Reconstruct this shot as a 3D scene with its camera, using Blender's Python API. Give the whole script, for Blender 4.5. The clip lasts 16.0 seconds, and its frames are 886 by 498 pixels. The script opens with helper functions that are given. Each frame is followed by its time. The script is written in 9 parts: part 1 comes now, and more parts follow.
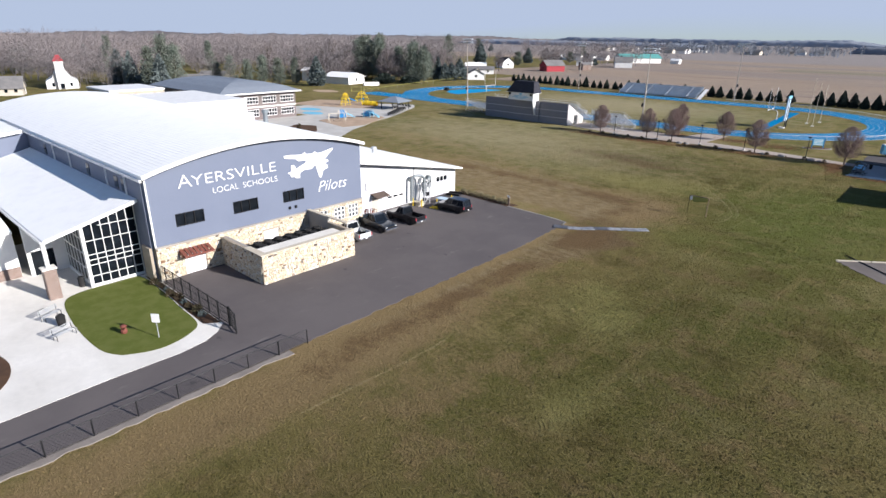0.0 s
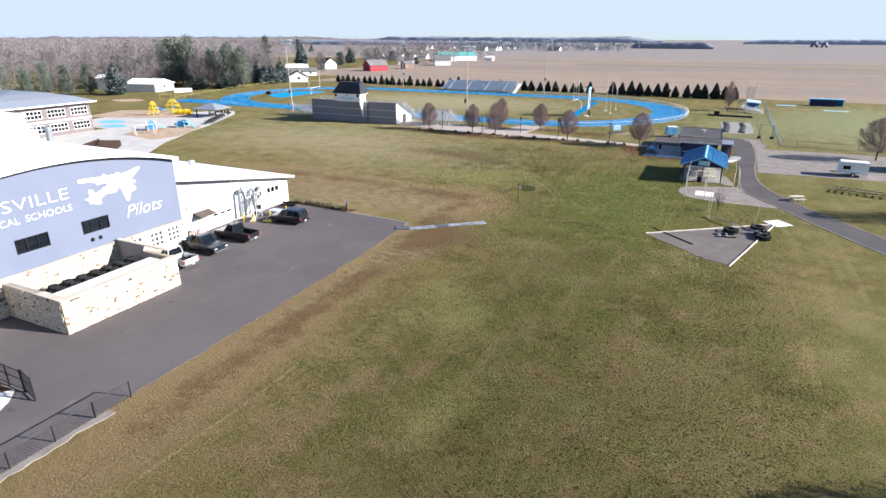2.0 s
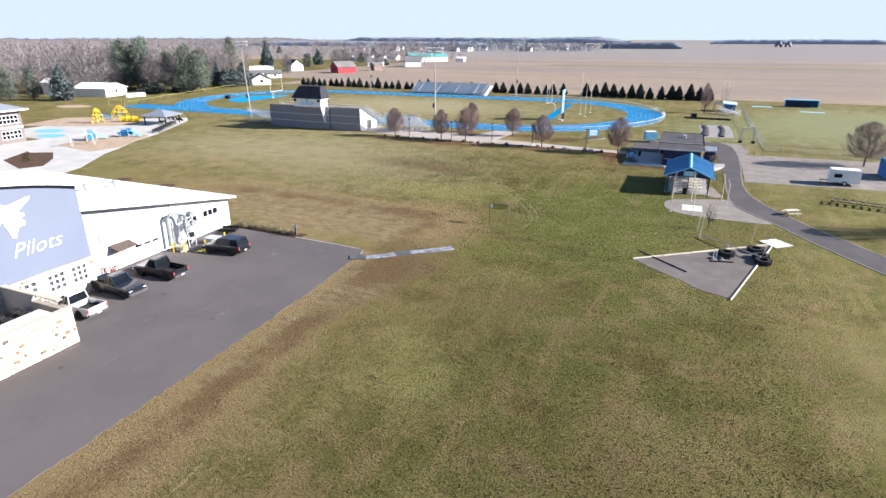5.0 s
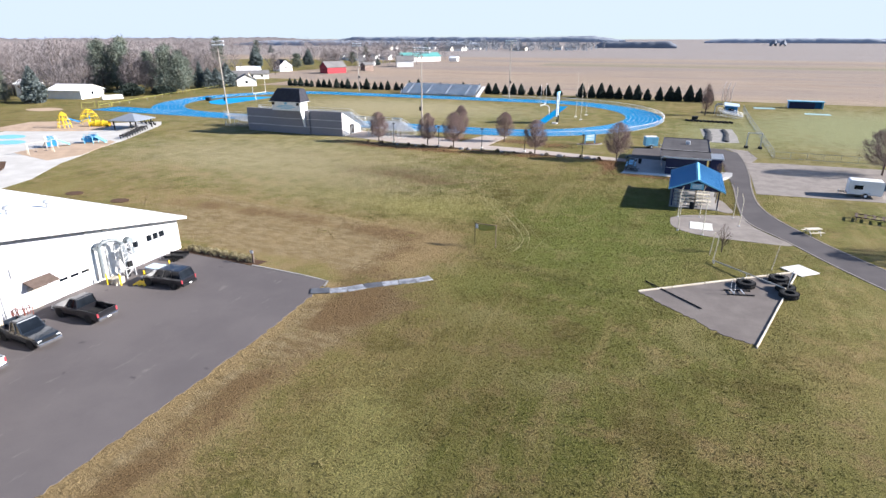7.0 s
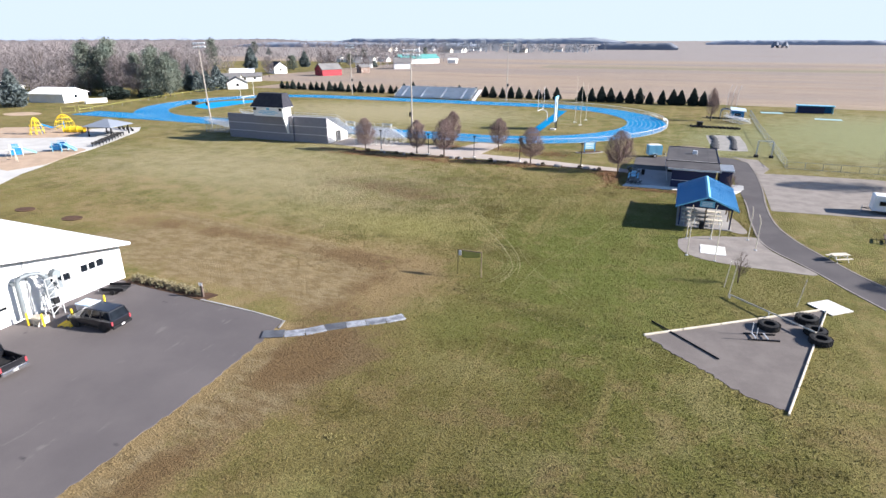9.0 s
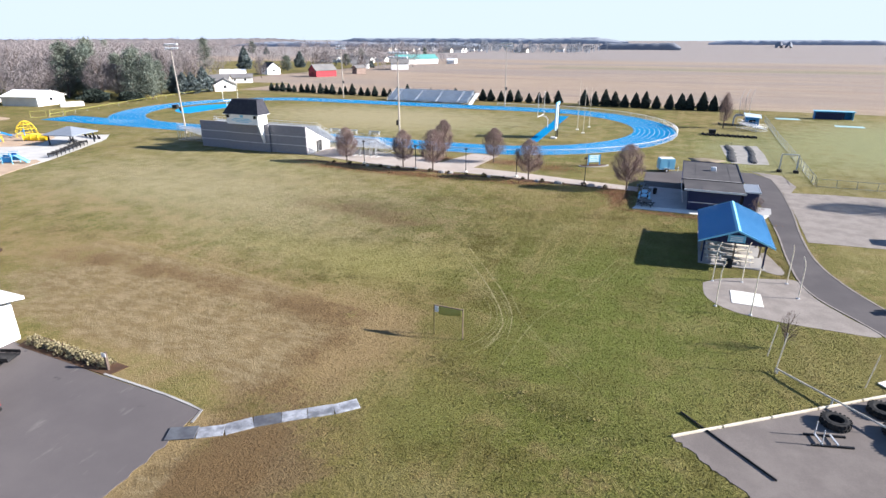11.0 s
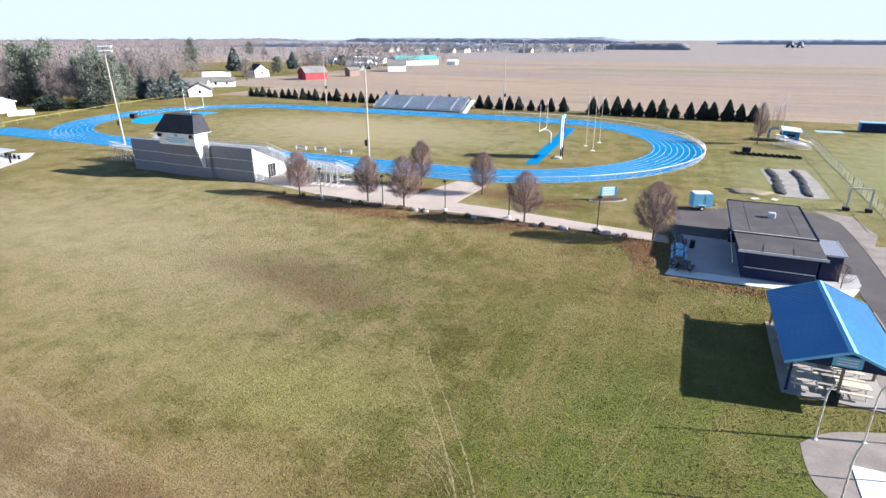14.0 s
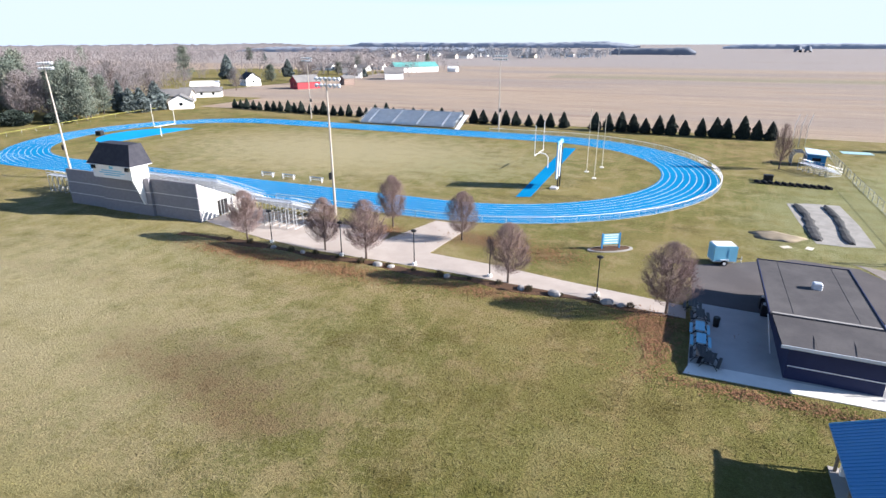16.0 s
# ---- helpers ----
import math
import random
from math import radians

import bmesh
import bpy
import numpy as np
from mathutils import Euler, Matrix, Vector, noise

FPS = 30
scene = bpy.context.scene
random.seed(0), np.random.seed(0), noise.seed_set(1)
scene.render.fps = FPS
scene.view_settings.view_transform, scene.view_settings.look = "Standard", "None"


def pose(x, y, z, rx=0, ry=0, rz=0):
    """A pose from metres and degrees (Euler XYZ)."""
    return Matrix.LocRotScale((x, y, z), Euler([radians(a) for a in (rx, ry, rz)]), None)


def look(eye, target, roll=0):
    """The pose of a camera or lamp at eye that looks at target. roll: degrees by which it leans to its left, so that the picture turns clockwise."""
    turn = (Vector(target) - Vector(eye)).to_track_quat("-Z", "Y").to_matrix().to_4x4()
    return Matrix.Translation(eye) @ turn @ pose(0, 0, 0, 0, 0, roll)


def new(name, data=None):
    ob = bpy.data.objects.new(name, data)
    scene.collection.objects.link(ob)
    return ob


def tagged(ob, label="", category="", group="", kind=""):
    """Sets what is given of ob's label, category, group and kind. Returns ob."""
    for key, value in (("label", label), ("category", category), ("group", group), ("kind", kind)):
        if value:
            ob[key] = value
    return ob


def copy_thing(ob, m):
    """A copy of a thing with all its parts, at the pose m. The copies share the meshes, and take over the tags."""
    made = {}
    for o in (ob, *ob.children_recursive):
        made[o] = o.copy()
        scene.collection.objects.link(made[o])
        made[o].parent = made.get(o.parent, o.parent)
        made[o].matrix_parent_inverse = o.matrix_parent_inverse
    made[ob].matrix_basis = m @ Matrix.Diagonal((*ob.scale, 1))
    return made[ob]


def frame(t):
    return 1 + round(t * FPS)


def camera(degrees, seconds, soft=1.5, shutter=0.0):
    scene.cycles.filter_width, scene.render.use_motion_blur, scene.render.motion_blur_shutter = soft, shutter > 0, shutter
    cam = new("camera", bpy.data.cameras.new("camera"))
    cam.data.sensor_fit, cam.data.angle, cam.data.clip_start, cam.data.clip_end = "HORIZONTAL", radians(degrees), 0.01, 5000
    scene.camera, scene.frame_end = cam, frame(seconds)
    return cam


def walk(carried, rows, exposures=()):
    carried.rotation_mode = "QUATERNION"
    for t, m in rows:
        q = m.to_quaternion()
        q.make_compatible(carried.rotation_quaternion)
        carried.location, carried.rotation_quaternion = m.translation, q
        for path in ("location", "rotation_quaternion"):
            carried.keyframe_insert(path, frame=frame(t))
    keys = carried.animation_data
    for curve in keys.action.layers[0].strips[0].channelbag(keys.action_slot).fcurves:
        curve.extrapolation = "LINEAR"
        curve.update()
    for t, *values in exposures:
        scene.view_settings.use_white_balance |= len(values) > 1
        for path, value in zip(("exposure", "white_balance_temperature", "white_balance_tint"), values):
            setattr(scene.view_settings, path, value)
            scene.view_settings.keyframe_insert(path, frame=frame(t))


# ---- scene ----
cam = camera(76.2, 16.0)
PATH = [
    (0, (0.294, 1.477, 22.744), (-0.962, 2.862, 22.035), 0.8),
    (0.5, (0.276, 1.447, 22.736), (-0.89, 2.91, 22.028), 0.7),
    (1, (0.164, 1.679, 22.726), (-0.894, 3.222, 22.019), 0.5),
    (1.5, (-0.214, 2.219, 22.737), (-1.119, 3.856, 22.031), 0.3),
    (2, (-0.76, 3.163, 22.781), (-1.565, 4.852, 22.076), 0.1),
    (2.5, (-1.302, 4.327, 22.814), (-2.073, 6.033, 22.11), 0.0),
    (3, (-1.601, 5.358, 22.799), (-2.36, 7.069, 22.093), -0.0),
    (3.5, (-1.92, 6.6, 22.819), (-2.664, 8.317, 22.113), -0.0),
    (4, (-2.387, 8.343, 22.837), (-3.121, 10.064, 22.132), -0.0),
    (6.3, (-4.623, 18.228, 22.697), (-5.339, 19.958, 21.994), -0.1),
    (6.5, (-4.812, 19.17, 22.685), (-5.525, 20.901, 21.981), -0.1),
    (7, (-5.132, 21.406, 22.697), (-5.845, 23.137, 21.992), -0.1),
    (7.5, (-5.395, 23.561, 22.666), (-6.109, 25.292, 21.963), -0.2),
    (8, (-5.631, 25.67, 22.668), (-6.346, 27.401, 21.966), -0.1),
    (8.5, (-5.861, 27.692, 22.676), (-6.577, 29.423, 21.974), -0.1),
    (9, (-6.145, 29.762, 22.692), (-6.861, 31.493, 21.992), -0.1),
    (9.2, (-6.33, 30.758, 22.71), (-7.045, 32.488, 22.007), -0.1),
    (11.3, (-9.023, 43.902, 23.023), (-9.745, 45.63, 22.322), -0.0),
    (11.5, (-9.313, 45.328, 23.038), (-10.038, 47.055, 22.337), 0.0),
    (12, (-10.204, 49.212, 23.083), (-10.931, 50.938, 22.382), -0.0),
    (12.5, (-11.101, 53.186, 23.117), (-11.83, 54.911, 22.416), -0.0),
    (13, (-11.945, 57.162, 23.144), (-12.676, 58.886, 22.443), -0.1),
    (13.5, (-12.733, 61.185, 23.176), (-13.467, 62.908, 22.475), -0.1),
    (14, (-13.425, 65.31, 23.188), (-14.161, 67.032, 22.486), -0.1),
    (14.5, (-14.068, 69.381, 23.326), (-14.809, 71.101, 22.624), -0.1),
    (15, (-14.693, 73.423, 23.756), (-15.436, 75.142, 23.053), -0.2),
    (15.5, (-15.21, 77.329, 24.393), (-15.957, 79.048, 23.695), -0.2),
    (16, (-15.42, 80.839, 24.956), (-16.173, 82.559, 24.266), -0.2),
]
EXPOSURES = [(0, 0.78, 6200, 13), (0.5, 0.82, 6200, 13), (1, 0.98, 6200, 13), (1.5, 1.2, 6200, 13), (2.2, 1.37, 6200, 13), (4, 1.44, 6250, 13), (9, 1.5, 6250, 13), (12.5, 1.58, 6250, 13), (16, 1.6, 6250, 13)]
walk(cam, [(t, look(eye, target, roll)) for t, eye, target, roll in PATH], EXPOSURES)

# ---- light ----
SUN_AZ, SUN_EL = radians(15.0), radians(23.3)
SUN_WAY = Vector((math.cos(SUN_AZ) * math.cos(SUN_EL), math.sin(SUN_AZ) * math.cos(SUN_EL), math.sin(SUN_EL)))
world = bpy.data.worlds.new("sky")
scene.world = world
world.use_nodes = True
wn, wl = world.node_tree.nodes, world.node_tree.links
sky = wn.new("ShaderNodeTexSky")
sky.sky_type, sky.sun_disc, sky.sun_elevation = "NISHITA", False, SUN_EL
sky.sun_rotation = radians(90) - SUN_AZ
sky.air_density, sky.dust_density, sky.ozone_density = 0.8, 0.05, 3.0
background = wn["Background"]
haze = wn.new("ShaderNodeMix")
haze.data_type, haze.blend_type = "RGBA", "DARKEN"
haze.inputs[0].default_value = 1.0
haze.inputs[7].default_value = (3.72, 4.36, 5.45, 1.0)
wl.new(sky.outputs[0], haze.inputs[6])
wl.new(haze.outputs[2], background.inputs[0])
background.inputs[1].default_value = 0.075
sun_data = bpy.data.lights.new("sun", "SUN")
sun_data.energy, sun_data.angle, sun_data.color = 5.0, radians(0.5), (1.0, 0.95, 0.87)
sun = new("sun", sun_data)
sun.matrix_world = look(SUN_WAY * 200, (0, 0, 0))


# ---- materials ----
class Nodes:
    """A short way to write a node material."""

    def __init__(self, name):
        self.mat = bpy.data.materials.new(name)
        self.mat.use_nodes = True
        self.tree = self.mat.node_tree
        self.bsdf = self.tree.nodes["Principled BSDF"]
        self.place = self.node("ShaderNodeNewGeometry").outputs["Position"]

    def node(self, kind):
        return self.tree.nodes.new(kind)

    def put(self, socket, v):
        if isinstance(v, bpy.types.NodeSocket):
            self.tree.links.new(v, socket)
        elif socket.type == "RGBA" and not isinstance(v, (int, float)):
            socket.default_value = (*v[:3], 1.0)
        else:
            socket.default_value = v

    def math(self, op, a, b=0.0, c=None, clamp=False):
        n = self.node("ShaderNodeMath")
        n.operation, n.use_clamp = op, clamp
        self.put(n.inputs[0], a)
        self.put(n.inputs[1], b)
        if c is not None:
            self.put(n.inputs[2], c)
        return n.outputs[0]

    def noise(self, scale, detail=4.0, rough=0.6, stretch=None, where=None):
        n = self.node("ShaderNodeTexNoise")
        n.inputs["Scale"].default_value, n.inputs["Detail"].default_value, n.inputs["Roughness"].default_value = scale, detail, rough
        src = where or self.place
        if stretch:
            m = self.node("ShaderNodeMapping")
            m.inputs["Scale"].default_value = stretch
            self.put(m.inputs["Vector"], src)
            src = m.outputs[0]
        self.put(n.inputs["Vector"], src)
        return n.outputs["Fac"]

    def ramp(self, v, lo, hi):
        n = self.node("ShaderNodeMapRange")
        n.interpolation_type = "SMOOTHSTEP"
        self.put(n.inputs[0], v)
        n.inputs[1].default_value, n.inputs[2].default_value = lo, hi
        return n.outputs[0]

    def mix(self, f, a, b, blend="MIX"):
        n = self.node("ShaderNodeMix")
        n.data_type, n.blend_type = "RGBA", blend
        self.put(n.inputs[0], f)
        self.put(n.inputs[6], a)
        self.put(n.inputs[7], b)
        return n.outputs[2]

    def attr(self, name):
        n = self.node("ShaderNodeAttribute")
        n.attribute_name = name
        return n.outputs["Fac"]

    def chance(self):
        return self.node("ShaderNodeObjectInfo").outputs["Random"]

    def island(self):
        return self.node("ShaderNodeNewGeometry").outputs["Random Per Island"]

    def shade(self, colour, f):
        """colour times f, a grey factor round 1"""
        c = self.node("ShaderNodeCombineColor")
        for k in range(3):
            self.put(c.inputs[k], f)
        return self.mix(1.0, colour, c.outputs[0], "MULTIPLY")

    def done(self, colour, rough=0.8, metal=0.0, bump=None, strength=0.3, distance=0.02, spec=0.5):
        self.put(self.bsdf.inputs["Base Color"], colour)
        self.put(self.bsdf.inputs["Roughness"], rough)
        self.put(self.bsdf.inputs["Metallic"], metal)
        self.put(self.bsdf.inputs["Specular IOR Level"], spec)
        if bump is not None:
            b = self.node("ShaderNodeBump")
            b.inputs["Strength"].default_value, b.inputs["Distance"].default_value = strength, distance
            self.put(b.inputs["Height"], bump)
            self.tree.links.new(b.outputs[0], self.bsdf.inputs["Normal"])
        return self.mat


def surf(name, c1, c2=None, big=0.4, fine=8.0, rough=0.8, metal=0.0, vary=0.25, bump=0.25, spec=0.22, per=0.0, stretch=None, depth=0.02):
    """A surface of two hues in large patches, with fine grain, light relief and a chance shade for each object."""
    n = Nodes(name)
    c2 = c2 or tuple(v * 0.8 for v in c1)
    patch = n.ramp(n.noise(big, 5.0), 0.35, 0.68)
    grain = n.noise(fine, 6.0, 0.65, stretch)
    colour = n.mix(patch, c1, c2)
    f = n.math("MULTIPLY_ADD", grain, 2 * vary, 1.0 - vary)
    if per:
        f = n.math("MULTIPLY", f, n.math("MULTIPLY_ADD", n.chance(), 2 * per, 1.0 - per))
    colour = n.shade(colour, f)
    r = n.math("MULTIPLY_ADD", grain, 0.25, rough - 0.12, clamp=True)
    return n.done(colour, r, metal, grain, bump, depth, spec)


def ground_material():
    n = Nodes("ground_grass")
    dry, dirt, lush, farm = (n.attr(a) for a in ("dry", "dirt", "lush", "farm"))
    deep, pale, plot, strip_ = n.attr("deep"), n.attr("pale"), n.attr("plot"), n.attr("strip")
    light, earth, meadow = n.attr("light"), n.attr("earth"), n.attr("meadow")
    rust, fresh = n.attr("rust"), n.attr("fresh")
    big, mid, clump, fine = n.noise(0.045, 5), n.noise(0.30, 6, 0.68), n.noise(2.2, 6, 0.72), n.noise(11.0, 6, 0.78)
    mow = n.noise(0.5, 4, 0.6, (1.0, 0.07, 1.0))
    wob = n.math("MULTIPLY_ADD", mid, 1.1, n.math("MULTIPLY_ADD", clump, 0.7, -0.9))
    green = n.mix(n.ramp(big, 0.36, 0.64), (0.112, 0.110, 0.030), (0.172, 0.142, 0.054))
    green = n.mix(n.ramp(n.math("ADD", lush, wob), 0.2, 0.9), green, (0.098, 0.116, 0.023))
    green = n.mix(n.ramp(mow, 0.50, 0.72), green, (0.195, 0.158, 0.064))
    green = n.mix(n.ramp(mid, 0.46, 0.68), green, (0.200, 0.146, 0.068))
    blotch = n.noise(0.13, 5, 0.66)
    green = n.mix(n.math("MULTIPLY", n.ramp(blotch, 0.50, 0.66), 0.75), green, (0.094, 0.078, 0.024))
    green = n.mix(n.math("MULTIPLY", n.ramp(n.math("SUBTRACT", 1.0, blotch), 0.52, 0.68), 0.6), green, (0.205, 0.178, 0.078))
    green = n.mix(n.ramp(clump, 0.50, 0.80), green, (0.225, 0.190, 0.092))
    green = n.mix(n.ramp(n.math("SUBTRACT", 1.0, clump), 0.58, 0.74), green, (0.052, 0.052, 0.018))
    # Paler, bluer mix: light turf plus some haze painted into far grass.
    green = n.mix(n.ramp(n.math("ADD", pale, wob), 0.1, 1.0), green, (0.285, 0.246, 0.148))
    green = n.mix(n.ramp(n.math("ADD", dry, wob), 0.2, 0.85), green, (0.240, 0.174, 0.090))
    green = n.mix(n.ramp(n.math("ADD", dirt, wob), 0.25, 0.8), green, (0.152, 0.106, 0.057))
    green = n.mix(n.math("MULTIPLY", n.ramp(n.math("ADD", light, wob), 0.15, 0.75), 0.8), green, (0.235, 0.216, 0.082))
    green = n.mix(n.math("MULTIPLY", n.ramp(n.math("ADD", meadow, wob), 0.15, 0.85), 0.85), green, (0.205, 0.216, 0.112))
    green = n.mix(n.math("MULTIPLY", n.ramp(n.math("ADD", fresh, wob), 0.05, 0.9), 0.5), green, (0.138, 0.152, 0.042))
    patch = n.math("MULTIPLY_ADD", n.noise(0.14, 5, 0.6), 1.6, -0.8)
    dead = n.mix(n.ramp(n.noise(1.1, 6, 0.72, (0.5, 1.0, 1.0)), 0.40, 0.62), (0.165, 0.120, 0.062), (0.255, 0.200, 0.120))
    soil = n.mix(n.ramp(n.math("ADD", rust, n.math("ADD", patch, n.math("MULTIPLY", wob, 0.5))), 0.15, 0.75), dead, (0.136, 0.088, 0.044))
    soil_at = n.ramp(n.math("ADD", earth, n.math("MULTIPLY", wob, 0.9)), 0.28, 0.68)
    green = n.mix(n.math("MULTIPLY", soil_at, 0.85), green, soil)
    # Darkens by deep: painted shade between near blades, plus really dark ground.
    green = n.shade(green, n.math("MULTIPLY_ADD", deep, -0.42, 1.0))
    straw = n.mix(n.ramp(n.noise(0.5, 6, 0.7, (0.06, 1.0, 1.0)), 0.36, 0.66), (0.275, 0.205, 0.150), (0.355, 0.280, 0.215))
    straw = n.mix(n.ramp(n.noise(0.008, 4, 0.6, (0.25, 1.0, 1.0)), 0.42, 0.62), straw, (0.245, 0.205, 0.180))
    straw = n.mix(n.ramp(n.math("ADD", plot, n.math("MULTIPLY_ADD", n.noise(0.006, 3, 0.5, (0.2, 1.0, 1.0)), 0.6, -0.3)), 0.3, 0.7), straw, (0.262, 0.232, 0.216))
    straw = n.mix(n.ramp(n.math("ADD", strip_, n.math("MULTIPLY_ADD", n.noise(0.012, 3, 0.5, (0.15, 1.0, 1.0)), 0.8, -0.4)), 0.35, 0.8), straw, (0.200, 0.188, 0.128))
    straw = n.mix(n.math("MULTIPLY", n.ramp(n.noise(0.11, 4, 0.6, (0.03, 1.0, 1.0)), 0.56, 0.64), 0.5), straw, (0.225, 0.150, 0.108))
    green = n.mix(1.0, green, (1.05, 1.04, 0.985), "MULTIPLY")
    colour = n.mix(n.ramp(n.math("ADD", farm, n.math("MULTIPLY", wob, 0.25)), 0.35, 0.6), green, straw)
    pebble = n.noise(5.5, 3, 0.55)
    f = n.math("MULTIPLY_ADD", pebble, 0.62, n.math("MULTIPLY_ADD", fine, 1.42, -0.035))
    f = n.math("MAXIMUM", f, 0.14)
    f = n.math("ADD", 1.0, n.math("MULTIPLY", n.math("SUBTRACT", f, 1.0), n.math("MULTIPLY_ADD", soil_at, -0.08, 1.0)))
    colour = n.shade(colour, f)
    bump = n.math("ADD", n.math("MULTIPLY", fine, 0.4), n.math("ADD", n.math("MULTIPLY", clump, 0.4), n.math("MULTIPLY", pebble, 0.5)))
    return n.done(colour, 0.95, 0.0, bump, 1.0, 0.2, 0.10)


M_GROUND = ground_material()


def asphalt_material():
    n = Nodes("asphalt")
    big, mid, fine = n.noise(0.12, 4), n.noise(0.9, 5, 0.65, (1.0, 0.35, 1.0)), n.noise(45.0, 4, 0.7)
    c = n.mix(n.ramp(big, 0.35, 0.65), (0.112, 0.099, 0.099), (0.134, 0.118, 0.116))
    c = n.mix(n.ramp(mid, 0.60, 0.74), c, (0.165, 0.148, 0.142))
    c = n.mix(n.ramp(n.noise(0.5, 3), 0.68, 0.76), c, (0.075, 0.068, 0.070))
    c = n.shade(c, n.math("MULTIPLY_ADD", fine, 0.5, 0.75))
    return n.done(c, 0.9, 0.0, fine, 0.3, 0.01, 0.08)


def concrete_material(name, c1, c2):
    n = Nodes(name)
    big, mid, fine = n.noise(0.25, 5), n.noise(2.0, 5, 0.6), n.noise(30.0, 4, 0.7)
    c = n.mix(n.ramp(big, 0.35, 0.65), c1, c2)
    c = n.shade(c, n.math("MULTIPLY_ADD", mid, 0.3, 0.85))
    c = n.shade(c, n.math("MULTIPLY_ADD", fine, 0.24, 0.88))
    return n.done(c, 0.9, 0.0, fine, 0.2, 0.006, 0.1)


def seam_material(name, c, gap, axis=1, rough=0.4, metal=0.0, depth=0.03):
    """Ribbed sheet metal; the ribs stand gap apart along the axis (0: x, 1: y, 2: z)."""
    n = Nodes(name)
    sep = n.node("ShaderNodeSeparateXYZ")
    n.put(sep.inputs[0], n.place)
    saw = n.math("FRACT", n.math("DIVIDE", sep.outputs[axis], gap))
    rib = n.ramp(n.math("ABSOLUTE", n.math("SUBTRACT", saw, 0.5)), 0.36, 0.46)
    dirt = n.noise(0.7, 5, 0.65)
    col = n.mix(n.ramp(dirt, 0.4, 0.75), c, tuple(v * 0.94 for v in c))
    col = n.mix(n.math("MULTIPLY", rib, 0.18), col, tuple(v * 0.6 for v in c))
    return n.done(col, n.math("MULTIPLY_ADD", dirt, 0.2, rough - 0.1), metal, rib, 0.6, depth, 0.5)


def course_material(name, brick, mortar, w, h, vary=0.3):
    """Small masonry seen from afar: courses on upright walls."""
    n = Nodes(name)
    sep = n.node("ShaderNodeSeparateXYZ")
    n.put(sep.inputs[0], n.place)
    com = n.node("ShaderNodeCombineXYZ")
    n.put(com.inputs[0], n.math("ADD", sep.outputs[0], sep.outputs[1]))
    n.put(com.inputs[1], sep.outputs[2])
    b = n.node("ShaderNodeTexBrick")
    n.put(b.inputs["Vector"], com.outputs[0])
    n.put(b.inputs["Color1"], brick)
    n.put(b.inputs["Color2"], tuple(v * (1 - vary) for v in brick))
    n.put(b.inputs["Mortar"], mortar)
    b.inputs["Scale"].default_value = 1.0
    b.inputs["Brick Width"].default_value, b.inputs["Row Height"].default_value = w, h
    b.inputs["Mortar Size"].default_value = h * 0.06
    c = n.shade(b.outputs["Color"], n.math("MULTIPLY_ADD", n.noise(3.0, 5), 0.4, 0.8))
    return n.done(c, 0.85, 0.0, b.outputs["Fac"], -0.3, 0.01, 0.3)


def glass_material(name, c=(0.006, 0.008, 0.011), rough=0.06):
    n = Nodes(name)
    f = n.noise(1.2, 3)
    return n.done(n.mix(n.ramp(f, 0.4, 0.7), c, tuple(v * 1.8 for v in c)), rough, 0.0, None, spec=0.22)


def stone_material():
    n = Nodes("limestone_block")
    pick = n.math("FRACT", n.math("ADD", n.math("MULTIPLY", n.chance(), 7.3), n.math("MULTIPLY", n.island(), 5.1)))
    c = n.mix(n.ramp(pick, 0.30, 0.34), (0.56, 0.47, 0.34), (0.66, 0.59, 0.46))
    c = n.mix(n.ramp(pick, 0.56, 0.60), c, (0.56, 0.45, 0.32))
    c = n.mix(n.ramp(pick, 0.72, 0.76), c, (0.62, 0.59, 0.53))
    c = n.mix(n.ramp(pick, 0.925, 0.95), c, (0.22, 0.13, 0.075))
    c = n.mix(n.ramp(pick, 0.97, 0.985), c, (0.12, 0.10, 0.09))
    grain = n.noise(7.0, 6, 0.7)
    c = n.shade(c, n.math("MULTIPLY_ADD", grain, 0.7, 0.62))
    return n.done(c, 0.9, 0.0, grain, 0.6, 0.03, 0.3)


M_ASPHALT = asphalt_material()
M_ROAD = surf("worn_asphalt", (0.092, 0.083, 0.084), (0.114, 0.103, 0.102), 0.2, 30, 0.88, vary=0.25, spec=0.08)
M_CONC = concrete_material("concrete_pale", (0.74, 0.71, 0.66), (0.66, 0.63, 0.58))
M_PLAYC = concrete_material("concrete_playground", (0.52, 0.50, 0.47), (0.45, 0.43, 0.40))
M_PATIO = concrete_material("concrete_patio", (0.42, 0.41, 0.40), (0.35, 0.345, 0.34))
M_CONC_OLD = concrete_material("concrete_worn", (0.34, 0.32, 0.30), (0.27, 0.255, 0.245))
M_PATHC = concrete_material("concrete_path", (0.43, 0.37, 0.325), (0.37, 0.315, 0.275))
M_GRAVEL = surf("gravel", (0.275, 0.243, 0.218), (0.215, 0.188, 0.168), 0.5, 9, 0.95, vary=0.35, bump=0.6, spec=0.05)
M_PIT = surf("pale_pit_sand", (0.32, 0.30, 0.275), (0.25, 0.235, 0.215), 0.6, 9, 0.95, vary=0.3, bump=0.5, spec=0.05)
M_SAND = surf("crushed_stone", (0.150, 0.130, 0.120), (0.185, 0.162, 0.148), 0.4, 14, 0.95, vary=0.25, bump=0.5, spec=0.05)
M_MULCH = surf("brown_mulch", (0.10, 0.055, 0.032), (0.07, 0.04, 0.025), 0.8, 14, 0.95, vary=0.4, bump=0.7)
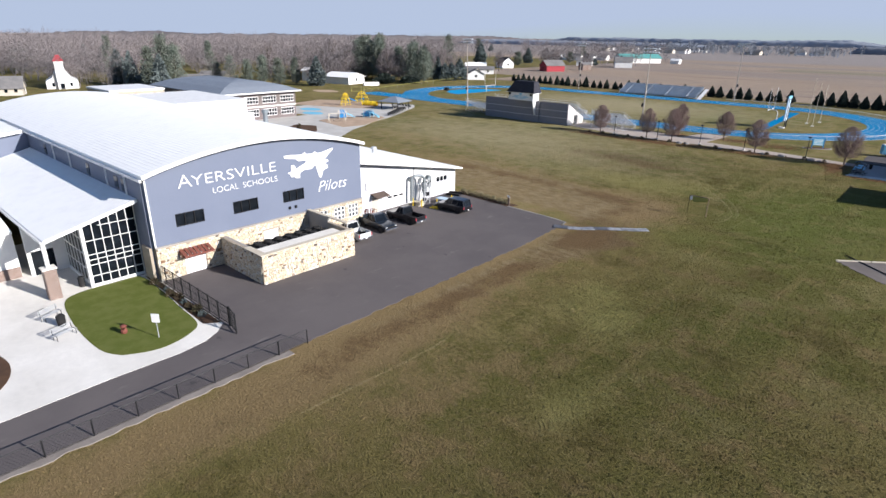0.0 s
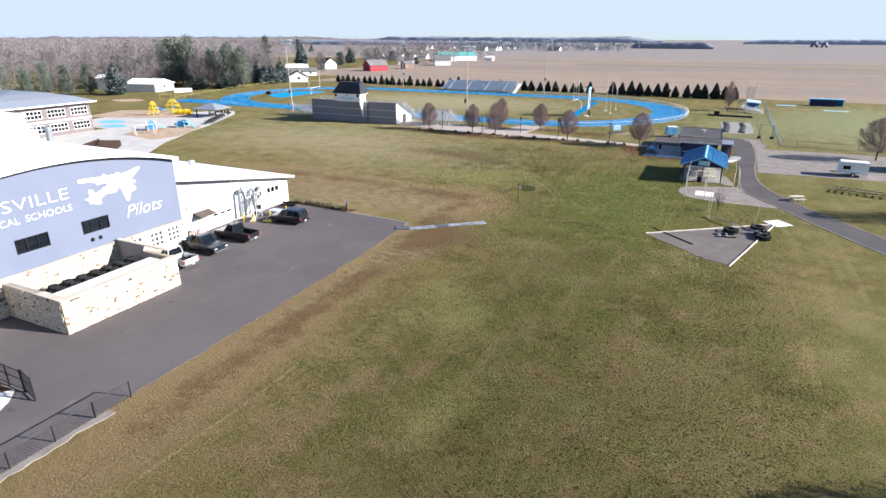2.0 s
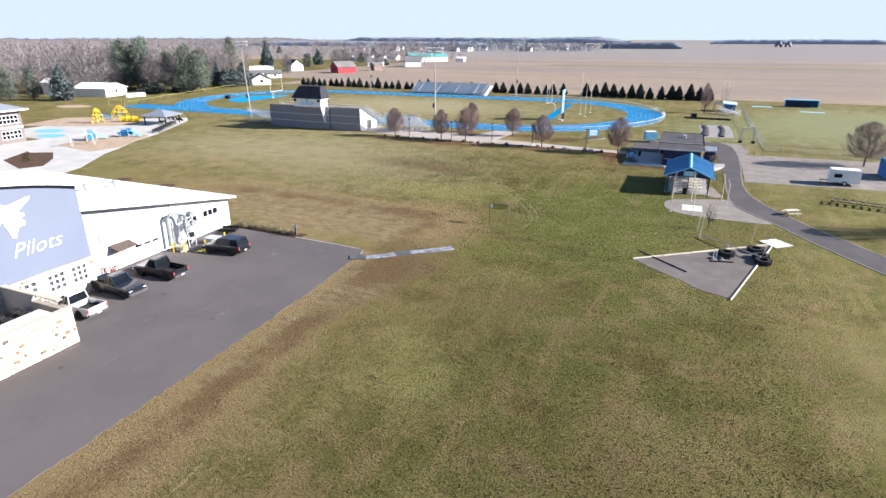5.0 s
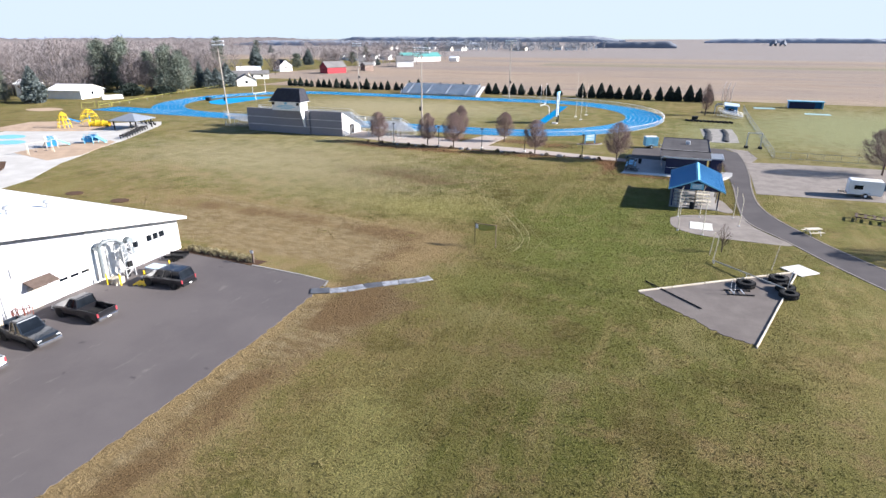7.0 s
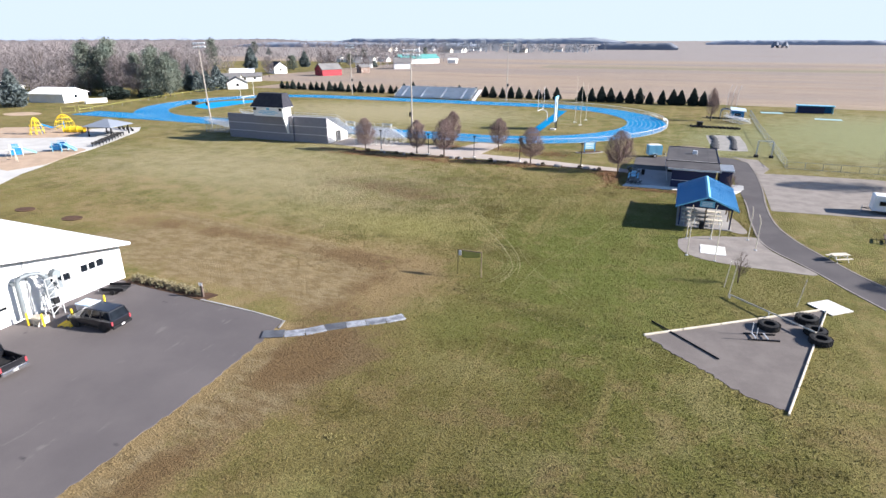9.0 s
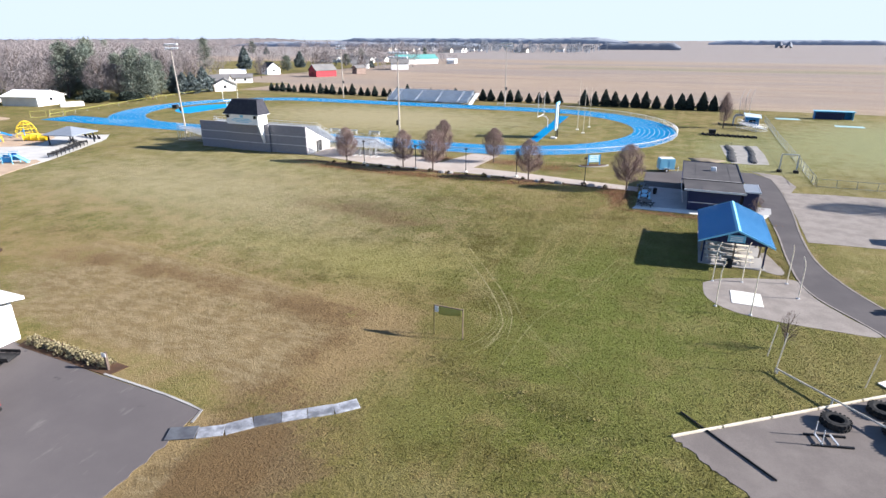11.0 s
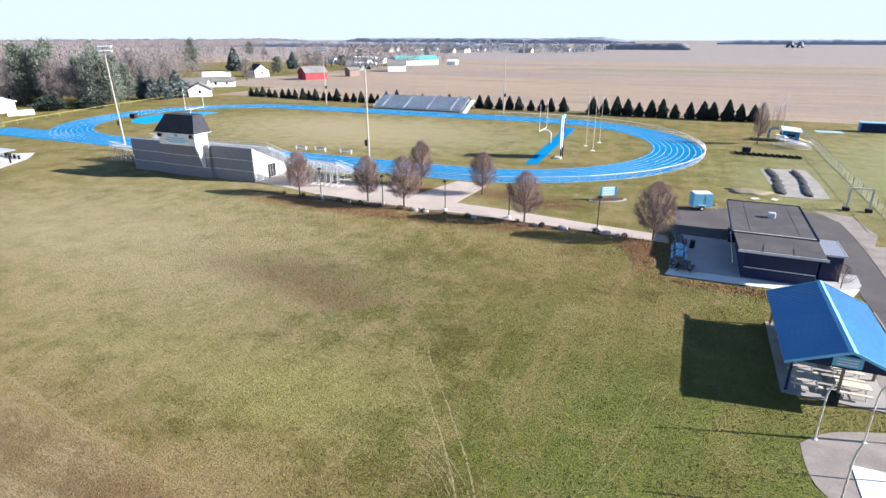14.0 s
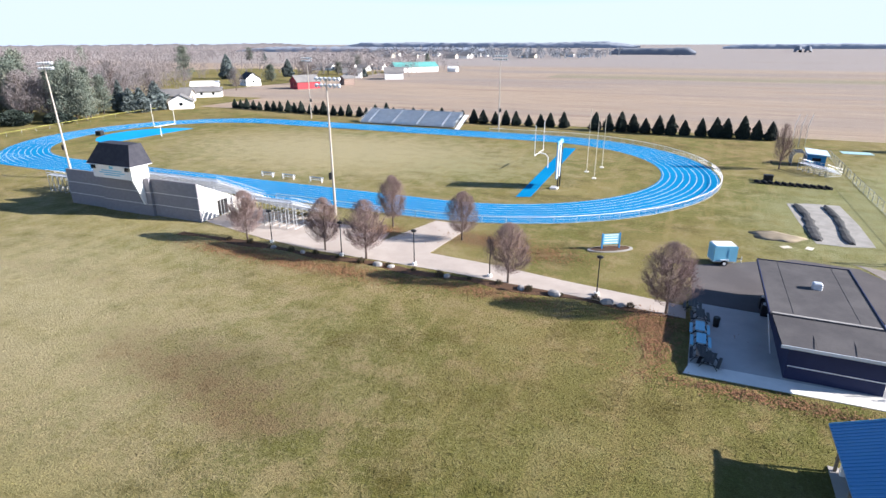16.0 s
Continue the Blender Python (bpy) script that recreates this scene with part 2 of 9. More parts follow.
M_CHIPS = surf("tan_wood_chips", (0.45, 0.33, 0.235), (0.37, 0.27, 0.19), 0.4, 9, 0.95, vary=0.3, bump=0.5)
M_LEAVES = surf("fallen_leaves", (0.27, 0.140, 0.072), (0.20, 0.112, 0.058), 0.9, 7, 0.95, vary=0.5, bump=0.9)
M_LAWN = surf("watered_lawn", (0.096, 0.116, 0.024), (0.125, 0.138, 0.038), 0.8, 14, 0.95, vary=0.4, bump=0.8, spec=0.1)
M_DUST = surf("grey_green_steel", (0.23, 0.26, 0.27), (0.19, 0.21, 0.225), 0.8, 10, 0.5, 0.3, vary=0.15)
M_SHRUB_PALE = surf("pale_dormant_shrub", (0.27, 0.23, 0.14), (0.17, 0.15, 0.08), 2.0, 9, 0.9, vary=0.4)
M_KERB_WORN = concrete_material("concrete_edge", (0.36, 0.345, 0.325), (0.22, 0.21, 0.20))
M_MAT = surf("wet_grey_mat", (0.40, 0.41, 0.44), (0.16, 0.165, 0.18), 1.1, 6, 0.4, vary=0.3, per=0.3)
M_MAT_DARK = surf("dark_rubber_mat", (0.115, 0.12, 0.13), (0.07, 0.07, 0.08), 1.1, 6, 0.45, vary=0.3)
M_STRAW = surf("pale_straw", (0.29, 0.25, 0.115), (0.24, 0.205, 0.09), 1.0, 12, 0.95, vary=0.3, spec=0.02)
M_TRACK = surf("blue_running_surface", (0.002, 0.160, 0.345), (0.003, 0.185, 0.385), 0.06, 12, 0.9, vary=0.14, spec=0.03)
M_APRON = surf("light_blue_surface", (0.002, 0.25, 0.50), (0.003, 0.27, 0.53), 0.05, 12, 0.85, vary=0.1, spec=0.15)
M_LINE = surf("white_line_paint", (0.62, 0.66, 0.70), None, 1.0, 20, 0.7, vary=0.12)
M_ROOF = seam_material("white_standing_seam", (0.93, 0.925, 0.91), 0.42, 1, 0.75)
M_ROOFX = seam_material("white_standing_seam_x", (0.93, 0.925, 0.91), 0.42, 0, 0.75)
M_WHITE = surf("white_paint", (0.80, 0.79, 0.77), (0.72, 0.71, 0.70), 0.5, 9, 0.55, vary=0.06, bump=0.1)
M_PANEL = surf("blue_grey_panel", (0.150, 0.172, 0.232), (0.140, 0.162, 0.222), 0.25, 6, 0.55, vary=0.06, bump=0.08)
M_WHITEPANEL = seam_material("white_ribbed_panel", (0.56, 0.565, 0.60), 0.31, 1, 0.5, depth=0.015)
M_DARKGLASS = glass_material("dark_glass")
M_GREYGLASS = glass_material("grey_glass", (0.055, 0.06, 0.07))
M_CAP = surf("pale_stone_cap", (0.56, 0.50, 0.40), (0.50, 0.44, 0.35), 0.8, 8, 0.9, vary=0.15)
M_STONE = stone_material()
M_MORTAR = surf("mortar", (0.40, 0.34, 0.27), (0.33, 0.28, 0.22), 1.0, 20, 0.95, vary=0.2)
M_BRICK = course_material("brown_brick", (0.215, 0.148, 0.122), (0.45, 0.40, 0.36), 0.24, 0.08)
M_BRICKFAR = course_material("rose_brick", (0.185, 0.150, 0.147), (0.24, 0.215, 0.21), 0.30, 0.10)
M_BLACK = surf("black_metal", (0.018, 0.018, 0.020), (0.028, 0.028, 0.03), 1.0, 14, 0.5, 0.4, vary=0.2, bump=0.1)
M_DARK = surf("dark_rubber", (0.016, 0.016, 0.017), (0.030, 0.028, 0.027), 1.5, 18, 0.85, vary=0.3)
M_STEEL = surf("galvanised_steel", (0.52, 0.53, 0.54), (0.44, 0.45, 0.47), 0.8, 12, 0.45, 0.3, vary=0.15, bump=0.1)
M_ALU = surf("aluminium", (0.60, 0.62, 0.65), (0.52, 0.54, 0.57), 0.6, 12, 0.45, 0.35, vary=0.12, bump=0.1)
M_GREYROOF = seam_material("grey_metal_roof", (0.215, 0.24, 0.28), 0.5, 1, 0.6, 0.0)
M_BLUEROOF = seam_material("blue_metal_roof", (0.055, 0.220, 0.43), 0.30, 1, 0.42, 0.0, 0.03)
M_BLUE = surf("blue_paint", (0.02, 0.17, 0.42), (0.03, 0.20, 0.45), 0.8, 10, 0.5, vary=0.12, bump=0.1)
M_LTBLUE = surf("sky_blue_paint", (0.20, 0.50, 0.66), (0.18, 0.46, 0.62), 0.8, 10, 0.5, vary=0.1, bump=0.1)
M_PALEBLUE = surf("pale_blue_panel", (0.50, 0.62, 0.74), (0.45, 0.57, 0.70), 0.8, 10, 0.5, vary=0.1)
M_PALETEAL = surf("pale_teal_sheet", (0.33, 0.50, 0.52), (0.28, 0.44, 0.46), 0.8, 6, 0.6, vary=0.15)
M_HEAP = surf("tan_sand", (0.27, 0.225, 0.165), (0.22, 0.18, 0.13), 0.6, 8, 0.95, vary=0.25, bump=0.4, spec=0.05)
M_TARP = surf("crumpled_tarp", (0.040, 0.038, 0.038), (0.075, 0.070, 0.066), 0.9, 5, 0.7, vary=0.4, bump=0.8)
M_NAVY = surf("navy_siding", (0.016, 0.022, 0.062), (0.020, 0.027, 0.072), 0.6, 8, 0.6, vary=0.2, bump=0.2)
M_TARROOF = surf("weathered_flat_roof", (0.066, 0.061, 0.063), (0.092, 0.085, 0.085), 0.35, 7, 0.9, vary=0.3, bump=0.3)
M_SLATE = surf("charcoal_shingle", (0.030, 0.030, 0.040), (0.042, 0.042, 0.052), 1.2, 6, 0.85, vary=0.35, bump=0.4, stretch=(0.4, 0.4, 3.0))
M_GREYBLOCK = course_material("grey_block", (0.235, 0.225, 0.245), (0.20, 0.19, 0.205), 0.41, 0.21, 0.10)
M_PALEBLOCK = course_material("pale_block", (0.66, 0.63, 0.60), (0.56, 0.54, 0.52), 0.41, 0.21, 0.08)
M_WOOD = surf("weathered_wood", (0.28, 0.21, 0.145), (0.22, 0.165, 0.115), 0.8, 9, 0.85, vary=0.3, bump=0.4)
M_PALEWOOD = surf("pale_timber", (0.62, 0.56, 0.46), (0.52, 0.46, 0.37), 0.8, 9, 0.8, vary=0.2, bump=0.3)
M_BARK = surf("bark", (0.115, 0.085, 0.070), (0.085, 0.062, 0.052), 2.0, 14, 0.95, vary=0.35, bump=0.6)
M_TWIG = surf("bare_twigs", (0.275, 0.196, 0.178), (0.215, 0.155, 0.142), 0.5, 6, 0.95, vary=0.3)
M_WOODTWIG = surf("far_bare_twigs", (0.215, 0.186, 0.184), (0.172, 0.155, 0.158), 0.06, 1.5, 0.95, vary=0.35)
M_NEEDLE = surf("dark_needles", (0.024, 0.034, 0.030), (0.034, 0.046, 0.036), 0.8, 5, 0.9, vary=0.45, per=0.2)
M_SPRUCE = surf("spruce_needles", (0.112, 0.138, 0.138), (0.14, 0.165, 0.160), 0.3, 3, 0.9, vary=0.45, per=0.25)
M_PINE = surf("pine_needles", (0.130, 0.158, 0.132), (0.165, 0.182, 0.145), 0.3, 3, 0.9, vary=0.45, per=0.25)
M_SHRUB = surf("brown_shrub", (0.075, 0.052, 0.032), (0.060, 0.058, 0.030), 1.2, 8, 0.95, vary=0.4)
M_RED = surf("red_barn_paint", (0.34, 0.048, 0.060), (0.30, 0.042, 0.052), 0.3, 3, 0.75, vary=0.15)
M_RUST = surf("rust_red_metal", (0.22, 0.075, 0.055), (0.17, 0.06, 0.045), 1.5, 12, 0.6, 0.2, vary=0.2)
M_NET = surf("faded_yellow_net", (0.38, 0.36, 0.10), (0.32, 0.31, 0.08), 1.0, 10, 0.8)
M_FRAME = surf("olive_timber", (0.13, 0.11, 0.045), (0.10, 0.085, 0.035), 1.0, 10, 0.85, vary=0.25)
M_POLE = surf("tan_galvanised_pole", (0.42, 0.37, 0.32), (0.36, 0.32, 0.28), 0.6, 8, 0.6, vary=0.15)
M_YELLOW = surf("yellow_paint", (0.72, 0.52, 0.03), (0.66, 0.46, 0.03), 1.2, 10, 0.5, vary=0.1)
M_SHINGLE = surf("grey_shingle", (0.15, 0.145, 0.145), (0.20, 0.19, 0.185), 0.3, 3, 0.9, vary=0.25)
M_LAMP = surf("lamp_glass", (0.75, 0.75, 0.73), None, 1.0, 9, 0.2, vary=0.05)
M_CHROME = surf("chrome", (0.75, 0.75, 0.76), None, 1.0, 9, 0.15, 0.95, vary=0.05, bump=0.02)
M_TEAL = surf("teal_metal_roof", (0.10, 0.30, 0.28), (0.12, 0.33, 0.31), 0.3, 3, 0.6, vary=0.1)
M_BEIGE = surf("beige_siding", (0.52, 0.47, 0.40), (0.46, 0.42, 0.36), 0.3, 4, 0.7, vary=0.1)


def car_paint(name, c):
    n = Nodes(name)
    n.bsdf.inputs["Coat Weight"].default_value = 0.6
    n.bsdf.inputs["Coat Roughness"].default_value = 0.06
    f = n.noise(3.0, 4)
    return n.done(n.mix(n.ramp(f, 0.4, 0.7), c, tuple(v * 0.85 for v in c)), 0.32, 0.3)


# ---- building tools ----
class Geo:
    """Gathers vertices and faces for one mesh."""

    def __init__(self):
        self.v, self.f = [], []

    def add(self, verts, faces):
        k = len(self.v)
        self.v += [tuple(p) for p in verts]
        self.f += [tuple(i + k for i in face) for face in faces]
        return self

    def box(self, x0, x1, y0, y1, z0, z1):
        return self.add([(x, y, z) for z in (z0, z1) for y in (y0, y1) for x in (x0, x1)],
                        [(0, 2, 3, 1), (4, 5, 7, 6), (0, 1, 5, 4), (2, 6, 7, 3), (0, 4, 6, 2), (1, 3, 7, 5)])

    def soft(self, x0, x1, y0, y1, z0, z1, b):
        """A box with chamfered upright and top edges."""
        ring = lambda d, z: [(x0 + d + b, y0 + d, z), (x1 - d - b, y0 + d, z), (x1 - d, y0 + d + b, z), (x1 - d, y1 - d - b, z),
                             (x1 - d - b, y1 - d, z), (x0 + d + b, y1 - d, z), (x0 + d, y1 - d - b, z), (x0 + d, y0 + d + b, z)]
        return self.loft([ring(0, z0), ring(0, z1 - b), ring(b, z1)])

    def loft(self, rings, caps=True, closed=True):
        n, verts, faces = len(rings[0]), [p for r in rings for p in r], []
        for k in range(len(rings) - 1):
            for i in range(n if closed else n - 1):
                j = (i + 1) % n
                faces.append((k * n + i, k * n + j, (k + 1) * n + j, (k + 1) * n + i))
        if caps:
            faces.append(tuple(reversed(range(n))))
            faces.append(tuple(range((len(rings) - 1) * n, len(rings) * n)))
        return self.add(verts, faces)

    def prism(self, poly, z0, z1):
        return self.loft([[(x, y, z0) for x, y in poly], [(x, y, z1) for x, y in poly]])

    def tube(self, p, q, r, r2=None, n=6, caps=True):
        p, q = Vector(p), Vector(q)
        d = (q - p).normalized()
        a = d.cross(Vector((0, 0, 1)) if abs(d.z) < 0.9 else Vector((1, 0, 0))).normalized()
        b = d.cross(a)
        ring = lambda c, s: [c + (a * math.cos(2 * math.pi * i / n) + b * math.sin(2 * math.pi * i / n)) * s for i in range(n)]
        return self.loft([ring(p, r), ring(q, r if r2 is None else r2)], caps)

    def pipe(self, pts, r, n=6):
        for p, q in zip(pts, pts[1:]):
            self.tube(p, q, r, n=n)
        return self

    def turned(self, profile, n=16, cx=0, cy=0, cz=0):
        """A body of revolution about the upright through cx, cy."""
        return self.loft([[(cx + r * math.cos(2 * math.pi * i / n), cy + r * math.sin(2 * math.pi * i / n), cz + z) for i in range(n)] for r, z in profile])

    def moved(self, m):
        self.v = [tuple(m @ Vector(p)) for p in self.v]
        return self

    def mesh(self, name, mat, smooth=False):
        me = bpy.data.meshes.new(name)
        me.from_pydata(self.v, [], self.f)
        me.materials.append(mat)
        if smooth:
            me.polygons.foreach_set("use_smooth", [True] * len(me.polygons))
        me.update()
        return me


def recalc(me):
    bm = bmesh.new()
    bm.from_mesh(me)
    bmesh.ops.recalc_face_normals(bm, faces=bm.faces)
    bm.to_mesh(me)
    bm.free()
    return me


def part(name, geo, mat, parent=None, label="", smooth=False, at=None):
    me = recalc(geo.mesh(name, mat, smooth))
    ob = new(name, me)
    if parent:
        ob.parent = parent
    if at is not None:
        ob.matrix_basis = at
    if label:
        ob["label"] = label
    return ob


def thing(name, x, y, z=0.0, rz=0.0, label="", category="", group="", kind=""):
    ob = new(name)
    ob.empty_display_size = 0.2
    ob.matrix_basis = pose(x, y, z, 0, 0, rz)
    return tagged(ob, label, category, group, kind)


def solid(name, geo, mat, label="", category="", group="", kind="", smooth=False, at=None):
    ob = part(name, geo, mat, None, "", smooth, at)
    return tagged(ob, label, category, group, kind)


def spline(pts, n=6):
    """A smooth line through the points (Catmull-Rom)."""
    out, p = [], [pts[0], *pts, pts[-1]]
    for k in range(1, len(p) - 2):
        for i in range(n):
            t = i / n
            out.append(tuple(0.5 * (2 * b + (c - a) * t + (2 * a - 5 * b + 4 * c - d) * t * t + (3 * b - a - 3 * c + d) * t ** 3)
                             for a, b, c, d in zip(p[k - 1], p[k], p[k + 1], p[k + 2])))
    return out + [tuple(pts[-1])]


def wpart(name, geo, mat, parent, label="", smooth=False):
    """A part given in world places, under a thing that stands anywhere."""
    return part(name, geo.moved(parent.matrix_basis.inverted()), mat, parent, label, smooth)

# ---- ground ----
def grid_lines(lo, hi, step, far):
    lines = list(np.arange(lo, hi + step / 2, step))
    d = step
    while lines[-1] < far:
        d *= 1.35
        lines.append(min(lines[-1] + d, far))
    d = step
    while lines[0] > -far:
        d *= 1.35
        lines.insert(0, max(lines[0] - d, -far))
    return np.array(lines)


def build_ground():
    xs, ys = grid_lines(-260, 60, 1.25, 4400), grid_lines(-20, 280, 1.25, 4400)
    X, Y = np.meshgrid(xs, ys)
    nx, ny = len(xs), len(ys)
    verts = np.stack([X.ravel(), Y.ravel(), np.zeros(nx * ny)], 1)
    idx = np.arange(nx * ny).reshape(ny, nx)
    faces = np.stack([idx[:-1, :-1].ravel(), idx[:-1, 1:].ravel(), idx[1:, 1:].ravel(), idx[1:, :-1].ravel()], 1)
    me = bpy.data.meshes.new("ground")
    me.from_pydata(verts.tolist(), [], faces.tolist())
    me.materials.append(M_GROUND)
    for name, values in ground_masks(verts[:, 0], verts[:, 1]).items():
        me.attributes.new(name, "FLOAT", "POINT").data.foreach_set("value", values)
    return tagged(new("ground", me), "mown winter grass, patchy green and brown, with harvested fields beyond", "ground", kind="structure")


def ground_masks(x, y):
    """Where the turf is dry, bare, lush or stubble; deep and pale also paint shade and brightness."""
    blob = lambda cx, cy, rx, ry, s=1.0: s * np.exp(-(((x - cx) / rx) ** 2 + ((y - cy) / ry) ** 2))
    dry = blob(-30.5, 18, 3.2, 45, 0.9) + blob(-24, 30, 6, 26, 0.4) + blob(-47, 74, 17, 9, 1.0) + blob(-34, 77, 9, 7, 0.6) + blob(-70, 82, 24, 7, 0.6) + blob(-95, 96, 45, 8, 0.45)
    dry += blob(-96, 200, 60, 34, 0.2) + blob(-15, 25, 10, 12, 0.25) + blob(-120, 255, 110, 9, 0.6) + blob(0, 230, 30, 30, 0.4) + blob(60, 190, 40, 45, 0.3) + blob(-40, 108, 26, 12, 0.25) + blob(-26, 95, 10, 8, 0.2) + blob(14, 62, 9, 14, 0.25) + blob(-45, 128, 30, 4, 0.35)
    dirt = blob(-29, 61, 5.5, 7, 0.85) + blob(-31.2, 46, 2.6, 16, 0.35) + blob(-38, 70, 7, 4, 0.55) + blob(-54, 111, 17, 5.5, 0.42) + blob(-80, 119, 25, 3, 0.35) + blob(48, 205, 16, 9, 0.6) + blob(-30, 118, 10, 4, 0.25)
    dirt += blob(-29.6, 22, 2.4, 26, 0.34) + blob(-19, 40, 4, 9, 0.25)
    lush = blob(-8, 92, 12, 20, 0.65) + blob(-9, 52, 9, 20, 0.5) + blob(-60, 141, 40, 5, 0.25) + blob(36, 106, 28, 14, 0.85) + blob(45, 185, 30, 25, 0.5) + blob(-18, 44, 4, 5, 0.3) + blob(3, 60, 6, 8, 0.45)
    dirt += blob(-40, 148, 9, 3.2, 0.85)
    dirt += blob(-38, 78.5, 7, 3.5, 0.6)
    lush += blob(-12, 88, 8, 12, 0.3) + blob(-22, 92, 13, 14, 0.5) + blob(-18, 70, 10, 10, 0.3) + blob(-25, 118, 20, 10, 0.3)
    # Broad blobs paint the shade seen between grass blades from above.
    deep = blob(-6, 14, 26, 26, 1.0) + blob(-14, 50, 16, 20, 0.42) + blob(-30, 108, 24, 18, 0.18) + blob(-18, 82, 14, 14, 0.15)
    # Paler turf, with distant grass painted brighter for its glancing view.
    pale = blob(-85, 112, 45, 24, 0.7) + blob(-50, 95, 22, 22, 0.3) + blob(-95, 198, 55, 30, 0.95) + blob(45, 195, 32, 55, 0.8) + blob(-90, 150, 100, 20, 0.3)
    farm = np.where((y > 261) & (x > -205), 1.0, 0.0)
    farm = np.maximum(farm, np.where((y > 300) & (x > -260), 1.0, 0.0))
    farm = np.maximum(farm, np.where((y > 520), 1.0, 0.0))
    farm = np.maximum(farm, np.where((x < -480), 1.0, 0.0))
    dirt += blob(7.5, 56, 6, 6, 0.38) + blob(-11, 53, 6, 5, 0.36) + blob(-3, 39, 6, 5, 0.34) + blob(-17, 60, 5, 4, 0.34) + blob(-10.5, 36, 3, 5, 0.26) + blob(-46, 107, 13, 3.5, 0.28) + blob(-41, 105, 6, 3, 0.3)
    light = blob(-18, 43, 3.5, 5, 0.6) + blob(-14.5, 31, 3.0, 5, 0.6) + blob(-22, 48, 3, 5, 0.4) + blob(-37, 91, 8, 6, 0.45) + blob(-30, 96, 8, 8, 0.35) + blob(-52, 94, 14, 6, 0.4) + blob(-2, 70, 5, 6, 0.3) + blob(-24, 36, 3, 9, 0.35)
    side = np.clip(1 - np.abs(x + 33.4 + 0.03 * np.maximum(y - 40, 0)) / 1.9, 0, 1) * (y > 20) * (y < 64)
    light += 0.12 * side
    dry += 1.0 * side
    brow = 82.2 + np.maximum(-34.5 - x, -6) * 0.10
    earth = np.clip((brow - y) / 1.5 + 0.5, 0, 1) * np.clip((y - 66) / 3, 0, 1) * np.clip((-28 - x) / 5, 0, 1) * np.clip((x + 82) / 16, 0, 1) * 0.62
    earth += blob(-30.5, 59, 4.2, 7.5, 0.8) + blob(-31.0, 44, 2.8, 11, 0.62) + blob(-30.3, 27, 2.6, 11, 0.5)
    along = np.clip((x + 24.6) / 14.8, 0, 1)
    scar = np.exp(-((y - 76.4 + 4.3 * along - 0.5 * np.sin(x * 1.3)) / 0.75) ** 2) * (x > -25) * (x < -8.5)
    # Really dark ground here: the rough trench line and a brown patch.
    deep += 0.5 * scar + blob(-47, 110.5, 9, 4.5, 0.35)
    rust = blob(-31, 73, 4, 9, 0.9) + blob(-31, 63, 4.5, 5, 0.9) + blob(-36, 80.5, 7, 2.4, 0.9) + blob(-57, 81, 13, 2.2, 0.7) + blob(-73, 81, 8, 2, 0.7) + blob(-30, 40, 3.5, 18, 0.75) + blob(-29, 22, 2.5, 8, 0.6) - blob(-43, 70, 7, 4.5, 0.7) - blob(-62, 75.5, 9, 3, 0.4) - 1.2 * side
    fresh = blob(-14, 84, 8, 13, 0.75) + blob(-8, 100, 9, 13, 0.7) + blob(-22.5, 69, 4, 4, 0.6) + blob(-6, 76, 8, 8, 0.5) + blob(-24, 104, 9, 12, 0.35) + blob(4, 88, 8, 12, 0.4) + blob(-18, 50, 6, 12, 0.25)
    plot = np.where(y > 640, 0.75, 0.0) + 0.25 * np.exp(-((y - 400) / 45.0) ** 2)
    strip_ = np.where((x > -120) & (x < 900), np.exp(-((y - 545) / 45.0) ** 2), 0.0)
    meadow = blob(44, 195, 34, 44, 1.0) + blob(2, 170, 14, 32, 0.45) + blob(30, 112, 22, 8, 0.35) + blob(-55, 192, 26, 24, 0.4) + blob(-80, 132, 40, 9, 0.3)
    masks = {"rust": rust, "fresh": fresh, "meadow": meadow, "plot": plot, "strip": strip_, "light": light, "earth": earth, "dry": dry, "dirt": dirt, "lush": lush, "farm": farm, "deep": deep, "pale": pale}
    return {name: np.clip(v, 0, 1).astype(np.float32) for name, v in masks.items()}


build_ground()


PAVED = []


def sheet(name, poly, z, mat, label, category, depth=0.15):
    PAVED.append([(p[0], p[1]) for p in poly])
    return solid(name, Geo().prism(poly, z - depth, z), mat, label, category, kind="structure")


rl = random.Random(18)
lot_edge = [(-33.66 - 0.5 * f - 0.8 * f ** 6 + rl.uniform(-0.14, 0.14), 23 + 39.6 * f) for f in np.linspace(0, 1, 90)]
sheet("parking_lot", [(-33.6, -60), *lot_edge, (-35.3, 64.35), (-38.8, 64.7), (-45.2, 64.8), (-57, 65.6), (-57, 20.25), (-41.5, 20.25), (-41.5, 19.6), (-40.4, 19.0), (-39.7, 17.6), (-39.3, 15.5), (-39.4, 11), (-39.2, 5), (-39.1, -60)],
      0.03, M_ASPHALT, "dark grey asphalt yard beside the school", "parking lot")
sheet("plaza", [(-38.9, -60), (-39.0, 5), (-39.2, 11), (-39.1, 15.6), (-39.5, 17.8), (-40.2, 19.1), (-41.3, 20.15), (-60, 20.2), (-75, 20), (-75, -60)],
      0.05, M_CONC, "pale concrete forecourt of the school", "plaza")

# ---- school hall ----
def hall_top(y):
    return 10.15 + 1.95 * (1 - ((y - 32.75) / 12.85) ** 2)


HALL_X = -53.5
hall = thing("school_hall", HALL_X - 20, 32.75, label="school sports hall with blue-grey front, stone base and white barrel roof", category="building")
WINDOWS = ((22.45, 25.3), (28.4, 31.25), (34.3, 37.05))


